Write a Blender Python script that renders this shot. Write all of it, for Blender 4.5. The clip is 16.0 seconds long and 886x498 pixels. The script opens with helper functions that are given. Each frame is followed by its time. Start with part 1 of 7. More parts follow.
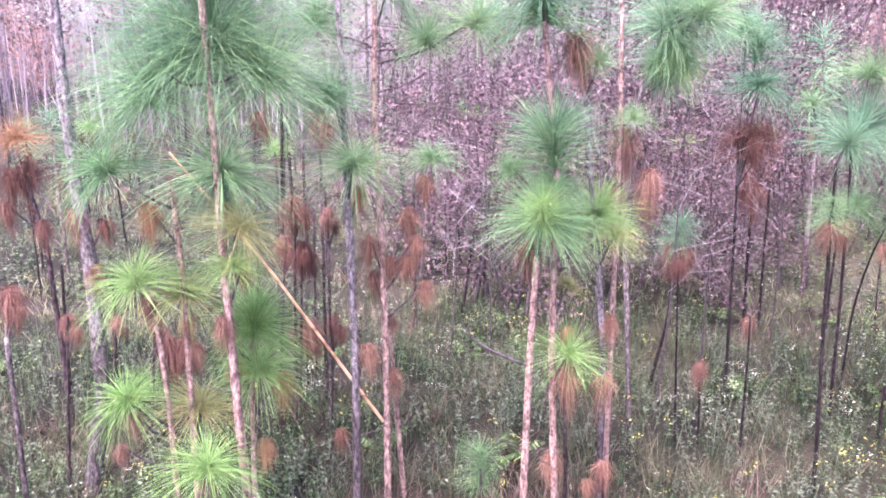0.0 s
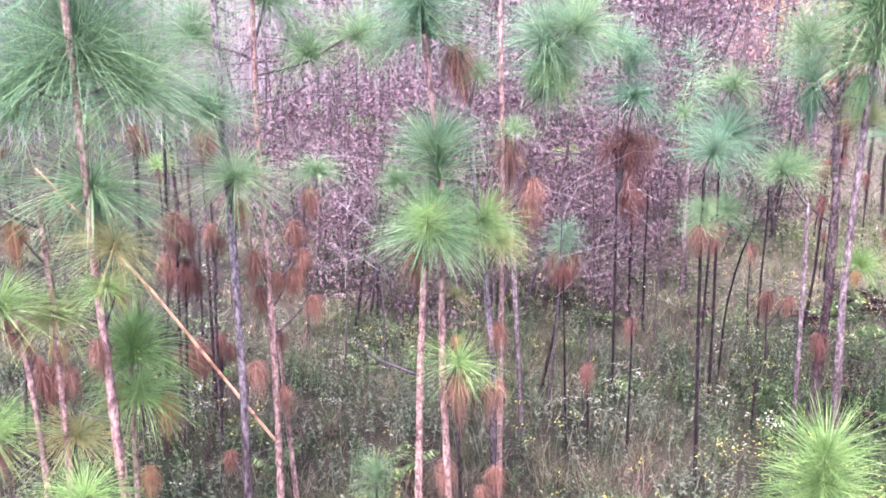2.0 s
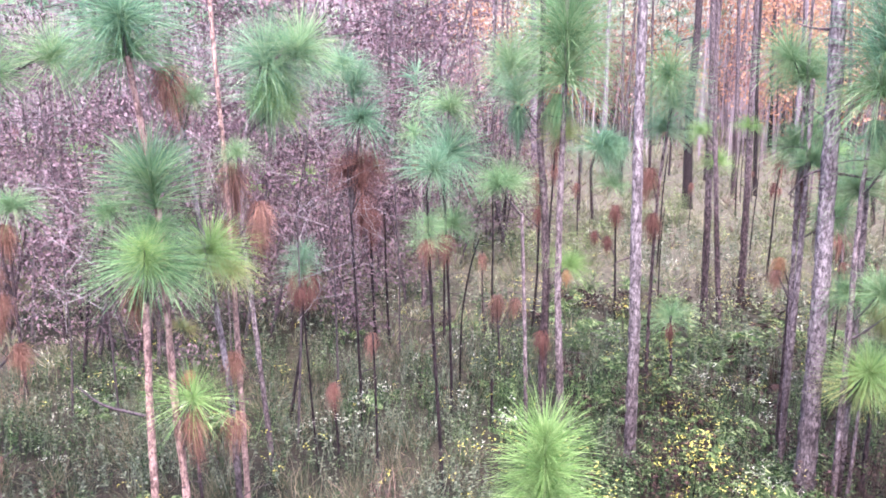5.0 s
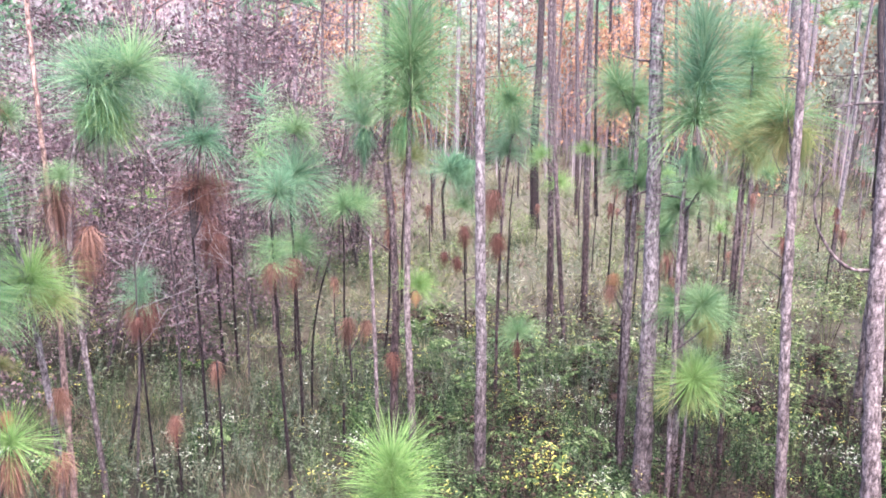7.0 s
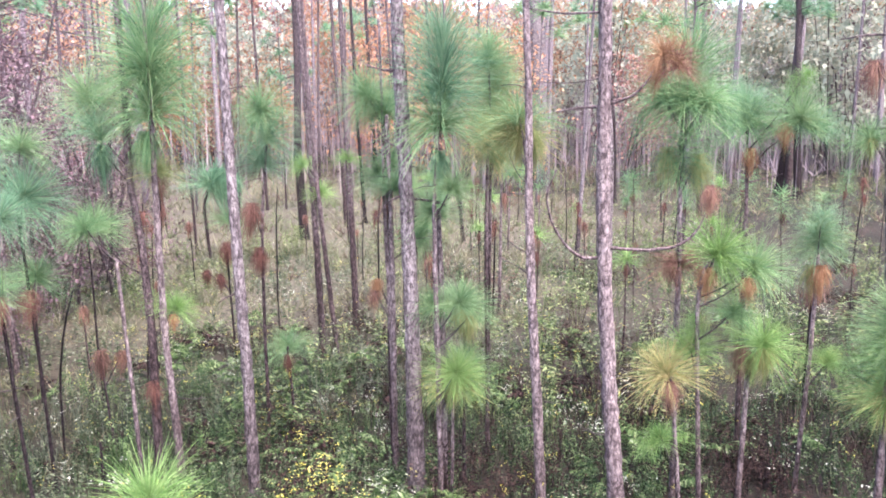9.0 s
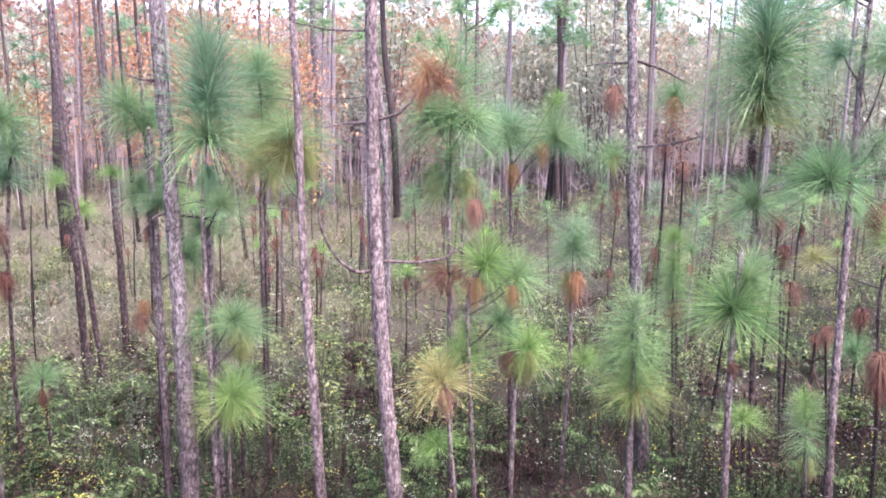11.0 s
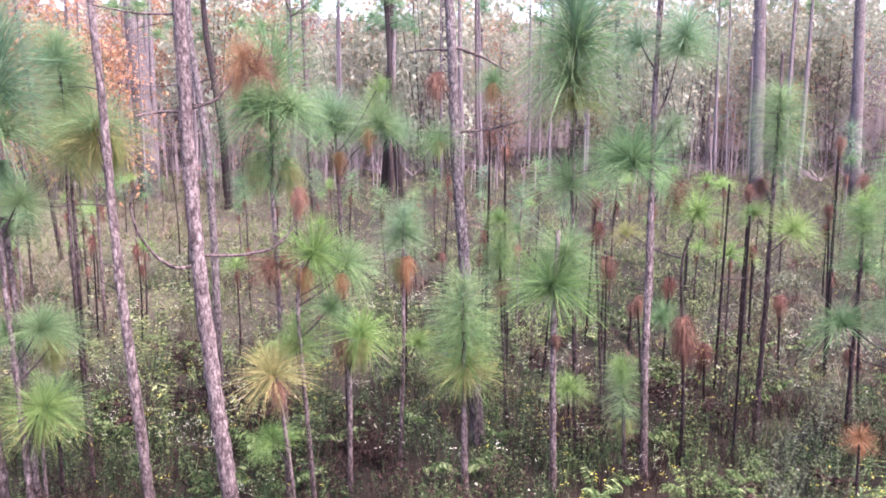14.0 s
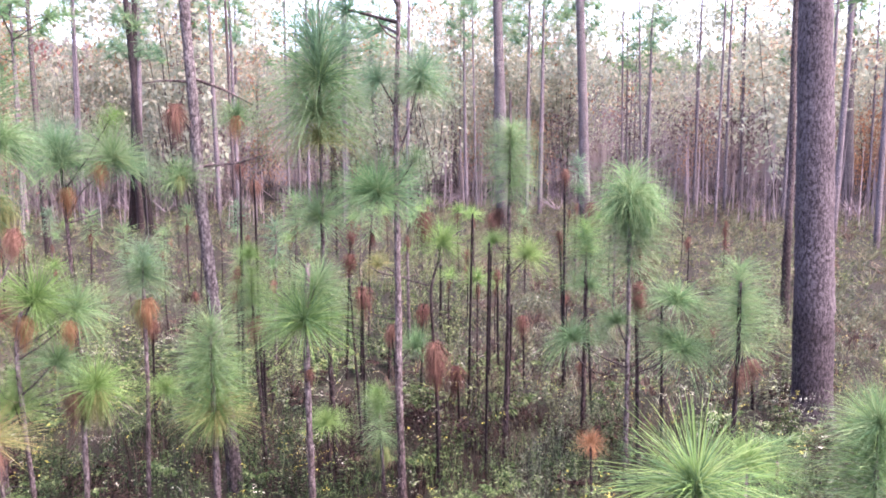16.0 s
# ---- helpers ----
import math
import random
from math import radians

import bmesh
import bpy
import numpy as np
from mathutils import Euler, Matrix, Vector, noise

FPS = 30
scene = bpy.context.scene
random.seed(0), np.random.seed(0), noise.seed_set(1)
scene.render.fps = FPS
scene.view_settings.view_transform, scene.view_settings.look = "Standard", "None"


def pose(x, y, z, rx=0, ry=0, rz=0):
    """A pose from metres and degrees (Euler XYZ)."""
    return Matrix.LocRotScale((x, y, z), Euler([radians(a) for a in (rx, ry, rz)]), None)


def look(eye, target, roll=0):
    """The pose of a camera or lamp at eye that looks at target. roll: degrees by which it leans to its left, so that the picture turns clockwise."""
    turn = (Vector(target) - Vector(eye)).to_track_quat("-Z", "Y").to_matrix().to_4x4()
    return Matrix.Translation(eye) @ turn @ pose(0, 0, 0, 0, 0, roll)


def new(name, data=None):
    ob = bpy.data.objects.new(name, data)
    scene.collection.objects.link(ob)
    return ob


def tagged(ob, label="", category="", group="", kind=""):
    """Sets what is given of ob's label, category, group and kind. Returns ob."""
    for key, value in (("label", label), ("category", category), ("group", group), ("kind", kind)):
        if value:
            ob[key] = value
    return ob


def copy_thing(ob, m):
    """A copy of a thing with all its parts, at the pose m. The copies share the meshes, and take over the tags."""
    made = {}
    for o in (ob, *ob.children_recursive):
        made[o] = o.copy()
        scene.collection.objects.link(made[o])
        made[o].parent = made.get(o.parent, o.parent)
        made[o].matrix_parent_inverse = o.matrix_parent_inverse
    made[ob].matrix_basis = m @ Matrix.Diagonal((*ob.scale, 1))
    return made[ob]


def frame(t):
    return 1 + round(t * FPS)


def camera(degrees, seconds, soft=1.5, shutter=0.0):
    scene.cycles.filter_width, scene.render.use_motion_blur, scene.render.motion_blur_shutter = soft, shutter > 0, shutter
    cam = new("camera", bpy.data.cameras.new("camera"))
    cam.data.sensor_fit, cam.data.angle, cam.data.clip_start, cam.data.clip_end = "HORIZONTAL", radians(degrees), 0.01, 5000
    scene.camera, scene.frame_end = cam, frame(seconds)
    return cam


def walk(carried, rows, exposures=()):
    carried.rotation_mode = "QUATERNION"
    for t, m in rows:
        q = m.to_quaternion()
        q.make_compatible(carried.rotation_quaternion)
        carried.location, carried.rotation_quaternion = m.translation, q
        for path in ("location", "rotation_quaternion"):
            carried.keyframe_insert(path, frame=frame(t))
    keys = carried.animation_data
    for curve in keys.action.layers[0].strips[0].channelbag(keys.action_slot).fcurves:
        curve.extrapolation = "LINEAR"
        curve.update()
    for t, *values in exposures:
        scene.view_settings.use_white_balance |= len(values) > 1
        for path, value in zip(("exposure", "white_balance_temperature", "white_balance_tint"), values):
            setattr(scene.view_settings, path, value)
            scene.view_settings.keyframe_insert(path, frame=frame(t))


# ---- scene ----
# ---- camera: somebody on a raised stand turns round, arms stretched out ----
cam = camera(59.2, 16.0, soft=1.85)
EYE, ARM = 3.7, 0.5
ROWS = [  # seconds, yaw, pitch, roll
    (0.0, 0.00, -14.74, -0.22),
    (0.5, -1.93, -14.47, -0.08),
    (1.0, -3.60, -14.27, -0.05),
    (1.5, -5.60, -14.07, -0.02),
    (2.0, -7.77, -13.91, 0.07),
    (2.5, -10.22, -13.86, 0.16),
    (3.0, -12.62, -13.94, 0.33),
    (3.5, -16.15, -14.11, 0.28),
    (4.0, -20.09, -13.64, -0.02),
    (4.5, -23.16, -12.99, -0.02),
    (5.0, -26.18, -12.30, 0.05),
    (7.5, -40.20, -10.33, 1.09),
    (8.0, -44.42, -10.19, 0.82),
    (8.5, -49.15, -10.12, 0.02),
    (9.0, -53.35, -9.76, -0.23),
    (9.5, -57.45, -9.40, -0.14),
    (10.0, -61.45, -9.10, 0.01),
    (10.2, -63.04, -8.95, 0.09),
    (12.3, -74.98, -8.26, 1.32),
    (12.5, -75.45, -8.18, 1.20),
    (13.0, -76.86, -8.35, 0.57),
    (13.5, -78.58, -8.87, 0.18),
    (14.0, -80.70, -9.47, -0.05),
    (14.5, -83.70, -10.06, -0.18),
    (15.0, -88.40, -9.63, -0.18),
    (15.5, -94.20, -8.31, -0.17),
    (16.0, -97.94, -7.04, 0.03),
]


def stand(yaw, pitch, roll):
    """The camera's pose at the end of a stretched arm."""
    a, b = radians(yaw), radians(pitch)
    eye = Vector((-math.sin(a) * ARM, math.cos(a) * ARM, EYE))
    return look(eye, eye + Vector((-math.sin(a) * math.cos(b), math.cos(a) * math.cos(b), math.sin(b))), roll)


walk(cam, [(t, stand(yaw, pitch, roll)) for t, yaw, pitch, roll in ROWS], exposures=[(0, 3.97, 5780, 36), (4.5, 3.9, 5770, 30), (7.5, 3.79, 5960, 20), (10, 3.67, 6000, 24), (12.5, 3.60, 6130, 32), (16, 3.60, 6320, 33)])

# ---- light: soft evening sky, hardly any direct sun ----
world = bpy.data.worlds.new("evening_sky")
scene.world = world
world.use_nodes = True
wt = world.node_tree
sky = wt.nodes.new("ShaderNodeTexSky")
sky.sky_type, sky.sun_disc = "NISHITA", False
sky.sun_elevation, sky.sun_rotation = radians(64), radians(206)
sky.air_density, sky.dust_density, sky.ozone_density = 1.0, 4.5, 1.0
wt.links.new(sky.outputs[0], wt.nodes["Background"].inputs[0])
wt.nodes["Background"].inputs[1].default_value = 0.15
sun = new("sun", bpy.data.lights.new("sun", "SUN"))
sun.data.energy, sun.data.angle, sun.data.color = 1.5, radians(50), (1.0, 0.94, 0.88)
sun.matrix_world = look((-3, -6, 14), (0, 0, 0))


# ---- materials ----
def nodes(name):
    m = bpy.data.materials.new(name)
    m.use_nodes = True
    t = m.node_tree
    t.nodes["Principled BSDF"].inputs["Specular IOR Level"].default_value = 0.08
    return m, t, t.nodes["Principled BSDF"]


def ramp(t, source, stops):
    r = t.nodes.new("ShaderNodeValToRGB")
    e = r.color_ramp.elements
    while len(e) < len(stops):
        e.new(0.5)
    for k, (at, c) in zip(e, stops):
        k.position, k.color = at, (*c, 1)
    t.links.new(source, r.inputs[0])
    return r.outputs[0]


def blend(t, fac, a, b, kind="MIX"):
    n = t.nodes.new("ShaderNodeMix")
    n.data_type, n.blend_type = "RGBA", kind
    for k, v in ((0, fac), (6, a), (7, b)):
        if isinstance(v, (int, float)):
            n.inputs[k].default_value = v
        elif isinstance(v, tuple):
            n.inputs[k].default_value = (*v, 1)
        else:
            t.links.new(v, n.inputs[k])
    return n.outputs[2]


def tex(t, kind, scale, stretch=None, **more):
    n = t.nodes.new("ShaderNodeTex" + kind)
    n.inputs["Scale"].default_value = scale
    for k, v in more.items():
        n.inputs[k].default_value = v
    c = t.nodes.new("ShaderNodeNewGeometry").outputs["Position"]
    if stretch:
        m = t.nodes.new("ShaderNodeMapping")
        m.inputs["Scale"].default_value = stretch
        t.links.new(c, m.inputs[0])
        c = m.outputs[0]
    t.links.new(c, n.inputs["Vector"])
    return n


def bump(t, b, height, strength, distance):
    n = t.nodes.new("ShaderNodeBump")
    n.inputs["Strength"].default_value, n.inputs["Distance"].default_value = strength, distance
    t.links.new(height, n.inputs["Height"])
    t.links.new(n.outputs[0], b.inputs["Normal"])


def foliage(name, stops, rough=0.55, through_light=0.48, spread=0.28):
    """Leaves and needles: each blade takes a tone of its own, each tuft too, and lets some light through."""
    m, t, b = nodes(name)
    one = t.nodes.new("ShaderNodeNewGeometry").outputs["Random Per Island"]
    many = t.nodes.new("ShaderNodeObjectInfo").outputs["Random"]
    mixed = t.nodes.new("ShaderNodeMix")
    mixed.inputs[0].default_value = spread
    t.links.new(one, mixed.inputs[2])
    t.links.new(many, mixed.inputs[3])
    c = ramp(t, mixed.outputs[0], stops)
    spots = tex(t, "Noise", 2.5).outputs[0]
    c = blend(t, 0.5, c, ramp(t, spots, [(0.35, (0.55, 0.55, 0.55)), (0.65, (1.0, 1.0, 1.0))]), "MULTIPLY")
    t.links.new(c, b.inputs["Base Color"])
    b.inputs["Roughness"].default_value = rough
    b.inputs["Specular IOR Level"].default_value = 0.05
    tr = t.nodes.new("ShaderNodeBsdfTranslucent")
    t.links.new(c, tr.inputs[0])
    mix = t.nodes.new("ShaderNodeMixShader")
    mix.inputs[0].default_value = through_light
    t.links.new(b.outputs[0], mix.inputs[1])
    t.links.new(tr.outputs[0], mix.inputs[2])
    t.links.new(mix.outputs[0], t.nodes["Material Output"].inputs[0])
    return m


def bark(name, light, mid, dark, burnt, burnt_up_to):
    """Flaky pine bark in long plates, scorched black from the ground up to an uneven height."""
    m, t, b = nodes(name)
    warp = tex(t, "Noise", 13.0, Detail=5.0, Roughness=0.65)
    sums = []
    for scale, stretch in ((24.0, 0.42), (62.0, 0.36)):
        v = tex(t, "Voronoi", scale)
        v.feature = "DISTANCE_TO_EDGE"
        shift = t.nodes.new("ShaderNodeVectorMath")
        shift.operation = "MULTIPLY_ADD"
        shift.inputs[1].default_value = (0.09, 0.09, 0.20)
        t.links.new(warp.outputs["Color"], shift.inputs[0])
        t.links.new(t.nodes.new("ShaderNodeNewGeometry").outputs["Position"], shift.inputs[2])
        mp = t.nodes.new("ShaderNodeMapping")
        mp.inputs["Scale"].default_value = (1, 1, stretch)
        t.links.new(shift.outputs[0], mp.inputs[0])
        t.links.new(mp.outputs[0], v.inputs["Vector"])
        sums.append(v.outputs["Distance"])
    grain = tex(t, "Noise", 60.0, (1, 1, 0.25), Detail=5.0).outputs[0]
    big = tex(t, "Noise", 34.0, (1, 1, 0.45), Detail=6.0, Roughness=0.70).outputs[0]
    c = ramp(t, sums[0], [(0.015, dark), (0.08, mid), (0.28, light)])
    c = blend(t, 0.35, c, ramp(t, sums[1], [(0.01, dark), (0.12, mid), (0.35, light)]))
    c = blend(t, 0.25, c, ramp(t, grain, [(0.3, dark), (0.7, light)]))
    c = blend(t, 0.9, c, ramp(t, big, [(0.41, (0.26, 0.23, 0.23)), (0.49, (0.66, 0.63, 0.62)), (0.58, (1.0, 0.98, 0.96))]), "MULTIPLY")
    wide = tex(t, "Noise", 2.0, Detail=2.0).outputs[0]
    c = blend(t, 0.5, c, ramp(t, wide, [(0.35, (0.55, 0.52, 0.54)), (0.65, (1.0, 1.0, 1.0))]), "MULTIPLY")
    sep = t.nodes.new("ShaderNodeSeparateXYZ")
    t.links.new(t.nodes.new("ShaderNodeNewGeometry").outputs["Position"], sep.inputs[0])
    lift = t.nodes.new("ShaderNodeMath")
    lift.operation = "MULTIPLY_ADD"
    t.links.new(tex(t, "Noise", 1.7, Detail=4.0).outputs[0], lift.inputs[0])
    lift.inputs[1].default_value = -2.2
    t.links.new(sep.outputs[2], lift.inputs[2])
    up = t.nodes.new("ShaderNodeMapRange")
    up.inputs[1].default_value, up.inputs[2].default_value = burnt_up_to - 1.5, burnt_up_to - 0.7
    up.inputs[3].default_value, up.inputs[4].default_value = burnt, 0.0
    t.links.new(lift.outputs[0], up.inputs[0])
    soot = blend(t, 1.0, c, ramp(t, grain, [(0.3, (0.24, 0.21, 0.21)), (0.75, (0.56, 0.52, 0.52))]), "MULTIPLY")
    c = blend(t, up.outputs[0], c, soot)
    t.links.new(c, b.inputs["Base Color"])
    b.inputs["Roughness"].default_value = 0.9
    bump(t, b, sums[0], 0.7, 0.02)
    return m


BARK = {
    "red": bark("bark_reddish", (0.325, 0.224, 0.186), (0.215, 0.140, 0.114), (0.055, 0.036, 0.031), 0.25, 0.3),
    "pale": bark("bark_pale", (0.220, 0.183, 0.176), (0.128, 0.101, 0.098), (0.020, 0.014, 0.014), 0.8, 0.9),
    "grey": bark("bark_grey", (0.212, 0.188, 0.184), (0.126, 0.107, 0.106), (0.018, 0.014, 0.015), 0.85, 1.3),
    "burnt": bark("bark_burnt", (0.170, 0.134, 0.130), (0.072, 0.054, 0.053), (0.014, 0.011, 0.012), 0.9, 2.2),
    "old": bark("bark_old", (0.128, 0.108, 0.110), (0.098, 0.080, 0.083), (0.046, 0.037, 0.039), 0.6, 1.6),
    # grey bark for far trunks, distance haze painted in as paler furrows
    "hazed": bark("bark_hazed", (0.205, 0.178, 0.182), (0.150, 0.127, 0.131), (0.072, 0.060, 0.063), 0.6, 0.8),
    "black": bark("bark_black", (0.072, 0.057, 0.056), (0.036, 0.028, 0.029), (0.012, 0.009, 0.010), 0.9, 3.5),
}
NEEDLES = {
    "green": foliage("needles_green", [(0.1, (0.044, 0.098, 0.042)), (0.5, (0.106, 0.188, 0.080)), (0.88, (0.192, 0.258, 0.122))]),
    "deep": foliage("needles_deep_green", [(0.1, (0.042, 0.098, 0.056)), (0.5, (0.088, 0.168, 0.090)), (0.9, (0.168, 0.240, 0.132))]),
    "fresh": foliage("needles_fresh", [(0.1, (0.058, 0.122, 0.030)), (0.5, (0.124, 0.214, 0.060)), (0.9, (0.222, 0.300, 0.112))]),
    "yellow": foliage("needles_yellowing", [(0.1, (0.098, 0.140, 0.048)), (0.5, (0.182, 0.194, 0.074)), (0.9, (0.280, 0.220, 0.098))]),
    "rust": foliage("needles_rust", [(0.1, (0.046, 0.023, 0.018)), (0.5, (0.100, 0.052, 0.039)), (0.9, (0.196, 0.112, 0.078))], 0.7, 0.2),
    "copper": foliage("needles_copper", [(0.1, (0.052, 0.025, 0.018)), (0.5, (0.125, 0.062, 0.043)), (0.9, (0.245, 0.142, 0.098))], 0.7, 0.25),
    "orange": foliage("needles_orange", [(0.1, (0.099, 0.047, 0.025)), (0.5, (0.171, 0.088, 0.044)), (0.9, (0.253, 0.154, 0.083))], 0.7, 0.25),
    "brown": foliage("needles_dead_brown", [(0.1, (0.036, 0.017, 0.014)), (0.5, (0.074, 0.034, 0.026)), (0.9, (0.140, 0.074, 0.054))], 0.75, 0.15),
}
m, t, b = nodes("twig")
t.links.new(ramp(t, tex(t, "Noise", 40.0, Detail=4.0).outputs[0], [(0.3, (0.012, 0.010, 0.010)), (0.7, (0.055, 0.042, 0.040))]), b.inputs["Base Color"])
b.inputs["Roughness"].default_value = 0.85
TWIG = m
m, t, b = nodes("dead_stick")
t.links.new(ramp(t, tex(t, "Noise", 9.0, Detail=5.0).outputs[0], [(0.35, (0.132, 0.055, 0.033)), (0.5, (0.341, 0.198, 0.110)), (0.7, (0.429, 0.286, 0.176))]), b.inputs["Base Color"])
STICK = m
m, t, b = nodes("forest_soil")
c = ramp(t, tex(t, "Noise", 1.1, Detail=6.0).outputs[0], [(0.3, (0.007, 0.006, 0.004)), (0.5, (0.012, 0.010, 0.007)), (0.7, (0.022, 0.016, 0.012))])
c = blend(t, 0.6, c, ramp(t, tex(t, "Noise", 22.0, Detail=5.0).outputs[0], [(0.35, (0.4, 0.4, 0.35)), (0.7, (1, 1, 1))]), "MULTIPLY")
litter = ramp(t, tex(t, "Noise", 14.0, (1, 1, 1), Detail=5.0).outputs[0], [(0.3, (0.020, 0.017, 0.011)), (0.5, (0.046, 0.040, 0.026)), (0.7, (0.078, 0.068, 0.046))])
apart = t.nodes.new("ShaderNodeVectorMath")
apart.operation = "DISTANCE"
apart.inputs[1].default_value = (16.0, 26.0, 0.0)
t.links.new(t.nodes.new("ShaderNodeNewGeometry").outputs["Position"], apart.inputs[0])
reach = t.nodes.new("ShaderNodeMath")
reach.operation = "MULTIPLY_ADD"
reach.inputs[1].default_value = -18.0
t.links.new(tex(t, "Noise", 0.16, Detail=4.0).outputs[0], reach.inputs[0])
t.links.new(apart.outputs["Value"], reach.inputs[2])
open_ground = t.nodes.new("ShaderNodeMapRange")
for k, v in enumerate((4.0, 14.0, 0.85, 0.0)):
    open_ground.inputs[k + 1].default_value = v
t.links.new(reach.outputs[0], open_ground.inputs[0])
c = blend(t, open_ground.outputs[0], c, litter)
t.links.new(c, b.inputs["Base Color"])
b.inputs["Roughness"].default_value = 1.0
bump(t, b, tex(t, "Noise", 30.0, Detail=4.0).outputs[0], 0.7, 0.03)
SOIL = m


# ---- mesh helpers ----
RNG = np.random.default_rng(7)


def strands(path, width, flat=None):
    """Thin tapered blades along paths (blade, step, xyz). Returns vertices and triangles."""
    n, seg = len(path), path.shape[1] - 1
    way = path[:, 1] - path[:, 0]
    side = np.cross(way, RNG.normal(size=(n, 3)) if flat is None else flat)
    side /= np.linalg.norm(side, axis=1, keepdims=True) + 1e-9
    v = np.zeros((n, 2 * seg + 1, 3))
    for k in range(seg):
        w = (width * (1 - 0.5 * k / seg) / 2)[:, None]
        v[:, 2 * k], v[:, 2 * k + 1] = path[:, k] - side * w, path[:, k] + side * w
    v[:, 2 * seg] = path[:, seg]
    tri = []
    for k in range(seg - 1):
        a = 2 * k
        tri += [(a, a + 1, a + 3), (a, a + 3, a + 2)]
    tri.append((2 * seg - 2, 2 * seg - 1, 2 * seg))
    f = (np.arange(n)[:, None, None] * (2 * seg + 1) + np.array(tri)[None]).reshape(-1, 3)
    return v.reshape(-1, 3), f


def ribbons(start, way, length, width, droop, seg=3, flat=None):
    """Blades that set out one way and are bowed down by their weight."""
    way = way / np.linalg.norm(way, axis=1, keepdims=True)
    s = np.linspace(0, 1, seg + 1)
    path = start[:, None] + way[:, None] * (length[:, None] * s)[..., None]
    path[..., 2] -= (droop * length)[:, None] * s * s
    return strands(path, width, flat)


def leaflets(start, way, length, width):
    """Small pointed leaves, two triangles each, folded a little along the middle."""
    n = len(start)
    way = way / np.linalg.norm(way, axis=1, keepdims=True)
    side = np.cross(way, RNG.normal(size=(n, 3)) * 0.35 + (0, 0, 1))
    side /= np.linalg.norm(side, axis=1, keepdims=True) + 1e-9
    v = np.zeros((n, 4, 3))
    mid = start + way * (0.42 * length)[:, None]
    v[:, 0], v[:, 2] = start, start + way * length[:, None] - np.stack([0 * length, 0 * length, 0.25 * length], 1)
    v[:, 1], v[:, 3] = mid - side * (width / 2)[:, None], mid + side * (width / 2)[:, None]
    f = (np.arange(n)[:, None, None] * 4 + np.array([(0, 1, 2), (0, 2, 3)])[None]).reshape(-1, 3)
    return v.reshape(-1, 3), f


def join(*parts):
    vs, fs, o = [], [], 0
    for v, f in parts:
        vs.append(v)
        fs.append(f + o)
        o += len(v)
    return np.concatenate(vs), np.concatenate(fs)


def mesh(name, v, f, *mats, which=None):
    me = bpy.data.meshes.new(name)
    me.vertices.add(len(v))
    me.vertices.foreach_set("co", np.ascontiguousarray(v, dtype=np.float32).ravel())
    me.loops.add(len(f) * 3)
    me.loops.foreach_set("vertex_index", np.ascontiguousarray(f, dtype=np.int32).ravel())
    me.polygons.add(len(f))
    me.polygons.foreach_set("loop_start", np.arange(0, 3 * len(f), 3, dtype=np.int32))
    for m in mats:
        me.materials.append(m)
    if which is not None:
        me.polygons.foreach_set("material_index", np.ascontiguousarray(which, dtype=np.int32))
    me.update(calc_edges=True)
    return me


def tube(pts, radii, seg=8, rough=0.0, step=0.12):
    """A bent, tapering, knobbly stem through pts. Returns vertices and triangles."""
    pts, radii = np.array(pts, float), np.array(radii, float)
    d = np.r_[0, np.cumsum(np.linalg.norm(np.diff(pts, axis=0), axis=1))]
    n = max(3, min(110, int(d[-1] / step) + 2))
    s = np.linspace(0, d[-1], n)
    # rounds the corners of the line
    fine = np.stack([np.interp(s, d, pts[:, k]) for k in range(3)], 1)
    for _ in range(3):
        fine[1:-1] = (fine[:-2] + 2 * fine[1:-1] + fine[2:]) / 4
    r = np.interp(s, d, radii)
    t = np.gradient(fine, axis=0)
    t /= np.linalg.norm(t, axis=1, keepdims=True)
    ref = np.array([1.0, 0.3, 0.0]) if abs(t[0, 2]) > 0.5 else np.array([0.0, 0.0, 1.0])
    a = np.cross(t, ref)
    a /= np.linalg.norm(a, axis=1, keepdims=True)
    b = np.cross(t, a)
    ang = np.linspace(0, 2 * np.pi, seg, endpoint=False)
    wob = 1 + rough * RNG.normal(size=(n, seg)).clip(-1.6, 1.6)
    ring = (a[:, None] * np.cos(ang)[None, :, None] + b[:, None] * np.sin(ang)[None, :, None]) * (r[:, None] * wob)[..., None]
    v = (fine[:, None] + ring).reshape(-1, 3)
    v = np.concatenate([v, fine[-1:] + t[-1:] * r[-1]])
    f = []
    for k in range(n - 1):
        for j in range(seg):
            p, q = k * seg + j, k * seg + (j + 1) % seg
            f += [(p, q, q + seg), (p, q + seg, p + seg)]
    for j in range(seg):
        f.append(((n - 1) * seg + j, (n - 1) * seg + (j + 1) % seg, n * seg))
    return v, np.array(f)


def smooth(me):
    me.polygons.foreach_set("use_smooth", np.ones(len(me.polygons), dtype=bool))
    return me


def part(name, me, parent, m=None, label=""):
    ob = new(name, me)
    ob.parent = parent
    if m is not None:
        ob.matrix_basis = m
    return tagged(ob, label)


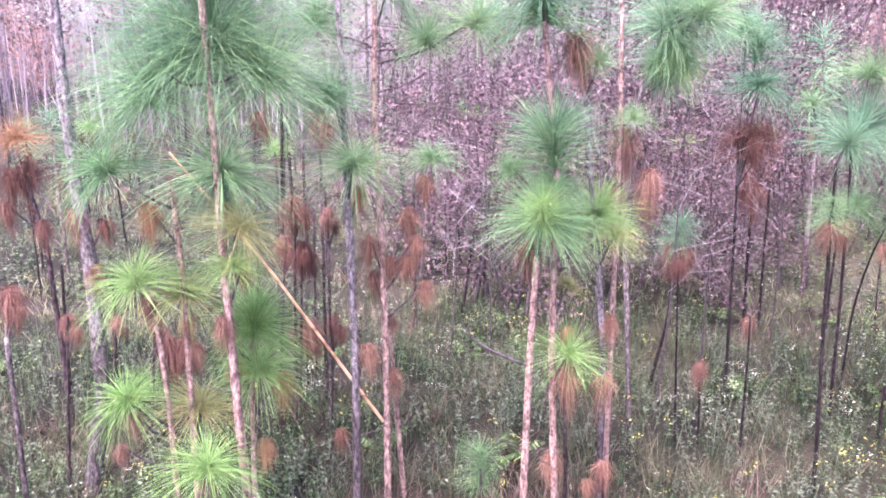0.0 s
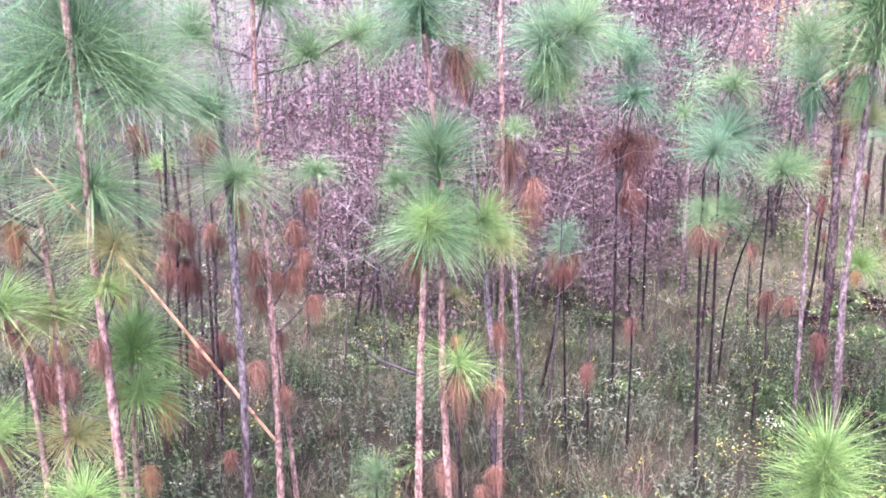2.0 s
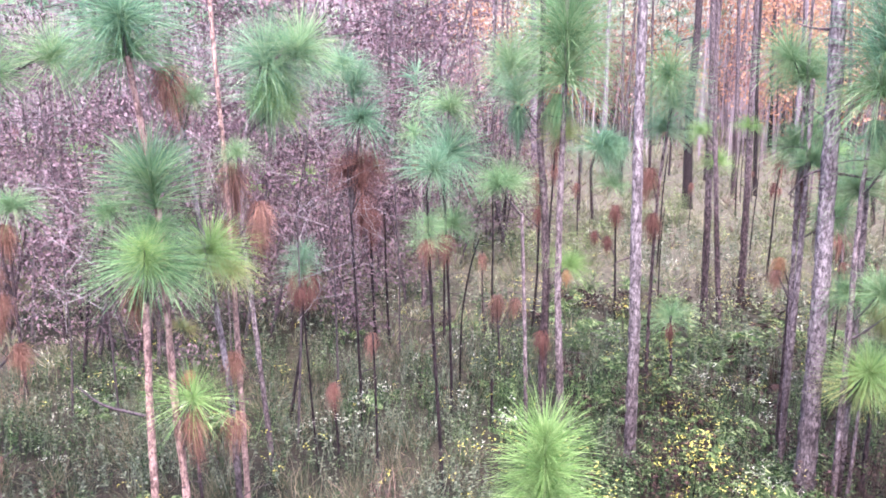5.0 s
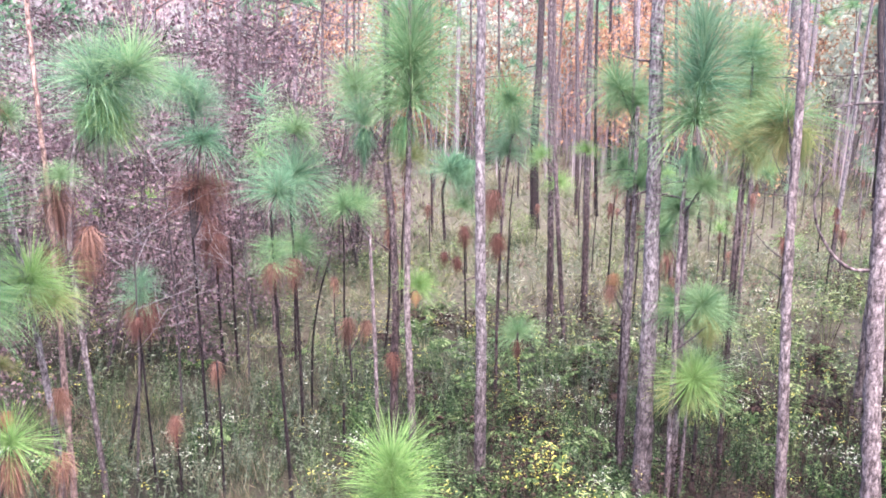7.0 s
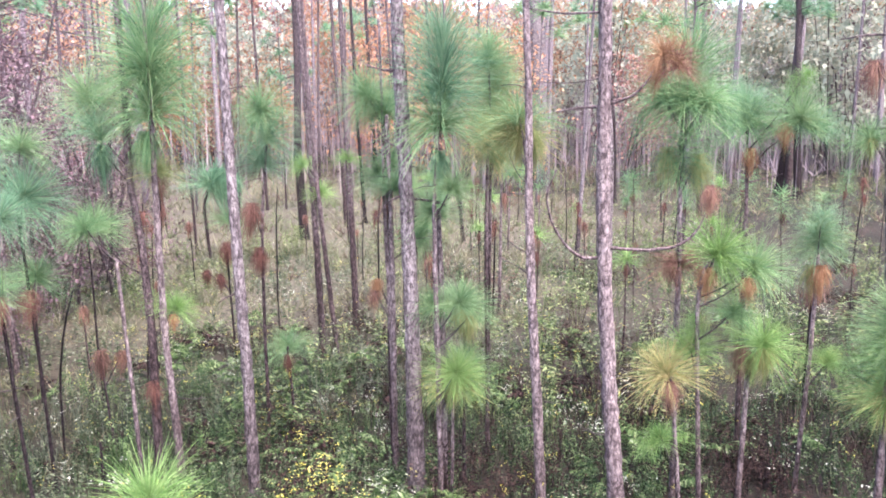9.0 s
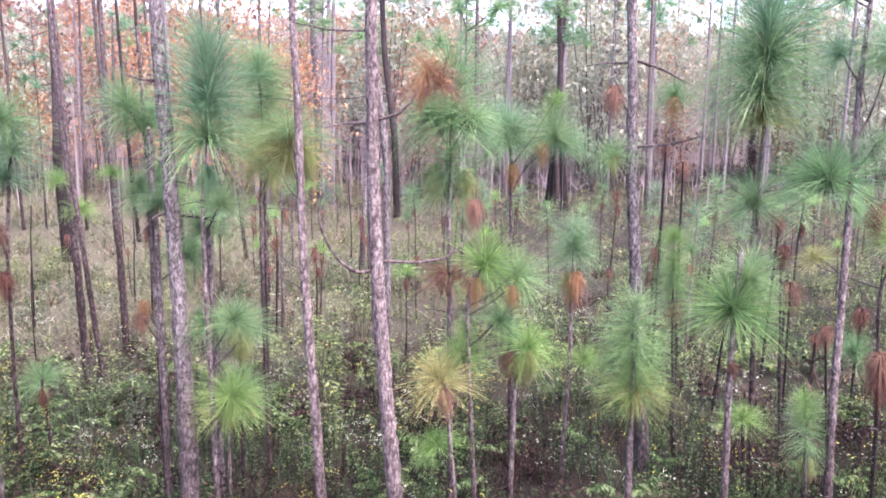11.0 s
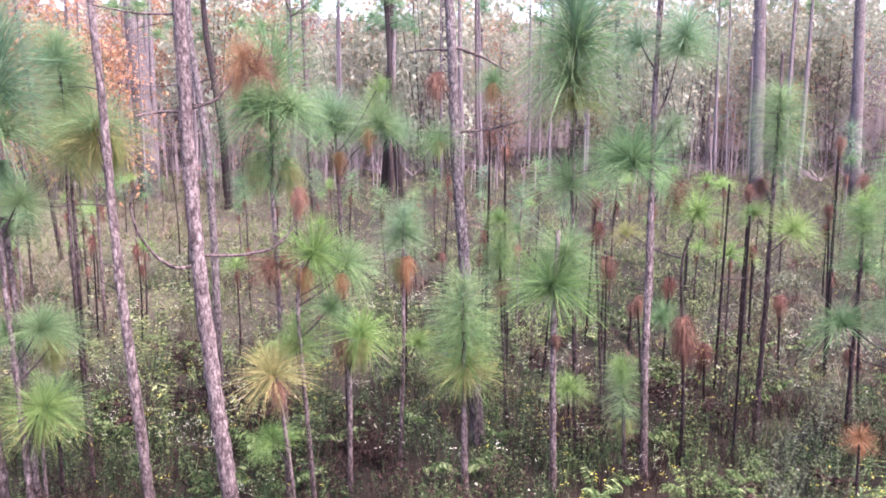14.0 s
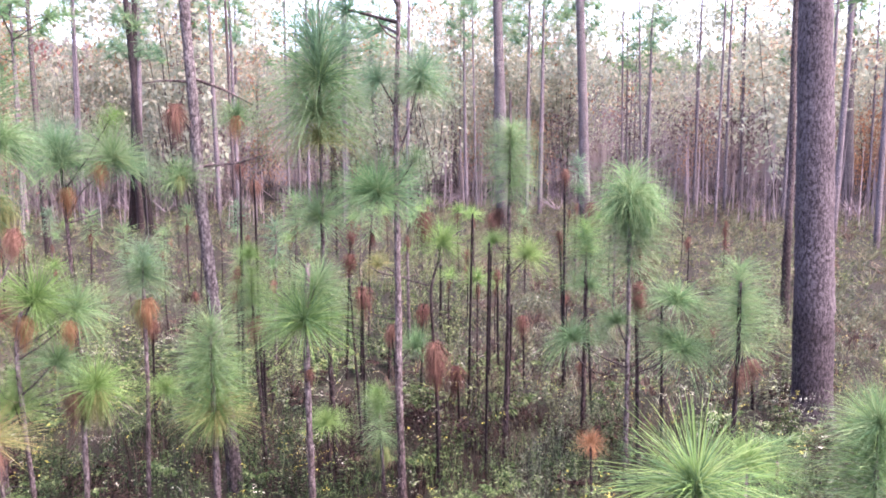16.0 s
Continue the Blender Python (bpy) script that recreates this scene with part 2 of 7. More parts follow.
# ---- needle tufts, one unit in radius ----
def fan(n, seg, width):
    """A round burst of long needles at the end of a shoot, the outer ones hanging."""
    up = np.cos(np.radians(RNG.uniform(8, 122, n)))
    turn = RNG.uniform(0, 2 * np.pi, n)
    out = np.sqrt(1 - up * up)
    way = np.stack([out * np.cos(turn), out * np.sin(turn), up], 1)
    start = np.stack([0 * up, 0 * up, RNG.uniform(-0.16, 0.10, n)], 1) + way * 0.02
    return ribbons(start, way, RNG.uniform(0.85, 1.35, n), np.full(n, width), RNG.uniform(0.08, 0.40, n), seg)


def brush(n, seg, width):
    """A leader set with needles over three units of its length, upright at the tip and hanging lower down."""
    h = RNG.uniform(0, 1, n) ** 0.8
    up = np.cos(np.radians(46 + 58 * (1 - h) + RNG.normal(0, 20, n)))
    turn = RNG.uniform(0, 2 * np.pi, n)
    out = np.sqrt(np.maximum(0, 1 - up * up))
    way = np.stack([out * np.cos(turn), out * np.sin(turn), up], 1)
    start = np.stack([0 * h, 0 * h, -1.2 + 1.9 * h], 1) + way * 0.03
    return ribbons(start, way, RNG.uniform(0.85, 1.35, n), np.full(n, width), RNG.uniform(0.08, 0.4, n) + 0.2 * (1 - h), seg)


def weep(n, seg, width):
    """The end of a side shoot: needles that set out flat and hang over like an umbrella."""
    up = np.cos(np.radians(RNG.uniform(18, 108, n)))
    turn = RNG.uniform(0, 2 * np.pi, n)
    out = np.sqrt(1 - up * up)
    way = np.stack([out * np.cos(turn), out * np.sin(turn), up], 1)
    start = np.stack([0 * up, 0 * up, RNG.uniform(-0.14, 0.08, n)], 1) + way * 0.02
    return ribbons(start, way, RNG.uniform(0.85, 1.35, n), np.full(n, width), RNG.uniform(0.22, 0.70, n), seg)


def vase(n, seg, width):
    """A year's shoot with needles swept up and out like a shuttlecock."""
    h = RNG.uniform(0, 1, n)
    up = np.cos(np.radians(RNG.uniform(18, 90, n) - 10 * h))
    turn = RNG.uniform(0, 2 * np.pi, n)
    out = np.sqrt(1 - up * up)
    way = np.stack([out * np.cos(turn), out * np.sin(turn), up], 1)
    start = np.stack([0 * h, 0 * h, -0.25 + 0.6 * h], 1) + way * 0.02
    return ribbons(start, way, RNG.uniform(0.85, 1.25, n), np.full(n, width), RNG.uniform(0.05, 0.30, n), seg)


def skirt(n, seg, width):
    """Dead needles that hang straight down from the shoot like a mop, one unit long."""
    turn = RNG.uniform(0, 2 * np.pi, n)
    out = 0.37 * RNG.uniform(0.1, 1, n)
    long = RNG.uniform(0.25, 1.05, n) * (1 - 0.9 * out)
    top = RNG.uniform(-0.30, 0.03, n)
    s = np.array((0.0, 0.13, 0.42, 1.0))
    far = out[:, None] * 1.25 * (1 - np.exp(-3.4 * s)) * (1 - 0.55 * s) + 0.09 * s * RNG.normal(size=(n, 1))
    path = np.stack([far * np.cos(turn)[:, None], far * np.sin(turn)[:, None], top[:, None] + 0.045 * np.sin(np.pi * np.minimum(1, 3.5 * s)) - long[:, None] * s ** 1.25], 2)
    return strands(path, np.full(n, width))


SHAPES = {"fan": (fan, 620, 3, 0.0084), "brush": (brush, 700, 3, 0.0090), "weep": (weep, 520, 4, 0.0086), "vase": (vase, 440, 3, 0.0088), "skirt": (skirt, 430, 3, 0.0098)}
TUFTS = {}
for k in range(3):
    TUFTS["open_fan", k] = mesh("needle_tuft", *fan(330, 4, 0.0080), NEEDLES["green"])
    TUFTS["wide_fan", k] = mesh("needle_tuft", *fan(800, 4, 0.0050), NEEDLES["green"])
for shape, (make, n, seg, width) in SHAPES.items():
    for k in range(3):
        TUFTS[shape, k] = mesh("needle_tuft", *make(n, seg, width), NEEDLES["green"])
    for k in range(2):
        TUFTS["far_" + shape, k] = mesh("needle_tuft", *make(n // 4, 2, width * 2.4), NEEDLES["green"])


def tuft(parent, shape, tone, place, r, tall=1.0, lean=(0, 0)):
    """A needle tuft of radius r metres at a place relative to its tree."""
    k = random.randrange(2 if shape.startswith("far_") else 3)
    r *= 1.0 if "skirt" in shape else 1.12
    m = pose(*place, lean[0] + random.uniform(-7, 7), lean[1] + random.uniform(-7, 7), 0) @ pose(0, 0, 0, 0, 0, random.uniform(0, 360)) @ Matrix.Diagonal((r, r, r * tall, 1))
    dead = tone in ("rust", "brown", "orange", "copper")
    ob = part("dead_needle_tuft" if dead else "needle_tuft", TUFTS[shape, k], parent, m)
    ob.material_slots[0].link = "OBJECT"
    ob.material_slots[0].material = NEEDLES[tone]
    return ob


def crown_mesh(n, low, r, wide, tone, seed):
    """The crown of a tall pine in one mesh: boughs and needle clumps over the top, hung from the tip at the origin."""
    dice = random.Random(seed)
    leaf, wood = [], []
    for _ in range(n):
        a, q, z = dice.uniform(0, 6.28), dice.uniform(0.1, wide), -dice.uniform(-0.1, low)
        e = np.array((q * math.cos(a), q * math.sin(a), z))
        v, f = far_fans[dice.randrange(3)]
        leaf.append((v * (r * dice.uniform(0.8, 1.2)) + e, f))
        wood.append(tube([(0, 0, min(z - 0.25 * q, -0.05)), e * (0.5, 0.5, 1) + (0, 0, -0.12 * q), e], [0.02, 0.014, 0.008], 4, 0.0, 0.5))
    v, f = join(*leaf, *wood)
    which = np.r_[np.zeros(sum(len(x[1]) for x in leaf)), np.ones(sum(len(x[1]) for x in wood))]
    return mesh("crown", v, f, NEEDLES[tone], TWIG, which=which)


far_fans = [fan(60, 1, 0.05) for _ in range(3)]
CROWNS = [crown_mesh(n, low, r, wide, tone, k) for k, (n, low, r, wide, tone) in enumerate(
    ((9, 1.7, 0.38, 0.9, "green"), (10, 1.6, 0.36, 1.0, "deep"), (19, 3.2, 0.5, 1.7, "green"), (16, 3.0, 0.45, 1.4, "deep"), (19, 3.2, 0.5, 1.9, "green")))]


STUBS = [smooth(mesh("twig", *tube([(0, 0, 0), (0.07 * q, 0.012, 0.015), (0.15 * q, -0.008, z)], [0.0045, 0.0035, 0.0018], 4, 0.08, 0.05), TWIG)) for q, z in ((1.0, 0.05), (1.5, -0.03), (0.7, 0.02), (1.9, 0.10))]
STUB_DICE = random.Random(77)


def stubs(tree, pts):
    """Bare ends of old side shoots up a stem."""
    P = np.array(pts)
    for _ in range(int(min(9, 2.2 * P[-1, 2]))):
        z = STUB_DICE.uniform(0.5, min(P[-1, 2] - 0.1, 4.6))
        m = pose(np.interp(z, P[:, 2], P[:, 0]), np.interp(z, P[:, 2], P[:, 1]), z, 0, STUB_DICE.uniform(-35, 20), STUB_DICE.uniform(0, 360))
        part("twig", STUBS[STUB_DICE.randrange(4)], tree, m @ Matrix.Scale(STUB_DICE.uniform(0.7, 1.3), 4))


def pine(label, line, radii, kind, tufts=(), limbs=(), crown=None, group="pines", category="pine tree", rough=0.09):
    """A pine whose trunk runs through line (metres), with tufts (shape, tone, x, y, z, radius, tallness) and bare limbs (lists of places with a radius)."""
    x0, y0 = line[0][:2]
    tree = tagged(new("pine_tree"), label, category, group)
    tree.location = (x0, y0, 0)
    pts = [(x - x0, y - y0, z) for x, y, z in line]
    d = len(line)
    rad = [radii[0] + (radii[1] - radii[0]) * k / (d - 1) for k in range(d)]
    rad[0] *= 1.12
    part("trunk", smooth(mesh("trunk", *tube(pts, rad, (6 if rad[0] < 0.03 else 9) if rad[0] < 0.12 else 22, rough if rad[0] < 0.12 else 0.035, 0.14 if rad[0] < 0.03 else 0.08), BARK[kind])), tree)
    if line[-1][2] > 1.9 and 3 < math.hypot(x0, y0) < 10:
        stubs(tree, pts)
    P = np.array(pts)
    if crown is not None:
        part("crown", CROWNS[crown], tree, pose(*pts[-1], 0, 0, random.uniform(0, 360)))
    for shape, tone, x, y, z, r, tall in tufts:
        q = np.array((x - x0, y - y0, z))
        foot = q + (0, 0, -0.25 * r)
        z_on = min(max(foot[2] - 0.2, 0.1), P[-1, 2] - 0.02)
        on = np.array([np.interp(z_on, P[:, 2], P[:, 0]), np.interp(z_on, P[:, 2], P[:, 1]), z_on])
        gap = np.linalg.norm((foot - on)[:2])
        lean, holder = (0, 0), tree
        held = any((np.linalg.norm(np.array(limb[-1]) - (x, y, z)) < 0.3) for limb in limbs)
        if not held and (gap > 0.07 or foot[2] > P[-1, 2] + 0.05):
            a = on if gap > 0.07 else P[-1]
            mid = (a + q) / 2 + (0, 0, -0.08 * gap)
            end = q if shape.endswith("skirt") else q + (0, 0, 0.12 * r)
            holder = part("branch", smooth(mesh("branch", *tube([a, mid, end], [0.011, 0.008, 0.006], 6, 0.08, 0.06), TWIG)), tree)
            w = (q - on) / max(gap, 0.1)
            lean = (0, 0) if shape == "skirt" else (-25 * w[1], 25 * w[0])
        tuft(holder, shape, tone, q, r, tall, lean)
    for limb in limbs:
        pl = [(x - x0, y - y0, z) for x, y, z in limb[1:]]
        n = len(pl)
        part("branch", smooth(mesh("branch", *tube(pl, [limb[0] * (0.9 - 0.55 * k / (n - 1)) for k in range(n)], 7, 0.14, 0.04), BARK["burnt"] if limb[0] > 0.008 else TWIG)), tree)
    return tree


# ---- the ground, one sheet to the horizon ----
def rise(x, y):
    """Height of the forest floor: nearly flat, with soft humps."""
    return 0.05 * math.sin(0.9 * x + 1.3) * math.cos(0.8 * y) + 0.03 * math.sin(2.3 * x - 1.7 * y)


steps = [-2200, -600, -200, -90, -45] + [k * 0.75 for k in range(-32, 33)] + [45, 90, 200, 600, 2200]
n = len(steps)
gv = np.array([(x, y, rise(x, y) if max(abs(x), abs(y)) < 30 else 0.0) for y in steps for x in steps])
gf = []
for j in range(n - 1):
    for i in range(n - 1):
        a = j * n + i
        gf += [(a, a + 1, a + n + 1), (a, a + n + 1, a + n)]
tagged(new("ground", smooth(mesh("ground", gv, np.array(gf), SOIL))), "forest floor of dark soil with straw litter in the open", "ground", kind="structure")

# ---- the woods' edge far off, all round ----
m, t, b = nodes("far_woods_hazed")
stems = tex(t, "Noise", 0.9, (1, 1, 0.04), Detail=4.0).outputs[0]
crowns = tex(t, "Noise", 0.22, Detail=6.0).outputs[0]
# stem and crown tones are lightened to paint evening haze
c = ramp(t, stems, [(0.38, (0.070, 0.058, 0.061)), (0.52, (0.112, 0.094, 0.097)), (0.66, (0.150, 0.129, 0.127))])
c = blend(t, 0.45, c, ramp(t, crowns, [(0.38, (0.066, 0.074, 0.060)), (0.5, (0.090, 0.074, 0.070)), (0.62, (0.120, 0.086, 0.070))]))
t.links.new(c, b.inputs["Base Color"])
# added glow, no lamp: it brightens the ring as haze would
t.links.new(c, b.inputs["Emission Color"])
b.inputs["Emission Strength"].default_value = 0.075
b.inputs["Roughness"].default_value = 1.0
k = 1300
ring = []
for j in range(k):
    a = 2 * math.pi * j / k
    q = Vector((math.cos(a), math.sin(a), 0))
    bearing = (90 - math.degrees(a) + 180) % 360 - 180
    top = 16.6 + 1.4 * max(0.0, min(1.0, (78 - bearing) / 20)) + 1.2 * noise.noise(q * 9) + 1.8 * noise.noise(q * 25) + 1.2 * noise.noise(q * 90) + random.uniform(-0.9, 0.9)
    ring += [(105 * math.cos(a), 105 * math.sin(a), -1), (105 * math.cos(a), 105 * math.sin(a), top)]
rf = []
for j in range(k):
    a, c2 = 2 * j, 2 * ((j + 1) % k)
    rf += [(a, c2, c2 + 1), (a, c2 + 1, a + 1)]
tagged(new("backdrop", mesh("backdrop", np.array(ring), np.array(rf), m)), "distant woods with evening haze painted in, faintly glowing", "backdrop", kind="structure")


# ---- leafy trees and thickets behind the pines ----
LEAVES = {
    "plum": foliage("leaves_plum", [(0.1, (0.041, 0.025, 0.027)), (0.5, (0.081, 0.052, 0.055)), (0.9, (0.118, 0.082, 0.084))], 0.6, 0.25, 0.15),
    "autumn": foliage("leaves_orange", [(0.1, (0.165, 0.078, 0.042)), (0.5, (0.240, 0.122, 0.066)), (0.9, (0.305, 0.182, 0.100))], 0.6, 0.4, 0.3),
    "russet": foliage("leaves_russet", [(0.1, (0.105, 0.047, 0.039)), (0.5, (0.160, 0.080, 0.066)), (0.9, (0.220, 0.132, 0.105))], 0.6, 0.3, 0.3),
    # far leaves only: grey-green lightened to paint distance haze
    "hazel": foliage("leaves_grey_green_hazed", [(0.1, (0.170, 0.194, 0.145)), (0.5, (0.214, 0.228, 0.172)), (0.9, (0.260, 0.250, 0.180))], 0.6, 0.5, 0.2),
}


def leafage(centres, spread, n, size):
    """n small folded leaves scattered in clumps round the centres."""
    c = np.array(centres)[RNG.integers(0, len(centres), n)] + RNG.normal(size=(n, 3)) * spread
    way = RNG.normal(size=(n, 3)) + (0, 0, -0.4)
    length = RNG.uniform(0.6, 1.3, n) * size
    return leaflets(c, way, length, length * 0.62)


def broadleaf(height, wide, stems, leaves, size, tone, clump=0.16, twigs=8, low=0.22):
    """Meshes of a thicket tree: bare forking stems, and leaves about the twig ends."""
    wood, ends = [], []
    for _ in range(stems):
        a, lean = random.uniform(0, 6.28), random.uniform(0.1, 0.5) * wide
        top = np.array((lean * math.cos(a), lean * math.sin(a), height * random.uniform(0.75, 1.0)))
        foot = np.array((random.uniform(-0.2, 0.2) * wide, random.uniform(-0.2, 0.2) * wide, -0.05))
        mid = (foot + top) / 2 + RNG.normal(size=3) * (0.10, 0.10, 0.0)
        wood.append(tube([foot, mid, top], [0.035, 0.024, 0.008], 4, 0.05, 0.6))
        for _ in range(twigs):
            s = random.uniform(low, 1.0)
            p = foot + (mid - foot) * s * 2 if s < 0.5 else mid + (top - mid) * (s - 0.5) * 2
            b2, far = random.uniform(0, 6.28), random.uniform(0.3, 0.62) * wide
            e = p + np.array((far * math.cos(b2), far * math.sin(b2), random.uniform(-0.1, 0.5)))
            wood.append(tube([p, (p + e) / 2 + RNG.normal(size=3) * 0.06, e], [0.012, 0.008, 0.004], 3, 0.0, 0.5))
            ends += [p + (e - p) * q for q in (0.35, 0.6, 0.8, 1.0)]
    return (smooth(mesh("stems", *join(*wood), TWIG)), mesh("leaves", *leafage(ends, clump, leaves, size), LEAVES[tone]))


def polar(azimuth, d):
    """A place on the ground by its bearing, in degrees clockwise from the y axis, and its distance."""
    a = radians(azimuth)
    return d * math.sin(a), d * math.cos(a)


def plant_broadleaf(forms, label, category, group, x, y, s):
    ob = tagged(new("thicket_tree"), label, category, group)
    stems_me, leaves_me = random.choice(forms)
    part("bare_wood", stems_me, ob)
    part("foliage", leaves_me, ob)
    ob.matrix_basis = pose(x, y, 0, 0, 0, random.uniform(0, 360)) @ Matrix.Diagonal((s, s, s * random.uniform(0.9, 1.1), 1))
    return ob


plum = [broadleaf(4.2, 2.3, 4, 4200, 0.060, "plum", 0.17, 13, 0.12) for _ in range(3)]
for az, d, s in ((2, 11.5, 0.85), (6, 10.8, 0.8), (9.5, 12.0, 0.95), (13, 11.2, 0.85), (16.5, 12.6, 0.95), (19, 11.6, 0.75), (1, 14.5, 1.1), (8, 15.0, 1.15), (14, 15.5, 1.2), (21, 14.5, 1.0), (24, 13.5, 0.75),
                 (-3, 13, 0.9), (27, 16, 0.9), (-5, 17, 1.2), (4, 18, 1.3), (11, 19, 1.3), (18, 19, 1.3), (30, 19, 0.8), (22, 16, 1.3), (26, 18.5, 1.35), (29.5, 17.5, 1.1), (24, 20.5, 1.6), (18.5, 16, 1.45), (12, 17, 1.5), (5, 16, 1.4)):
    plant_broadleaf(plum, "half-bare thicket with dull purple-brown leaves", "shrub", "purple thicket", *polar(az, d), s)
m, t, b = nodes("pale_twig")
t.links.new(ramp(t, tex(t, "Noise", 30.0, Detail=4.0).outputs[0], [(0.3, (0.065, 0.053, 0.052)), (0.7, (0.165, 0.142, 0.138))]), b.inputs["Base Color"])
b.inputs["Roughness"].default_value = 0.9
PALE_TWIG = m


def forked(start, way, long, r, depth):
    """Tubes of a bare bough that forks again and again, each twig a little crooked."""
    way = way / np.linalg.norm(way)
    mid = start + way * long * 0.5 + RNG.normal(size=3) * 0.05 * long
    end = start + way * long + RNG.normal(size=3) * 0.08 * long
    got = [tube([start, mid, end], [r, r * 0.8, r * 0.6], 4, 0.05, 0.12)]
    if depth:
        for s in (0.55, 0.8, 1.0):
            at = start + (end - start) * s
            got += forked(at, way + RNG.normal(size=3) * (0.75, 0.75, 0.5), long * RNG.uniform(0.5, 0.75), r * 0.6, depth - 1)
    return got


def bare_shrub(x, y, height, aim):
    ob = tagged(new("bare_shrub"), "leafless shrub with pale grey forking twigs", "shrub", "bare shrubs")
    ob.location = (x, y, 0)
    foot = np.array((0.0, 0.0, -0.05))
    top = np.array((0.12 * aim[0], 0.12 * aim[1], height))
    part("stem", smooth(mesh("stem", *tube([foot, (foot + top) / 2 + (0.04, 0.0, 0.0), top], [0.013, 0.010, 0.006], 6, 0.06, 0.15), TWIG)), ob)
    for q in (0.55, 0.72, 0.86, 1.0):
        boughs = forked(foot + (top - foot) * q, np.array((aim[0] + random.uniform(-0.6, 0.6), aim[1] + random.uniform(-0.6, 0.6), random.uniform(0.1, 0.8))), height * random.uniform(0.16, 0.25), 0.0042, 3)
        part("bough", smooth(mesh("bough", *join(*boughs), PALE_TWIG)), ob)


random.seed(31)
for az, d, height, aim in ((15.5, 8.2, 2.4, (0.8, 0.2)), (18.5, 9.2, 2.9, (-0.6, 0.3)), (3.5, 8.8, 2.6, (-0.8, 0.2)), (11.0, 9.6, 2.9, (-0.3, 0.2)), (0.5, 9.4, 1.9, (0.6, 0.3)), (23.0, 10.6, 2.7, (-0.5, 0.1))):
    bare_shrub(*polar(az, d), height, aim)
gold = [broadleaf(7.0, 3.0, 4, 1900, 0.16, "autumn", 0.55) for _ in range(2)]
rust = [broadleaf(6.0, 2.8, 5, 1900, 0.15, "russet", 0.5) for _ in range(2)]
haze = [broadleaf(9.5, 3.2, 4, 1200, 0.27, "hazel", 0.5) for _ in range(2)]
for k in range(7):
    plant_broadleaf(gold, "young tree with orange autumn leaves", "tree", "autumn trees", *polar(random.choice((random.uniform(-40, -18), random.uniform(34, 72), random.uniform(34, 72))), random.uniform(34, 66)), random.uniform(0.8, 1.4))
for k in range(13):
    plant_broadleaf(rust, "scrubby tree with dull russet leaves", "tree", "autumn trees", *polar(random.choice((random.uniform(-42, -15), random.uniform(26, 84), random.uniform(26, 84))), random.uniform(42, 74)), random.uniform(0.7, 1.3))
for k in range(12):
    plant_broadleaf(haze, "tall thin tree with grey-green leaves", "tree", "far woods trees", *polar(random.uniform(14, 60), random.uniform(46, 80)), random.uniform(0.8, 1.4))
for k in range(44):
    plant_broadleaf(haze, "tall thin tree with grey-green leaves", "tree", "far woods trees", *polar(random.uniform(58, 142), random.uniform(50, 95)), random.uniform(1.0, 1.7))
for k in range(9):
    plant_broadleaf(gold, "tall tree with thin orange autumn leaves", "tree", "autumn trees", *polar(random.uniform(32, 66), random.uniform(48, 78)), random.uniform(1.3, 1.9))
for k in range(10):
    plant_broadleaf(gold, "young tree with orange autumn leaves", "tree", "autumn trees", *polar(random.uniform(85, 140), random.uniform(60, 90)), random.uniform(0.8, 1.3))


# ---- pines of the middle distance and the background, from a few moulds ----
def mould(name, kind, h, r, tufts=(), crown=None):
    """One pattern tree at the origin."""
    bend = random.uniform(-0.06, 0.06)
    line = [(0, 0, -0.05), (bend * 0.5, bend, h * 0.35), (bend, bend * 0.4, h * 0.7), (0, 0, h)]
    ob = pine("pine", line, r, kind, tufts, crown=crown)
    ob.name = name
    return ob


def strew(forms, label, category, group, count, az, dist, size):
    """Sets copies of the moulds about at random."""
    for _ in range(count):
        x, y = polar(random.uniform(*az), dist[0] + (dist[1] - dist[0]) * random.random() ** 0.8)
        s = random.uniform(*size)
        ob = copy_thing(random.choice(forms), pose(x, y, 0, random.uniform(-2.5, 2.5), random.uniform(-2.5, 2.5), random.uniform(0, 360)) @ Matrix.Diagonal((s, s, s, 1)))
        tagged(ob, label, category, group)


random.seed(21)
pole = [mould("pole_pine", "burnt", 10.5, (0.055, 0.02), crown=3), mould("pole_pine", "grey", 10, (0.05, 0.02), crown=2), mould("pole_pine", "burnt", 9, (0.045, 0.015), crown=3)]
green = [mould("pine_sapling", "burnt", 2.3, (0.022, 0.01), [("far_brush", "green", 0, 0, 2.2, 0.30, 0.9), ("far_skirt", "brown", 0, 0.02, 1.95, 0.35, 1.0)]),
         mould("pine_sapling", "burnt", 1.7, (0.02, 0.01), [("far_fan", "fresh", 0, 0, 1.7, 0.33, 0.8), ("far_skirt", "rust", 0.02, 0, 1.6, 0.3, 1.0)]),
         mould("pine_sapling", "pale", 3.0, (0.028, 0.012), [("far_brush", "deep", 0, 0, 2.8, 0.32, 1.0), ("far_fan", "green", 0.2, 0.05, 2.3, 0.28, 0.8), ("far_skirt", "rust", 0.05, 0, 2.0, 0.35, 1.0)])]
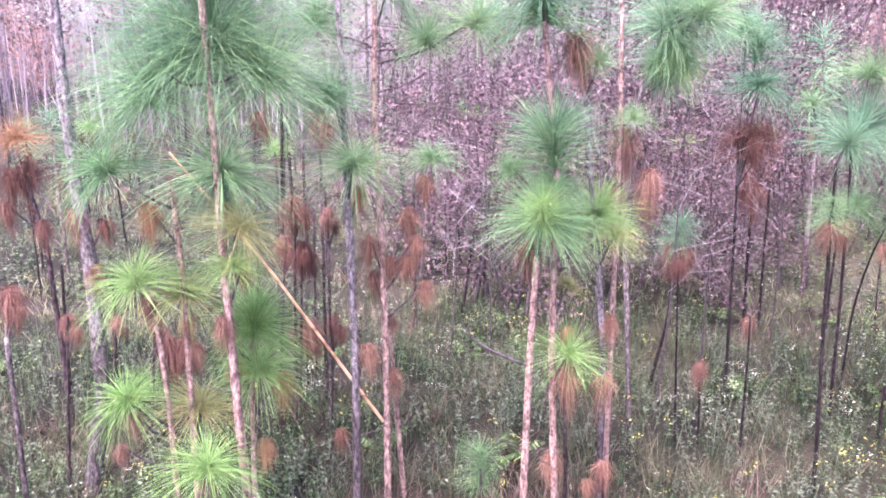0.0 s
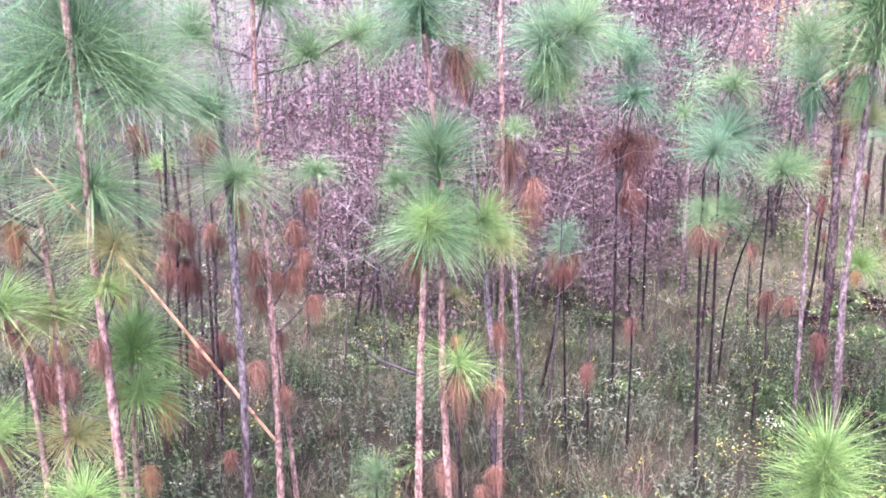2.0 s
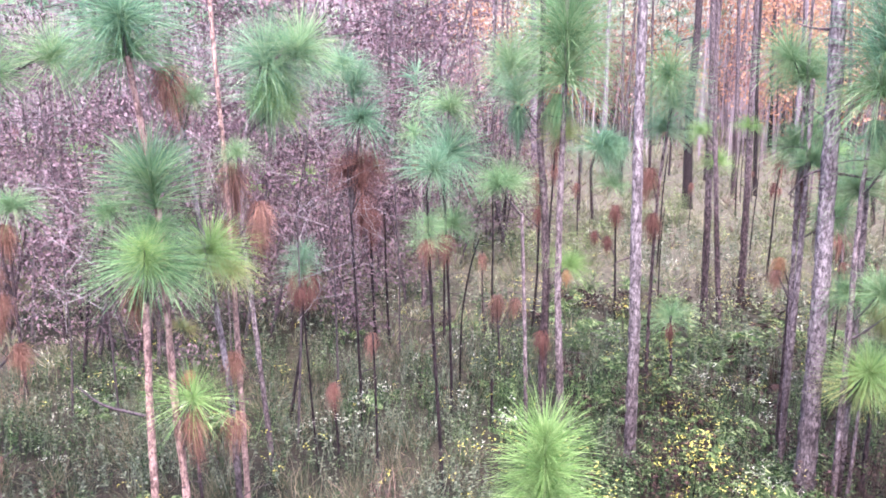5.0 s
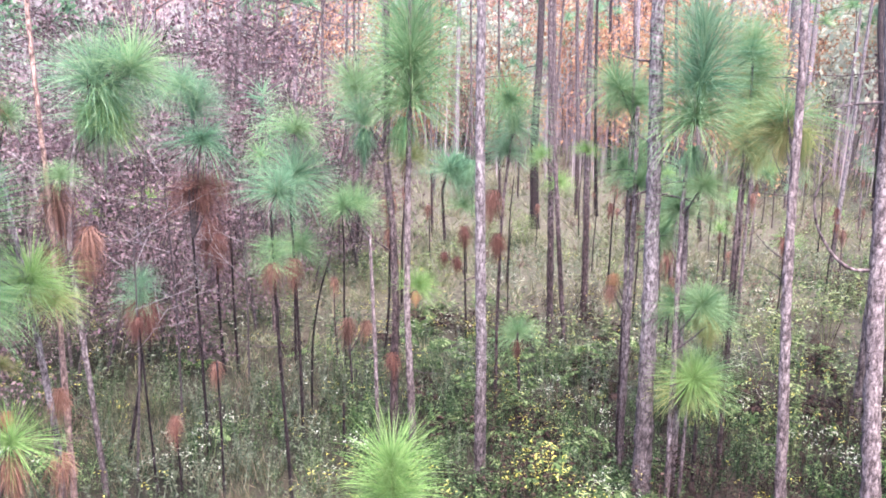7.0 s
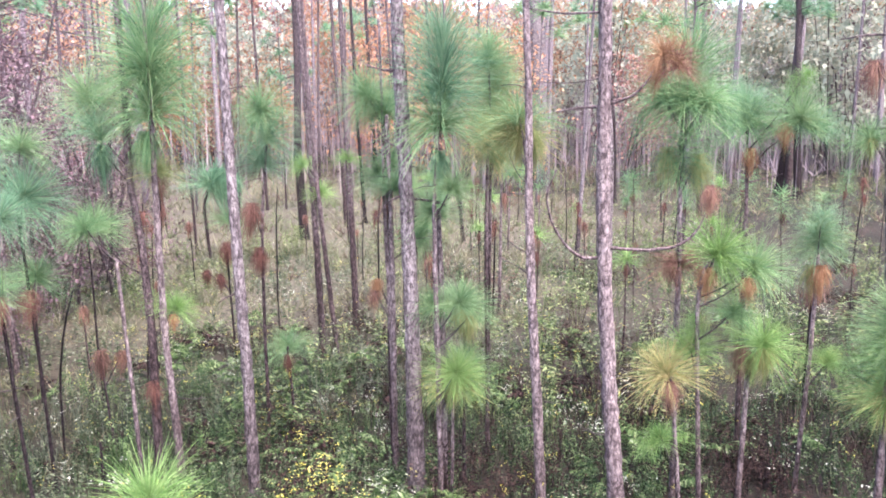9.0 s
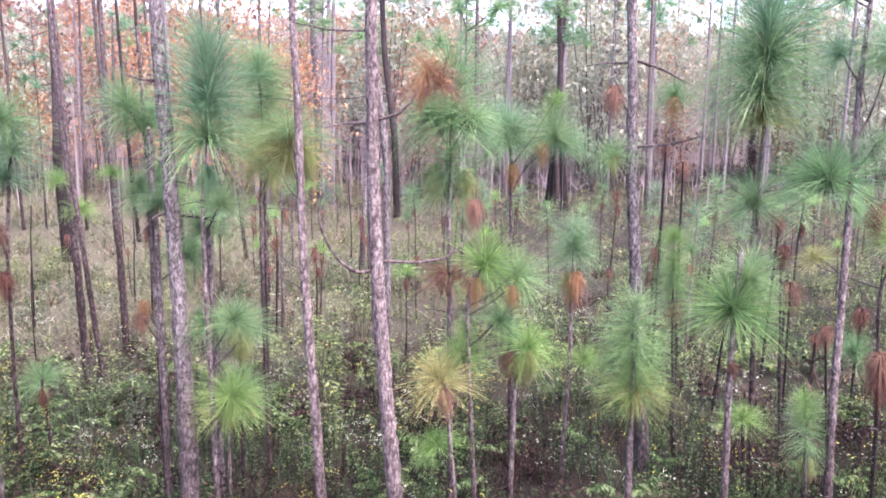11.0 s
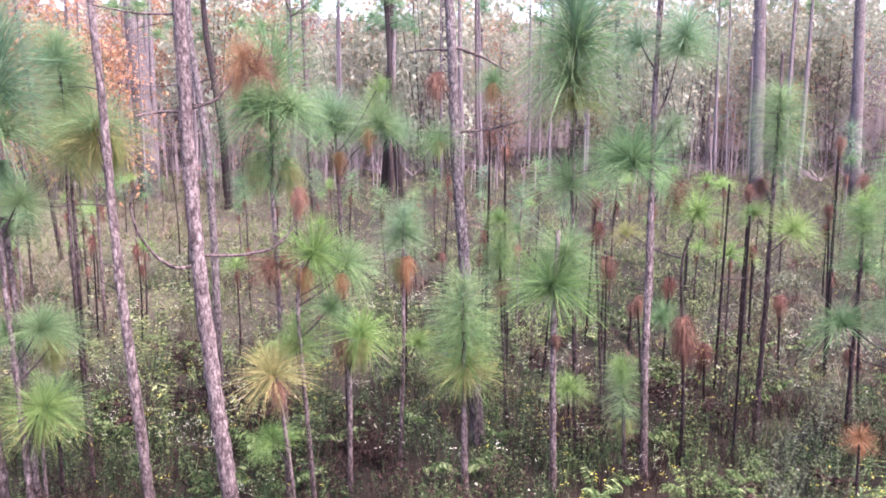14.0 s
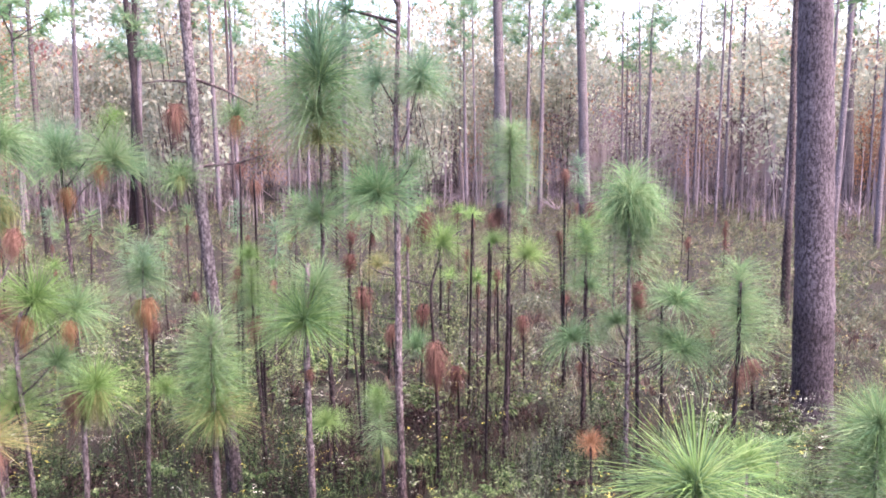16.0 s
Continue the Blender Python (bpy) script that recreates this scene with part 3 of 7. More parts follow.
dead = [mould("dead_sapling", "black", 1.6, (0.018, 0.009), [("far_skirt", "brown", 0, 0, 1.55, 0.42, 1.0)]), mould("dead_sapling", "black", 2.2, (0.02, 0.009), [("far_skirt", "brown", 0, 0, 2.1, 0.5, 1.0), ("far_skirt", "brown", 0.08, 0.03, 1.7, 0.38, 1.0)]),
        mould("dead_sapling", "burnt", 1.3, (0.016, 0.009), [("far_skirt", "rust", 0, 0, 1.25, 0.38, 1.0)]), mould("dead_sapling", "black", 2.0, (0.016, 0.008))]
random.seed(22)
strew(pole, "slim pole-like pine with scorched foot", "pine tree", "pole pines", 20, (-40, 75), (16, 32), (0.8, 1.2))
strew(green, "green pine sapling on a thin scorched stem", "pine sapling", "pine saplings", 26, (-35, 60), (12, 26), (0.8, 1.3))
strew(green, "green pine sapling on a thin scorched stem", "pine sapling", "pine saplings", 60, (50, 112), (12, 30), (0.7, 1.2))
strew(dead, "fire-killed pine sapling with hanging brown needles", "pine sapling", "dead saplings", 60, (-35, 60), (10, 28), (0.7, 1.3))
strew(dead, "fire-killed pine sapling with hanging brown needles", "pine sapling", "dead saplings", 48, (55, 118), (11, 32), (0.7, 1.2))
for k, ob in enumerate(pole + green + dead):
    ob.location = (*polar(150 + 6 * k, 16 + k % 4), 0)
    tagged(ob, "young pine with scorched foot behind the stand", "pine tree", "pine saplings")


def far_stand(name, label, count, az, dist, height, kind):
    """Far pines past counting, trunks and crowns in one mesh."""
    vs, fs, ms, o = [], [], [], 0
    for _ in range(count):
        x, y = polar(random.uniform(*az), random.uniform(*dist))
        h, r = random.uniform(*height), random.uniform(0.06, 0.17)
        lean = RNG.normal(0, 0.015, 2) * h
        pieces = [(tube([(x, y, -0.1), (x + lean[0] * 0.4, y + lean[1] * 0.6, h / 2), (x + lean[0], y + lean[1], h)], [r, r * 0.8, r * 0.35], 6, 0.03, 1.2), 0)]
        for _ in range(random.randint(9, 15)):
            a, q = random.uniform(0, 6.28), random.uniform(0.1, 1.9)
            v, f = far_fans[random.randrange(3)]
            pieces.append(((v * random.uniform(0.45, 0.8) + (x + lean[0] + q * math.cos(a), y + lean[1] + q * math.sin(a), h - random.uniform(-0.2, 0.26 * h)), f), 1 + random.randrange(2)))
        for (v, f), m in pieces:
            vs.append(v)
            fs.append(f + o)
            ms.append(np.full(len(f), m))
            o += len(v)
    tagged(new(name, mesh(name, np.concatenate(vs), np.concatenate(fs), BARK[kind], NEEDLES["green"], NEEDLES["deep"], which=np.concatenate(ms))), label, "pine woods", kind="stuff")


# these far trunks carry haze in their bark colour
far_stand("far_pines", "far pine woods with bare grey trunks, paled for haze", 78, (-45, 145), (34, 95), (11, 19), "hazed")
far_stand("far_pale_pines", "far pine woods with grey-pink trunks, paled for haze", 62, (-45, 145), (38, 95), (11, 19), "hazed")
far_stand("far_pine_crowns", "far tall pines against the bright sky", 40, (70, 142), (42, 85), (12, 19), "hazed")
far_stand("far_burnt_pines", "far pine woods with scorched trunks", 26, (-45, 85), (28, 70), (10, 16), "burnt")


# ---- the leaf canopy of the far woods ----
def canopy(name, label, trees, az, dist, low, high, per, size, material):
    """Crowns of far leafy trees past counting: loose clumps of leaves along each bare stem, thinner towards the top."""
    vs = []
    for _ in range(trees):
        x, y = polar(random.uniform(*az), random.uniform(*dist))
        h = random.uniform(high * 0.7, high * 1.15)
        n = random.randint(10, 18)
        z = low + (h - low) * RNG.random(n) ** 1.25
        q = RNG.uniform(0.3, 2.6, n) * (1.15 - 0.6 * (z - low) / (h - low))
        a = RNG.uniform(0, 6.28, n)
        vs.append(leafage(np.stack([x + q * np.cos(a), y + q * np.sin(a), z], 1), random.uniform(0.35, 0.7), per, size))
    tagged(new(name, mesh(name, *join(*vs), material)), label, "woods", kind="stuff")


# olive too is lightened, haze put into the leaf colour
LEAVES["olive"] = foliage("leaves_olive_hazed", [(0.1, (0.190, 0.200, 0.140)), (0.5, (0.238, 0.236, 0.166)), (0.9, (0.285, 0.262, 0.180))], 0.6, 0.5, 0.0)
LEAVES["mauve"] = foliage("leaves_mauve", [(0.1, (0.060, 0.041, 0.042)), (0.5, (0.088, 0.064, 0.062)), (0.9, (0.115, 0.090, 0.080))], 0.95, 0.4, 0.0)
canopy("far_green_canopy", "grey-green leaf canopy of the far woods, paled for haze", 120, (58, 143), (58, 100), 5, 18, 480, 0.26, LEAVES["hazel"])
canopy("far_olive_canopy", "olive leaf canopy of the far woods, paled for haze", 110, (55, 143), (60, 102), 4, 19, 450, 0.26, LEAVES["olive"])
canopy("far_mauve_canopy", "dull mauve leaves of the far undergrowth trees", 120, (-45, 143), (55, 102), 1.5, 9, 380, 0.27, LEAVES["mauve"])
canopy("far_orange_canopy", "orange autumn leaves high in the far woods", 30, (60, 143), (62, 98), 7, 18, 260, 0.25, LEAVES["autumn"])
canopy("far_autumn_canopy", "dull orange and gold canopy of the far woods", 84, (24, 68), (60, 100), 7, 19, 420, 0.25, LEAVES["autumn"])
canopy("far_dull_canopy", "dull mauve-brown canopy of the far woods", 150, (-48, 66), (60, 102), 3, 17, 230, 0.36, LEAVES["mauve"])
canopy("far_mixed_canopy", "grey-green canopy above the far woods", 40, (-48, 50), (60, 102), 6, 19, 230, 0.36, LEAVES["hazel"])
canopy("high_autumn_canopy", "thin orange-brown leaves high in the far woods", 105, (26, 70), (58, 98), 8, 21, 380, 0.25, LEAVES["autumn"])
canopy("high_dull_canopy", "dull leaves high in the far woods", 60, (-40, 80), (58, 98), 10, 20, 230, 0.36, LEAVES["russet"])
canopy("high_mixed_canopy", "thin grey-green leaves high in the far woods", 26, (12, 66), (58, 100), 9, 23, 300, 0.30, LEAVES["hazel"])
canopy("high_green_canopy", "grey-green leaves high in the far woods", 135, (62, 143), (56, 100), 9, 24, 360, 0.34, LEAVES["hazel"])
canopy("high_olive_canopy", "olive leaves high in the far woods, paled for haze", 105, (62, 143), (56, 100), 8, 21, 330, 0.34, LEAVES["olive"])
canopy("high_gold_canopy", "orange leaves high among the green canopy", 84, (62, 143), (58, 98), 9, 23, 360, 0.27, LEAVES["autumn"])

# ---- a dead stick that leans across the first trees ----
stick = tagged(new("leaning_stick"), "long dead orange stick leaning against pine trunks", "stick")
part("stick", smooth(mesh("stick", *tube([(-2.03, 6.28, 2.93), (-1.39, 6.55, 1.93), (-0.52, 6.58, 0.58)], [0.009, 0.012, 0.013], 7, 0.08, 0.08), STICK)), stick)
fallen = tagged(new("fallen_branch"), "pale fallen branch lying in the undergrowth", "branch")
part("limb", smooth(mesh("limb", *tube([(0.17, 7.60, 1.08), (0.35, 7.39, 0.94), (0.73, 7.16, 0.85)], [0.006, 0.012, 0.016], 6, 0.08, 0.06), TWIG)), fallen)

# ---- the pines that stand near the stand, one by one ----

# thicket of pines in the first view
pine("pale grey leaning pine with a broken scorched foot",
     [(-2.98, 6.33, -0.05), (-2.80, 6.41, 0.91), (-2.78, 6.42, 2.02), (-2.82, 6.41, 2.79), (-2.81, 6.41, 4.02), (-2.81, 6.41, 6.50)], (0.067, 0.032), "grey",
     [("skirt", "brown", -2.73, 6.40, 2.03, 0.41, 0.80),
      ("skirt", "brown", -2.85, 6.40, 2.48, 0.46, 0.80),
      ("skirt", "brown", -2.65, 6.46, 2.38, 0.35, 0.80)], crown=0)
pine("slender pine with pinkish bark and broad green crown",
     [(-1.31, 5.24, -0.05), (-1.34, 5.23, 0.70), (-1.36, 5.23, 1.22), (-1.37, 5.22, 1.86), (-1.38, 5.22, 2.50), (-1.38, 5.22, 3.14), (-1.39, 5.22, 3.95), (-1.40, 5.21, 5.40)], (0.036, 0.017), "red",
     [("wide_fan", "green", -1.41, 5.42, 3.76, 0.72, 1.00),
      ("wide_fan", "green", -1.78, 5.30, 3.42, 0.48, 1.00),
      ("wide_fan", "green", -1.08, 5.38, 3.52, 0.50, 1.00),
      ("wide_fan", "deep", -1.60, 5.34, 3.60, 0.54, 1.00),
      ("wide_fan", "deep", -1.34, 5.49, 3.66, 0.59, 1.00),
      ("weep", "green", -1.37, 5.28, 2.94, 0.43, 0.90),
      ("weep", "yellow", -1.26, 5.21, 2.60, 0.30, 0.80),
      ("weep", "fresh", -1.32, 5.19, 2.36, 0.25, 0.70),
      ("skirt", "orange", -1.29, 5.33, 2.33, 0.28, 0.80),
      ("skirt", "rust", -1.41, 5.21, 2.02, 0.36, 0.80),
      ("wide_fan", "deep", -1.40, 5.44, 4.20, 0.69, 1.00),
      ("brush", "green", -1.45, 5.62, 2.64, 0.34, 0.51)],
     limbs=[(0.012, (-1.38, 5.22, 3.48), (-1.52, 5.23, 3.46), (-1.65, 5.25, 3.54)),
            (0.012, (-1.38, 5.22, 3.47), (-1.27, 5.30, 3.50), (-1.18, 5.37, 3.58))])
pine("slender pine with yellow-green tufts on side shoots",
     [(-1.77, 5.42, -0.05), (-1.75, 5.42, 0.58), (-1.73, 5.43, 1.54), (-1.72, 5.43, 2.30), (-1.73, 5.43, 2.82)], (0.027, 0.019), "red",
     [("weep", "green", -2.09, 5.30, 2.96, 0.36, 0.90),
      ("weep", "yellow", -1.73, 5.45, 2.10, 0.33, 0.90),
      ("skirt", "orange", -1.86, 5.33, 2.72, 0.36, 0.88),
      ("skirt", "orange", -1.73, 5.46, 1.94, 0.29, 0.80),
      ("weep", "yellow", -1.70, 5.50, 1.25, 0.35, 0.90),
      ("skirt", "rust", -1.68, 5.45, 1.74, 0.30, 0.80)])
pine("slender pine with yellow-green tufts and dead skirts",
     [(-1.85, 5.29, -0.05), (-1.84, 5.29, 0.66), (-1.84, 5.29, 1.35), (-1.85, 5.29, 1.84), (-1.89, 5.27, 2.16)], (0.025, 0.017), "red",
     [("weep", "fresh", -1.97, 5.28, 2.23, 0.37, 0.90),
      ("skirt", "rust", -1.92, 5.29, 2.13, 0.31, 0.80),
      ("weep", "fresh", -2.05, 5.14, 1.48, 0.31, 0.90),
      ("skirt", "rust", -2.07, 5.25, 1.33, 0.30, 0.80),
      ("skirt", "rust", -2.15, 5.19, 1.12, 0.26, 0.80)])
pine("pine sapling with a tall yellowing needle crown",
     [(-1.45, 5.77, -0.05), (-1.44, 5.77, 0.35), (-1.42, 5.78, 0.93), (-1.38, 5.79, 1.82)], (0.026, 0.018), "red",
     [("vase", "fresh", -1.36, 5.76, 1.78, 0.24, 1.25),
      ("weep", "fresh", -1.35, 5.74, 1.74, 0.38, 1.25),
      ("weep", "fresh", -1.35, 5.76, 1.42, 0.34, 1.20),
      ("skirt", "orange", -1.19, 5.83, 1.36, 0.45, 0.80),
      ("skirt", "orange", -1.50, 5.79, 1.47, 0.36, 0.80),
      ("skirt", "orange", -1.35, 5.86, 0.79, 0.38, 0.80)])
pine("small green pine seedling among the herbs",
     [(-1.52, 4.76, -0.05), (-1.47, 4.78, 0.81), (-1.46, 4.78, 1.11)], (0.015, 0.010), "pale",
     [("weep", "fresh", -1.46, 4.82, 1.17, 0.36, 0.90),
      ("skirt", "rust", -1.48, 4.85, 1.07, 0.24, 0.80)])
pine("charred pine with flaky black trunk and green top tuft",
     [(-0.67, 5.86, -0.05), (-0.67, 5.86, 0.29), (-0.65, 5.86, 1.43), (-0.66, 5.86, 2.38), (-0.67, 5.86, 3.25), (-0.68, 5.86, 3.77), (-0.69, 5.86, 5.20)], (0.037, 0.016), "grey",
     [("weep", "green", -0.60, 5.72, 2.92, 0.35, 0.90),
      ("fan", "deep", -0.75, 5.83, 3.36, 0.31, 1.00),
      ("skirt", "copper", -0.57, 5.92, 1.54, 0.40, 0.80),
      ("skirt", "orange", -0.58, 5.86, 2.74, 0.29, 0.80),
      ("skirt", "copper", -0.78, 5.92, 0.85, 0.28, 0.80)],
     limbs=[(0.006, (-0.66, 5.86, 0.83), (-0.54, 5.88, 0.85), (-0.41, 5.89, 0.91))])
pine("slender pine with reddish bark and dead brown skirts",
     [(-0.45, 6.08, -0.05), (-0.45, 6.08, 0.15), (-0.44, 6.08, 1.15), (-0.45, 6.08, 2.24), (-0.48, 6.08, 3.23), (-0.46, 6.08, 3.99), (-0.47, 6.08, 5.40)], (0.032, 0.014), "red",
     [("fan", "green", -0.87, 6.10, 3.85, 0.32, 1.00),
      ("fan", "green", -0.10, 6.03, 3.73, 0.25, 1.00),
      ("fan", "green", 0.24, 6.04, 3.84, 0.29, 1.00),
      ("skirt", "copper", -0.53, 6.03, 2.34, 0.41, 0.80),
      ("skirt", "copper", -0.53, 6.15, 2.04, 0.36, 0.80),
      ("skirt", "copper", -0.39, 6.08, 2.17, 0.31, 0.80),
      ("skirt", "copper", -0.26, 6.11, 2.53, 0.39, 0.80),
      ("skirt", "copper", -0.26, 6.06, 2.18, 0.35, 0.80),
      ("skirt", "copper", -0.14, 6.10, 1.97, 0.36, 0.80),
      ("skirt", "copper", -0.13, 6.08, 2.78, 0.34, 0.80),
      ("skirt", "copper", -0.20, 6.07, 2.33, 0.35, 0.80),
      ("weep", "green", -0.08, 6.11, 2.90, 0.25, 0.90),
      ("skirt", "copper", -0.39, 6.10, 1.26, 0.33, 0.80),
      ("wide_fan", "green", -0.36, 6.15, 4.11, 0.51, 1.00)],
     limbs=[(0.011, (-0.48, 6.08, 3.68), (-0.60, 6.10, 3.73), (-0.75, 6.10, 3.76)),
            (0.011, (-0.47, 6.08, 3.66), (-0.33, 6.12, 3.66), (-0.19, 6.15, 3.69)),
            (0.009, (-0.47, 6.08, 3.37), (-0.25, 6.14, 3.42), (0.01, 6.20, 3.58)),
            (0.007, (-0.39, 6.09, 2.53), (-0.22, 6.10, 2.62), (-0.13, 6.10, 2.75)),
            (0.007, (-0.44, 6.08, 1.10), (-0.20, 6.10, 1.28))])
pine("thin bare young pine beside a reddish one",
     [(-0.33, 6.29, -0.05), (-0.38, 6.29, 0.86), (-0.43, 6.29, 1.63)], (0.023, 0.016), "red",
     [("skirt", "copper", -0.42, 6.32, 1.62, 0.28, 0.80)])

# group with the big green bottlebrush
pine("slender pine with reddish trunk under a green tuft",
     [(0.58, 5.57, -0.05), (0.58, 5.57, 0.47), (0.60, 5.57, 1.55), (0.63, 5.56, 2.31)], (0.029, 0.022), "red",
     [("fan", "green", 0.65, 5.48, 2.60, 0.35, 1.00),
      ("weep", "green", 0.69, 5.63, 2.54, 0.38, 0.90),
      ("skirt", "copper", 0.58, 5.63, 2.39, 0.45, 0.80),
      ("brush", "fresh", 0.63, 5.36, 2.68, 0.16, 0.68)])
pine("slender pine with reddish trunk and stacked green crowns",
     [(0.84, 5.64, -0.05), (0.82, 5.64, 0.43), (0.77, 5.65, 1.47), (0.76, 5.65, 2.31), (0.76, 5.65, 2.89), (0.70, 5.66, 3.41), (0.65, 5.66, 3.83)], (0.029, 0.017), "red",
     [("vase", "green", 0.73, 5.60, 3.00, 0.40, 0.95),
      ("vase", "deep", 0.73, 5.63, 3.08, 0.36, 0.90),
      ("weep", "green", 0.74, 5.62, 2.78, 0.26, 0.80),
      ("fan", "green", 0.65, 5.74, 3.88, 0.39, 1.00),
      ("fan", "green", 0.46, 5.71, 2.88, 0.19, 0.80),
      ("fan", "deep", 0.62, 5.61, 4.06, 0.40, 1.00),
      ("open_fan", "fresh", 0.87, 5.55, 1.62, 0.33, 0.62),
      ("skirt", "copper", 0.86, 5.56, 1.50, 0.48, 0.85),
      ("skirt", "orange", 0.88, 5.69, 1.76, 0.21, 0.80),
      ("skirt", "copper", 0.80, 5.72, 0.77, 0.41, 0.80),
      ("fan", "yellow", 0.87, 5.70, 2.07, 0.16, 0.50)],
     limbs=[(0.006, (0.80, 5.64, 0.85), (0.60, 5.67, 0.79), (0.39, 5.69, 0.89))])
pine("pine with scorched lower trunk and green side tuft",
     [(1.22, 5.87, -0.05), (1.20, 5.88, 0.53), (1.18, 5.88, 1.51), (1.10, 5.90, 2.28), (1.01, 5.91, 3.01), (0.94, 5.93, 3.76), (0.86, 5.94, 5.40)], (0.027, 0.014), "grey",
     [("fan", "fresh", 1.11, 5.91, 2.55, 0.31, 0.95),
      ("weep", "green", 1.06, 5.94, 2.46, 0.32, 0.90),
      ("weep", "yellow", 1.22, 5.83, 2.40, 0.23, 0.70),
      ("skirt", "copper", 1.20, 5.88, 1.32, 0.46, 0.88),
      ("skirt", "copper", 1.22, 5.89, 1.77, 0.36, 0.80),
      ("skirt", "copper", 0.90, 5.90, 3.76, 0.58, 0.80),
      ("fan", "green", 1.04, 5.84, 3.58, 0.15, 1.00)])
pine("pale bare pine stem with a few dead tufts",
     [(1.33, 6.26, -0.05), (1.33, 6.26, 0.66), (1.32, 6.26, 1.91), (1.31, 6.26, 3.00), (1.27, 6.27, 4.00), (1.25, 6.28, 6.00)], (0.026, 0.013), "red",
     [("skirt", "rust", 1.36, 6.31, 3.08, 0.59, 0.80),
      ("skirt", "rust", 1.31, 6.34, 2.65, 0.51, 0.80),
      ("fan", "green", 1.38, 6.18, 3.18, 0.17, 0.80),
      ("skirt", "rust", 1.54, 6.26, 2.79, 0.50, 0.80),
      ("skirt", "rust", 1.50, 6.21, 2.63, 0.41, 0.80)],
     limbs=[(0.007, (1.30, 6.27, 3.00), (1.30, 6.27, 3.25)),
            (0.005, (1.32, 6.26, 2.23), (1.48, 6.23, 2.30), (1.60, 6.20, 2.30))])
pine("dead pine sapling with a rust-brown mop of needles",
     [(1.18, 5.47, -0.05), (1.16, 5.48, 0.33), (1.13, 5.48, 0.72)], (0.017, 0.011), "black",
     [("skirt", "copper", 1.12, 5.43, 0.84, 0.35, 0.80),
      ("skirt", "copper", 1.03, 5.47, 0.68, 0.27, 0.80)])
pine("small green pine seedling among the herbs",
     [(0.30, 6.19, -0.05), (0.30, 6.19, 0.35)], (0.016, 0.011), "burnt",
     [("brush", "green", 0.30, 6.24, 0.36, 0.22, 0.77)])
pine("dead pine sapling with rust-brown needles",
     [(0.96, 5.92, -0.05), (0.93, 5.93, 0.84), (0.91, 5.93, 1.40)], (0.016, 0.011), "burnt",
     [("skirt", "copper", 0.94, 5.99, 1.37, 0.28, 0.80)])

# burnt saplings further off
pine("small pine with green head on a crooked burnt stem",
     [(2.24, 8.37, -0.05), (2.28, 8.35, 0.30), (2.40, 8.32, 0.90), (2.39, 8.32, 1.70)], (0.022, 0.015), "black",
     [("brush", "deep", 2.41, 8.24, 1.84, 0.25, 0.72),
      ("skirt", "brown", 2.37, 8.35, 1.69, 0.51, 0.80),
      ("skirt", "brown", 2.49, 8.22, 1.67, 0.57, 0.80)])
pine("fire-killed pine sapling with hanging rust-brown needles",
     [(2.19, 7.16, -0.05), (2.17, 7.17, 0.30), (2.10, 7.19, 1.73)], (0.014, 0.009), "black",
     [("skirt", "brown", 2.10, 7.22, 1.82, 0.33, 0.80)])
pine("burnt pine with a dead brown crown",
     [(3.02, 8.19, -0.05), (3.01, 8.20, 0.30), (2.98, 8.21, 1.43), (2.95, 8.22, 2.31)], (0.019, 0.013), "black",
     [("weep", "brown", 3.05, 8.15, 2.85, 0.26, 1.00),
      ("weep", "brown", 2.94, 8.29, 2.75, 0.27, 0.90),
      ("weep", "brown", 3.21, 8.20, 2.80, 0.22, 1.00),
      ("skirt", "brown", 3.04, 8.19, 2.79, 0.44, 0.80),
      ("weep", "brown", 3.06, 8.27, 2.61, 0.27, 1.00),
      ("vase", "deep", 3.00, 8.17, 3.60, 0.38, 0.90),
      ("weep", "deep", 3.04, 8.11, 3.31, 0.41, 0.90),
      ("weep", "deep", 2.91, 8.25, 3.84, 0.38, 1.00)])
pine("burnt pine with a dark dead skirt",
     [(4.21, 10.29, -0.05), (4.20, 10.30, 0.30), (4.18, 10.31, 1.04), (4.17, 10.31, 1.93)], (0.021, 0.014), "black",
     [("skirt", "brown", 3.97, 10.31, 1.97, 0.69, 0.88)])
pine("burnt dead pine stem with bare twigs",
     [(4.05, 10.41, -0.05), (4.04, 10.42, 0.30), (4.01, 10.43, 1.23), (4.02, 10.42, 1.91)], (0.025, 0.017), "black",
     [("skirt", "brown", 3.92, 10.41, 2.13, 0.74, 0.80)])
pine("young pine with scorched black lower trunk and few green tufts",
     [(3.07, 6.25, -0.05), (3.06, 6.25, 0.30), (3.00, 6.28, 1.43), (2.96, 6.30, 2.35), (2.95, 6.31, 2.82)], (0.018, 0.012), "black",
     [("brush", "green", 2.95, 6.29, 2.48, 0.22, 0.51),
      ("fan", "deep", 3.01, 6.30, 2.97, 0.32, 0.90),
      ("skirt", "brown", 2.93, 6.25, 2.38, 0.38, 0.80)],
     limbs=[(0.005, (2.97, 6.30, 2.26), (3.00, 6.28, 2.65))])
pine("young pine with scorched black lower trunk and few green tufts",
     [(3.94, 7.76, -0.05), (3.93, 7.77, 0.30), (3.90, 7.78, 1.32), (3.87, 7.79, 2.00), (3.84, 7.81, 2.81)], (0.019, 0.013), "black",
     [("fan", "deep", 3.86, 7.72, 2.95, 0.50, 0.90),
      ("fan", "green", 3.96, 7.82, 2.18, 0.34, 0.80),
      ("skirt", "brown", 3.86, 7.77, 2.06, 0.51, 0.80),
      ("weep", "green", 3.94, 7.85, 3.42, 0.38, 1.00)])
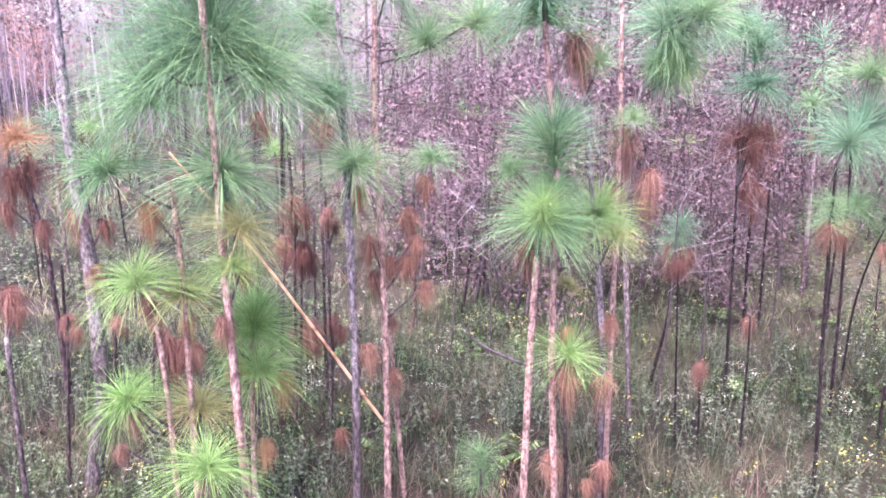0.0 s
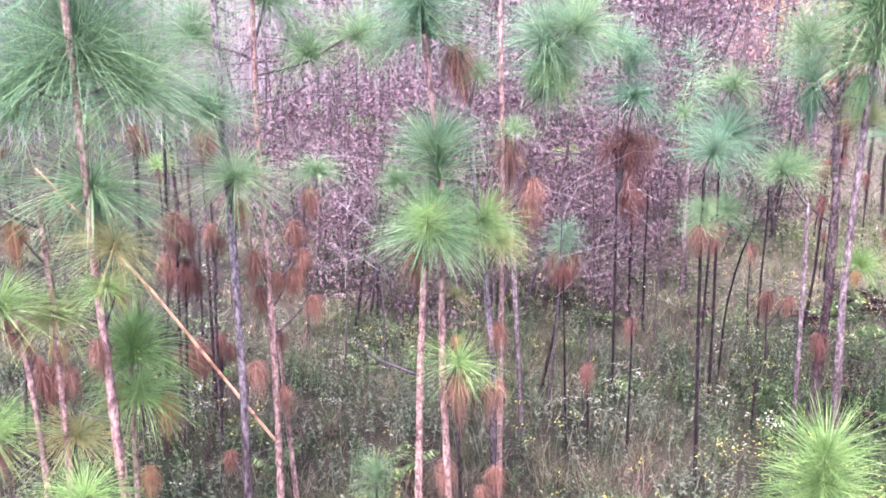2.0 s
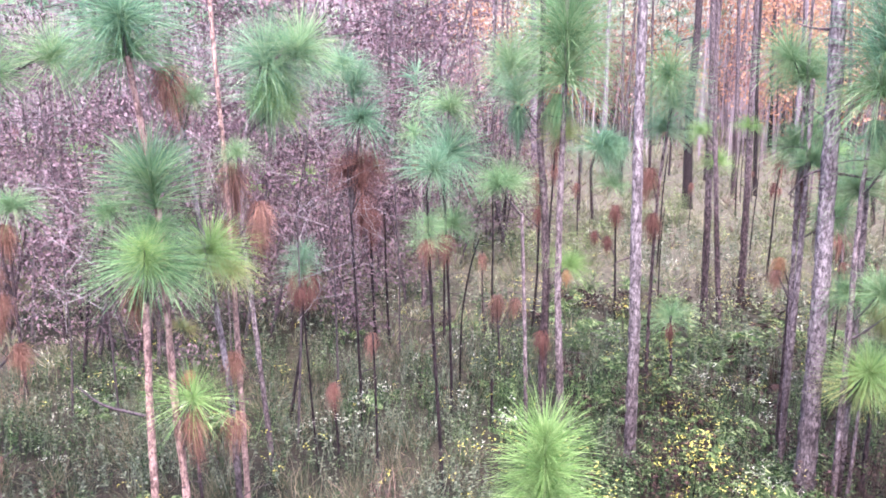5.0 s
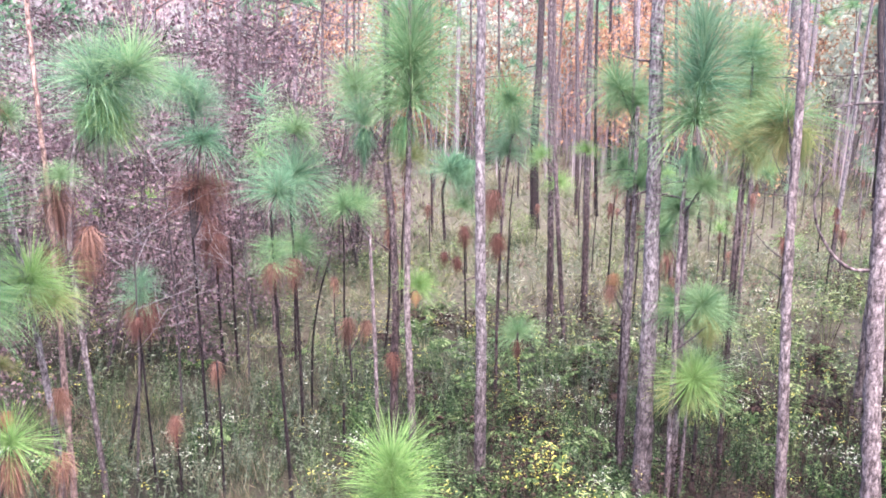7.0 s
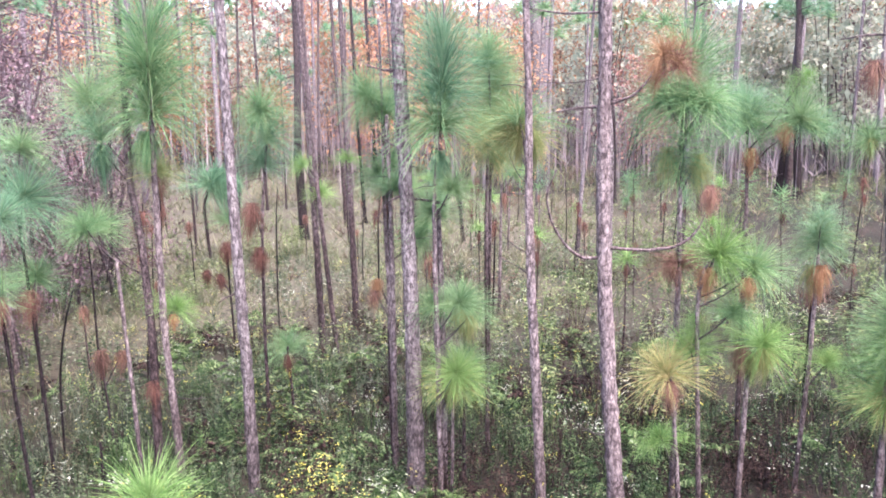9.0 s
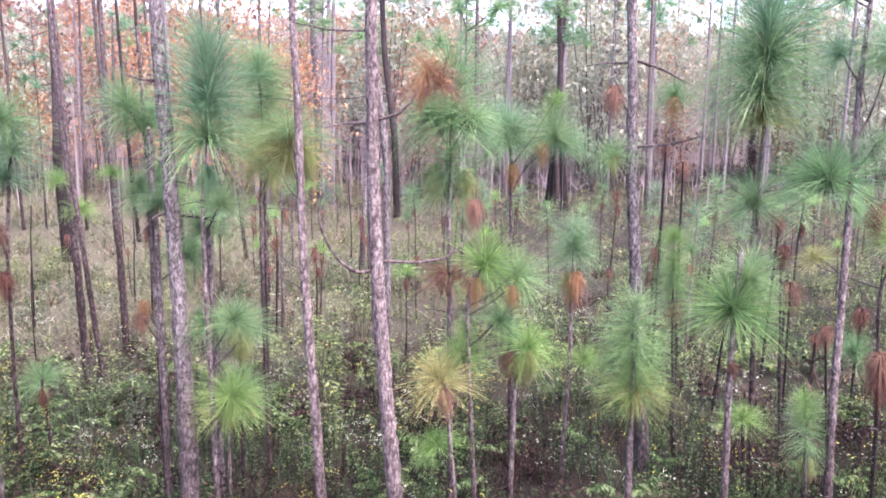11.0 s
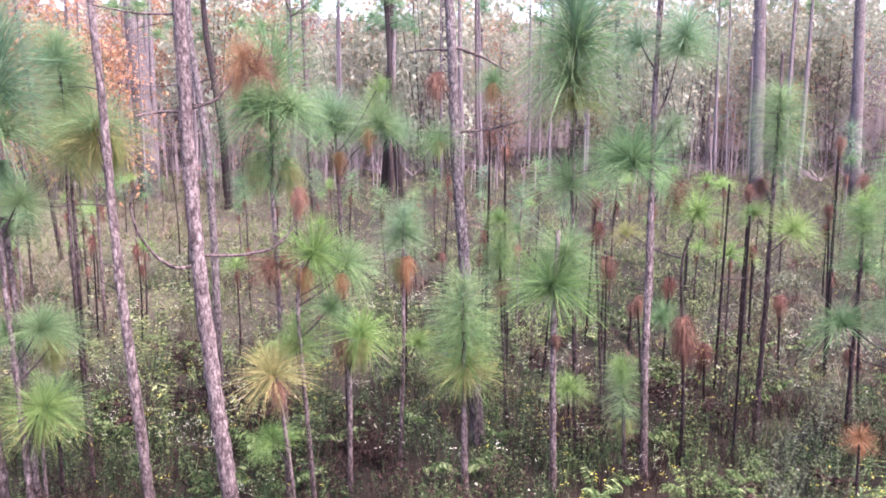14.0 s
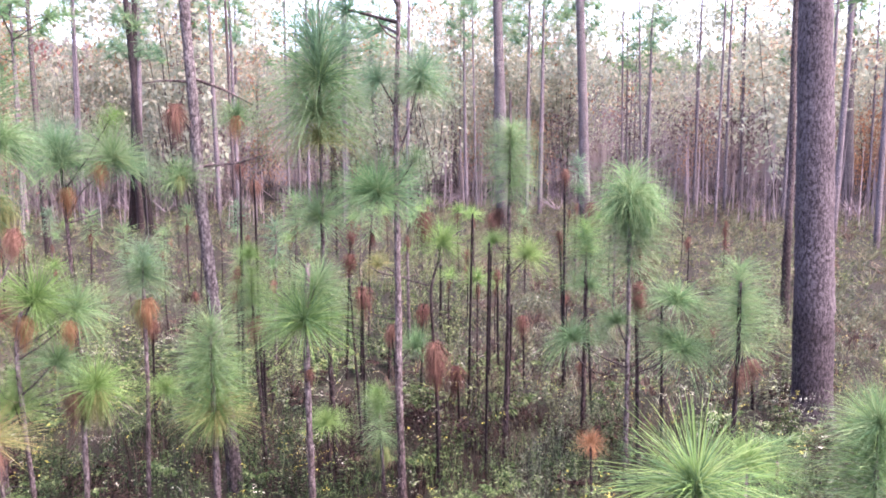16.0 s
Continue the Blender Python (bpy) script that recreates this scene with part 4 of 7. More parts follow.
pine("bent burnt pine stem without needles",
     [(4.36, 8.41, -0.05), (4.37, 8.41, 0.30), (4.38, 8.40, 0.98), (4.48, 8.35, 1.62), (4.56, 8.31, 1.87)], (0.014, 0.010), "black")
pine("fire-killed pine sapling with hanging rust-brown needles",
     [(2.71, 6.94, -0.05), (2.71, 6.94, 0.30), (2.70, 6.94, 0.96), (2.69, 6.95, 1.38)], (0.014, 0.009), "black",
     [("skirt", "rust", 2.71, 7.01, 1.36, 0.31, 0.96)])
pine("fire-killed pine sapling with hanging rust-brown needles",
     [(2.40, 7.16, -0.05), (2.39, 7.16, 0.30), (2.36, 7.17, 0.81)], (0.014, 0.010), "black",
     [("skirt", "brown", 2.36, 7.15, 0.87, 0.35, 0.96)])
pine("bent pine top with drooping green needles",
     [(1.81, 7.38, -0.05), (1.72, 7.40, 1.23), (1.63, 7.42, 2.46), (1.74, 7.40, 3.45), (2.05, 7.32, 3.96)], (0.025, 0.017), "pale",
     [("brush", "deep", 2.01, 7.32, 3.78, 0.39, 0.68),
      ("fan", "green", 2.18, 7.28, 3.96, 0.46, 0.90),
      ("skirt", "green", 1.97, 7.36, 3.82, 0.87, 0.80),
      ("fan", "fresh", 2.02, 7.34, 3.50, 0.28, 1.00),
      ("skirt", "green", 1.85, 7.38, 3.64, 0.60, 0.80),
      ("fan", "deep", 1.90, 7.38, 3.87, 0.46, 1.00)])

# beyond the first trees on the far side of the first view
pine("dead burnt pine hung with dark brown needles",
     [(-3.21, 5.77, -0.05), (-3.19, 5.78, 0.36), (-3.17, 5.79, 1.02), (-3.16, 5.79, 1.65)], (0.024, 0.017), "grey",
     [("skirt", "brown", -3.14, 5.88, 2.00, 0.49, 0.80),
      ("skirt", "brown", -3.08, 5.84, 1.89, 0.29, 0.80)])
pine("dead pine with rust-orange crown",
     [(-3.77, 7.73, -0.05), (-3.78, 7.73, 0.78), (-3.79, 7.72, 1.93), (-3.89, 7.67, 2.59)], (0.029, 0.020), "burnt",
     [("weep", "orange", -3.91, 7.65, 2.88, 0.30, 0.90),
      ("skirt", "brown", -3.86, 7.73, 2.64, 0.50, 0.80),
      ("skirt", "brown", -3.95, 7.59, 2.60, 0.50, 0.80),
      ("skirt", "brown", -3.78, 7.69, 2.10, 0.44, 0.80),
      ("weep", "brown", -3.94, 7.73, 2.48, 0.30, 1.00),
      ("skirt", "brown", -4.05, 7.59, 2.29, 0.44, 0.80)])
pine("fire-killed pine sapling with hanging rust-brown needles",
     [(-3.14, 6.28, -0.05), (-3.05, 6.32, 0.93), (-2.98, 6.35, 1.62)], (0.016, 0.011), "burnt",
     [("skirt", "brown", -3.02, 6.42, 1.60, 0.37, 0.80),
      ("skirt", "brown", -2.93, 6.35, 1.53, 0.26, 0.80)])
pine("fire-killed pine sapling with hanging rust-brown needles",
     [(-3.17, 7.28, -0.05), (-3.11, 7.31, 0.60), (-3.04, 7.34, 1.27)], (0.018, 0.012), "burnt",
     [("skirt", "rust", -3.01, 7.27, 1.29, 0.30, 0.80),
      ("skirt", "brown", -2.99, 7.38, 1.14, 0.21, 0.80)])
pine("fire-killed pine sapling with hanging rust-brown needles",
     [(-2.77, 7.60, -0.05), (-2.67, 7.63, 0.93)], (0.018, 0.012), "burnt",
     [("skirt", "brown", -2.68, 7.65, 0.92, 0.68, 0.80),
      ("skirt", "brown", -2.60, 7.62, 0.82, 0.48, 0.80)])
pine("fire-killed pine sapling with hanging rust-brown needles",
     [(-2.55, 7.52, -0.05), (-2.47, 7.55, 0.96)], (0.018, 0.012), "burnt",
     [("skirt", "brown", -2.45, 7.48, 0.99, 0.54, 0.80),
      ("skirt", "brown", -2.41, 7.55, 0.84, 0.38, 0.80)])
pine("fire-killed pine sapling with hanging rust-brown needles",
     [(-1.43, 7.34, -0.05), (-1.37, 7.35, 1.36), (-1.33, 7.36, 2.38)], (0.017, 0.011), "burnt",
     [("skirt", "brown", -1.33, 7.33, 2.38, 0.59, 0.80),
      ("skirt", "brown", -1.26, 7.35, 2.28, 0.42, 0.80)])
pine("fire-killed pine sapling with hanging rust-brown needles",
     [(-1.42, 7.46, -0.05), (-1.36, 7.47, 0.93), (-1.30, 7.48, 1.93)], (0.017, 0.012), "burnt",
     [("skirt", "brown", -1.29, 7.44, 1.94, 0.55, 0.80),
      ("skirt", "brown", -1.24, 7.54, 1.81, 0.39, 0.80)])
pine("fire-killed pine sapling with hanging rust-brown needles",
     [(-1.75, 8.11, -0.05), (-1.68, 8.13, 0.81), (-1.59, 8.15, 1.82)], (0.018, 0.013), "burnt",
     [("skirt", "brown", -1.60, 8.18, 1.81, 0.55, 0.80),
      ("skirt", "brown", -1.51, 8.10, 1.71, 0.38, 0.80)])
pine("fire-killed pine sapling with hanging rust-brown needles",
     [(-1.42, 7.92, -0.05), (-1.37, 7.93, 0.99)], (0.018, 0.012), "burnt",
     [("skirt", "brown", -1.36, 7.89, 1.00, 0.61, 0.80),
      ("skirt", "brown", -1.29, 7.89, 0.88, 0.43, 0.80)])
pine("fire-killed pine sapling with hanging rust-brown needles",
     [(-1.52, 7.97, -0.05), (-1.47, 7.98, 0.91)], (0.018, 0.012), "burnt",
     [("skirt", "rust", -1.47, 8.00, 0.90, 0.50, 0.80),
      ("skirt", "brown", -1.41, 8.07, 0.75, 0.35, 0.80)])
pine("fire-killed pine sapling with hanging rust-brown needles",
     [(-1.07, 7.28, -0.05), (-1.04, 7.29, 1.53), (-1.02, 7.29, 2.29)], (0.016, 0.011), "burnt",
     [("skirt", "rust", -1.01, 7.22, 2.30, 0.37, 0.80),
      ("skirt", "brown", -0.96, 7.33, 2.17, 0.26, 0.80)])
pine("fire-killed pine sapling with hanging rust-brown needles",
     [(-2.85, 7.38, -0.05), (-2.79, 7.40, 0.49), (-2.71, 7.43, 1.23)], (0.018, 0.012), "burnt",
     [("skirt", "brown", -2.69, 7.39, 1.25, 0.36, 0.80),
      ("skirt", "brown", -2.63, 7.40, 1.13, 0.25, 0.80)])
pine("fire-killed pine sapling with hanging rust-brown needles",
     [(-1.74, 7.10, -0.05), (-1.60, 7.13, 2.45), (-1.56, 7.14, 3.14)], (0.016, 0.011), "burnt",
     [("skirt", "brown", -1.55, 7.09, 3.15, 0.36, 0.80),
      ("skirt", "brown", -1.49, 7.11, 3.05, 0.25, 0.80)])
pine("fire-killed pine sapling with hanging rust-brown needles",
     [(-1.21, 7.94, -0.05), (-1.18, 7.94, 2.16), (-1.16, 7.94, 3.08)], (0.018, 0.012), "burnt",
     [("skirt", "brown", -1.16, 7.92, 3.08, 0.52, 0.80),
      ("skirt", "brown", -1.09, 7.89, 2.97, 0.36, 0.80)])
pine("fire-killed pine sapling with hanging rust-brown needles",
     [(-1.20, 8.18, -0.05), (-1.15, 8.19, 0.96)], (0.018, 0.013), "burnt",
     [("skirt", "brown", -1.15, 8.18, 0.96, 0.44, 0.80),
      ("skirt", "brown", -1.07, 8.22, 0.82, 0.31, 0.80)])
pine("thin burnt pine stem without needles",
     [(-4.19, 8.57, -0.05), (-4.18, 8.57, 0.30), (-4.12, 8.60, 1.40)], (0.025, 0.017), "black")
pine("thin burnt pine stem without needles",
     [(-3.79, 8.89, -0.05), (-3.78, 8.90, 0.30), (-3.71, 8.92, 1.24)], (0.025, 0.017), "black")
pine("thin burnt pine stem without needles",
     [(-2.94, 14.32, -0.05), (-2.93, 14.32, 0.30), (-2.81, 14.34, 2.74)], (0.038, 0.026), "black")
pine("thin burnt pine stem without needles",
     [(-1.42, 8.54, -0.05), (-1.41, 8.55, 0.30), (-1.36, 8.55, 1.96)], (0.019, 0.013), "burnt")
pine("thin burnt pine stem without needles",
     [(-1.79, 12.11, -0.05), (-1.79, 12.11, 0.30), (-1.78, 12.11, 1.63)], (0.027, 0.019), "burnt")
pine("thin burnt pine stem without needles",
     [(-3.41, 14.32, -0.05), (-3.39, 14.33, 0.30), (-3.30, 14.35, 2.54)], (0.044, 0.030), "black")
pine("thin burnt pine stem without needles",
     [(-2.15, 12.43, -0.05), (-2.15, 12.43, 0.30), (-2.14, 12.43, 2.27)], (0.028, 0.019), "burnt")
pine("thin burnt pine stem without needles",
     [(0.06, 12.74, -0.05), (0.05, 12.74, 0.30), (0.04, 12.74, 1.51)], (0.024, 0.016), "burnt")
pine("thin burnt pine stem without needles",
     [(0.23, 10.46, -0.05), (0.27, 10.46, 0.30), (0.40, 10.46, 1.24)], (0.027, 0.019), "black")
pine("thin burnt pine stem without needles",
     [(0.85, 10.46, -0.05), (0.88, 10.45, 0.30), (0.91, 10.45, 0.62)], (0.016, 0.011), "burnt")
pine("thin burnt pine stem without needles",
     [(-0.36, 10.02, -0.05), (-0.36, 10.02, 0.30), (-0.36, 10.02, 2.90)], (0.022, 0.015), "burnt")
pine("thin burnt pine stem without needles",
     [(0.22, 19.50, -0.05), (0.23, 19.50, 0.30), (0.30, 19.50, 2.49)], (0.043, 0.030), "burnt")
pine("straight pale pine in the middle distance",
     [(-3.07, 16.27, -0.05), (-3.08, 16.27, 0.30), (-3.14, 16.26, 2.38), (-3.08, 16.27, 4.53), (-3.07, 16.27, 9.00)], (0.043, 0.021), "burnt", crown=1)

# trees ahead at the sixth second
pine("pine pair with burnt trunk and long green crown",
     [(4.56, 6.93, -0.05), (4.57, 6.93, 0.49), (4.58, 6.92, 1.67), (4.55, 6.94, 2.48), (4.49, 6.98, 3.10), (4.50, 6.97, 3.81), (4.47, 6.99, 6.00)], (0.049, 0.025), "burnt",
     [("fan", "green", 4.21, 7.12, 2.70, 0.33, 0.90),
      ("fan", "fresh", 4.78, 6.80, 1.86, 0.29, 0.70),
      ("skirt", "orange", 4.71, 6.75, 1.81, 0.24, 0.80),
      ("skirt", "brown", 4.55, 6.92, 1.15, 0.44, 0.80),
      ("vase", "deep", 4.27, 7.06, 3.54, 0.41, 0.80),
      ("skirt", "deep", 4.30, 7.10, 3.43, 0.59, 0.80),
      ("fan", "green", 4.27, 7.18, 3.86, 0.38, 1.00)],
     limbs=[(0.009, (4.55, 6.94, 2.20), (4.44, 7.07, 2.30), (4.32, 7.21, 2.52)),
            (0.006, (4.63, 6.89, 0.50), (4.50, 6.97, 0.58), (4.45, 7.01, 0.74)),
            (0.006, (4.68, 6.85, 1.13), (4.89, 6.70, 1.15))])
pine("slender pale pine with long feathery green crown",
     [(4.69, 6.73, -0.05), (4.67, 6.74, 0.54), (4.62, 6.77, 1.58), (4.62, 6.78, 2.39), (4.62, 6.77, 3.17), (4.63, 6.77, 4.01), (4.62, 6.77, 5.60)], (0.042, 0.019), "pale",
     [("vase", "green", 4.64, 6.79, 3.90, 0.56, 1.10),
      ("weep", "green", 4.63, 6.77, 3.74, 0.48, 1.10),
      ("vase", "green", 4.64, 6.77, 4.28, 0.58, 1.10),
      ("weep", "green", 4.63, 6.78, 4.12, 0.52, 1.10),
      ("fan", "yellow", 4.68, 6.83, 3.19, 0.28, 0.80),
      ("skirt", "green", 4.61, 6.83, 3.54, 0.65, 0.80)])
pine("slim pale pine stem with a short side shoot",
     [(4.28, 6.76, -0.05), (4.27, 6.77, 0.55), (4.24, 6.78, 1.39), (4.20, 6.81, 2.42)], (0.024, 0.016), "pale",
     [("fan", "green", 3.95, 6.87, 2.73, 0.26, 0.80)])
pine("fresh green pine sapling with dense bottlebrush top",
     [(2.76, 4.05, -0.05), (2.71, 4.08, 1.18), (2.70, 4.09, 1.38)], (0.016, 0.011), "pale",
     [("vase", "fresh", 2.70, 4.09, 1.46, 0.35, 1.05),
      ("brush", "fresh", 2.70, 4.09, 1.58, 0.12, 0.80),
      ("fan", "fresh", 2.71, 4.09, 1.36, 0.32, 0.80),
      ("vase", "fresh", 2.71, 4.08, 1.14, 0.36, 0.80),
      ("weep", "fresh", 2.71, 4.08, 1.12, 0.34, 0.90)])
pine("tall straight pine with grey plated bark",
     [(4.72, 5.65, -0.05), (4.71, 5.66, 0.30), (4.70, 5.67, 1.43), (4.67, 5.69, 2.45), (4.65, 5.71, 3.42), (4.64, 5.72, 4.34), (4.59, 5.76, 8.50)], (0.060, 0.035), "grey",
     limbs=[(0.011, (4.69, 5.68, 2.18), (4.58, 5.76, 2.15), (4.53, 5.80, 2.10)),
            (0.008, (4.65, 5.71, 3.38), (4.57, 5.77, 3.40))], crown=0)
pine("tall straight pine with thick grey bark",
     [(5.86, 4.68, -0.05), (5.85, 4.70, 1.30), (5.83, 4.71, 2.14), (5.81, 4.74, 3.21), (5.78, 4.78, 4.30), (5.73, 4.84, 8.50)], (0.083, 0.048), "grey",
     limbs=[(0.014, (5.82, 4.73, 2.99), (5.76, 4.88, 2.95), (5.71, 5.02, 2.75)),
            (0.016, (5.82, 4.73, 2.96), (5.97, 4.63, 2.94), (6.11, 4.52, 2.89)),
            (0.014, (5.78, 4.78, 4.08), (5.68, 4.90, 4.09), (5.59, 5.00, 4.14)),
            (0.011, (5.81, 4.74, 3.37), (5.75, 4.89, 3.46), (5.73, 4.99, 3.57))], crown=1)
pine("thin pale pine with a small green top",
     [(6.33, 5.32, -0.05), (6.32, 5.33, 0.30), (6.30, 5.36, 1.51), (6.27, 5.39, 2.74), (6.26, 5.39, 3.65), (6.25, 5.41, 4.60)], (0.027, 0.013), "pale",
     [("fan", "green", 6.28, 5.39, 3.73, 0.32, 0.80),
      ("fan", "green", 6.28, 5.47, 3.10, 0.29, 0.80),
      ("skirt", "rust", 6.24, 5.51, 1.92, 0.31, 0.80),
      ("fan", "green", 6.21, 5.54, 3.90, 0.38, 1.00)])
pine("pine sapling with green mop and dead skirt",
     [(6.51, 7.07, -0.05), (6.49, 7.08, 0.30), (6.46, 7.11, 0.99)], (0.025, 0.017), "burnt",
     [("fan", "green", 6.51, 7.17, 0.97, 0.33, 0.80),
      ("skirt", "brown", 6.42, 7.07, 0.91, 0.36, 0.80)])
pine("pine with burnt stem and small green crowns",
     [(6.10, 7.07, -0.05), (6.10, 7.07, 0.30), (6.10, 7.08, 1.32), (6.11, 7.06, 2.55), (6.18, 7.01, 3.41)], (0.024, 0.017), "burnt",
     [("fan", "deep", 6.16, 6.97, 3.47, 0.39, 1.00),
      ("fan", "green", 6.10, 6.98, 3.76, 0.39, 1.00),
      ("fan", "deep", 6.16, 7.09, 3.19, 0.33, 0.90),
      ("skirt", "brown", 6.04, 7.13, 2.73, 0.61, 0.80),
      ("skirt", "brown", 6.05, 7.06, 2.24, 0.48, 0.80)])
pine("pine with drooping dark green needles",
     [(12.40, 16.48, -0.05), (12.38, 16.50, 0.30), (12.31, 16.55, 1.46), (12.45, 16.44, 2.18)], (0.046, 0.031), "burnt",
     [("skirt", "deep", 12.65, 16.37, 2.39, 1.39, 0.80),
      ("fan", "deep", 12.45, 16.43, 2.04, 0.90, 0.80),
      ("skirt", "deep", 12.84, 16.05, 2.26, 1.22, 0.80),
      ("fan", "green", 12.77, 16.20, 1.12, 0.58, 0.70)])
pine("dead pine stem with rust-brown mops",
     [(7.33, 9.18, -0.05), (7.32, 9.18, 0.30), (7.28, 9.22, 1.81)], (0.022, 0.015), "black",
     [("skirt", "brown", 7.24, 9.17, 1.94, 0.52, 0.80),
      ("skirt", "brown", 7.05, 9.39, 1.55, 0.35, 0.80),
      ("skirt", "brown", 7.17, 9.25, 1.49, 0.39, 0.80)])
pine("fire-killed pine sapling with hanging rust-brown needles",
     [(4.78, 8.12, -0.05), (4.77, 8.13, 0.30), (4.74, 8.15, 0.80)], (0.017, 0.012), "burnt",
     [("skirt", "rust", 4.73, 8.16, 1.18, 0.49, 0.88),
      ("skirt", "rust", 4.94, 8.09, 1.14, 0.39, 0.80)])
pine("low black stump of a burnt sapling",
     [(4.18, 7.29, -0.05), (4.17, 7.29, 0.30), (4.17, 7.29, 0.55)], (0.019, 0.013), "black")
pine("burnt dead pine stem in the herbs",
     [(3.26, 11.16, -0.05), (3.28, 11.16, 0.30), (3.33, 11.14, 0.98)], (0.021, 0.015), "black",
     [("skirt", "brown", 3.29, 11.09, 1.08, 0.61, 0.80)])
pine("small pine on a tall pole with small side tufts",
     [(8.61, 8.71, -0.05), (8.60, 8.72, 0.30), (8.57, 8.74, 1.62), (8.53, 8.79, 3.24), (8.47, 8.84, 4.76), (8.36, 8.95, 11.00)], (0.063, 0.030), "burnt",
     [("skirt", "rust", 8.57, 8.83, 3.39, 0.36, 0.80),
      ("fan", "fresh", 8.40, 8.83, 2.99, 0.25, 0.80),
      ("fan", "fresh", 8.60, 8.66, 2.57, 0.27, 0.80)], crown=2)
pine("tall straight pine with grey flaky bark and bare lower trunk",
     [(8.51, 8.29, -0.05), (8.49, 8.31, 0.30), (8.40, 8.40, 1.69), (8.31, 8.50, 3.25), (8.26, 8.54, 4.73), (8.06, 8.74, 11.00)], (0.044, 0.021), "burnt", crown=3)
pine("tall straight pine with grey flaky bark and bare lower trunk",
     [(10.10, 9.39, -0.05), (10.09, 9.40, 0.30), (10.06, 9.43, 2.03), (10.03, 9.47, 3.62), (10.00, 9.49, 4.88), (9.93, 9.57, 11.00)], (0.066, 0.032), "burnt",
     [("fan", "fresh", 10.00, 9.45, 2.99, 0.28, 0.70)], crown=4)
pine("thick charred black pine trunk",
     [(16.53, 17.49, -0.05), (16.52, 17.50, 0.30), (16.45, 17.57, 2.76), (16.50, 17.52, 4.94), (16.48, 17.54, 12.00)], (0.160, 0.077), "black", crown=2)
pine("tall straight pine with grey flaky bark and bare lower trunk",
     [(19.82, 18.89, -0.05), (19.81, 18.90, 0.30), (19.73, 18.99, 3.53), (19.62, 19.10, 6.11), (19.47, 19.26, 14.00)], (0.091, 0.044), "burnt", crown=3)
pine("tall straight pine with grey flaky bark and bare lower trunk",
     [(20.45, 18.58, -0.05), (20.44, 18.60, 0.30), (20.31, 18.74, 3.54), (20.06, 19.02, 14.00)], (0.082, 0.039), "black", crown=4)
pine("tall straight pine with grey flaky bark and bare lower trunk",
     [(33.18, 29.29, -0.05), (33.17, 29.30, 0.30), (33.02, 29.47, 4.28), (32.78, 29.74, 15.00)], (0.147, 0.071), "black", crown=2)
pine("slim far pine with scorched foot",
     [(20.94, 39.30, -0.05), (20.94, 39.30, 0.30), (20.99, 39.27, 7.88), (21.01, 39.26, 12.00)], (0.115, 0.055), "burnt", crown=3)
pine("slim far pine with scorched foot",
     [(16.16, 28.35, -0.05), (16.16, 28.35, 0.30), (16.23, 28.30, 6.74), (16.27, 28.28, 12.00)], (0.072, 0.035), "burnt", crown=4)
pine("slim far pine with scorched foot",
     [(16.47, 28.19, -0.05), (16.47, 28.19, 0.30), (16.48, 28.19, 6.75), (16.48, 28.19, 12.00)], (0.072, 0.035), "burnt", crown=2)
pine("slim far pine with scorched foot",
     [(15.59, 26.34, -0.05), (15.59, 26.34, 0.30), (15.60, 26.33, 6.55), (15.61, 26.33, 12.00)], (0.057, 0.027), "burnt", crown=3)
pine("slim far pine with scorched foot",
     [(16.54, 20.48, -0.05), (16.53, 20.49, 0.30), (16.37, 20.62, 6.10), (16.27, 20.70, 12.00)], (0.058, 0.028), "burnt", crown=4)
pine("slim far pine with scorched foot",
     [(13.20, 18.17, -0.05), (13.19, 18.18, 0.30), (13.08, 18.26, 5.76), (13.01, 18.31, 12.00)], (0.050, 0.024), "burnt", crown=2)
pine("slim far pine with scorched foot",
     [(17.79, 40.80, -0.05), (17.80, 40.80, 0.30), (17.97, 40.72, 7.87), (18.03, 40.70, 12.00)], (0.099, 0.047), "burnt", crown=3)
pine("slim far pine with scorched foot",
     [(25.49, 55.73, -0.05), (25.50, 55.72, 0.30), (25.69, 55.63, 9.47), (25.72, 55.62, 12.00)], (0.136, 0.065), "burnt", crown=4)
pine("slim far pine with scorched foot",
     [(20.65, 23.90, -0.05), (20.64, 23.91, 0.30), (20.47, 24.05, 6.56), (20.38, 24.13, 12.00)], (0.070, 0.034), "burnt", crown=2)
pine("slim far pine with scorched foot",
     [(21.07, 50.25, -0.05), (21.08, 50.25, 0.30), (21.27, 50.17, 8.81), (21.32, 50.15, 12.00)], (0.101, 0.048), "burnt", crown=3)
pine("slim far pine with scorched foot",
     [(18.85, 15.42, -0.05), (18.83, 15.44, 0.30), (18.55, 15.78, 5.78), (18.36, 16.01, 12.00)], (0.054, 0.026), "burnt", crown=4)
pine("slim far pine with scorched foot",
     [(23.18, 17.26, -0.05), (23.16, 17.28, 0.30), (22.89, 17.64, 6.12), (22.72, 17.86, 12.00)], (0.075, 0.036), "burnt", crown=2)
pine("slim far pine with scorched foot",
     [(36.89, 31.66, -0.05), (36.88, 31.68, 0.30), (36.52, 32.09, 7.93), (36.41, 32.22, 12.00)], (0.126, 0.060), "burnt", crown=3)
pine("slim far pine with scorched foot",
     [(18.91, 13.32, -0.05), (18.89, 13.34, 0.30), (18.61, 13.73, 5.61), (18.41, 14.01, 12.00)], (0.068, 0.033), "burnt", crown=4)
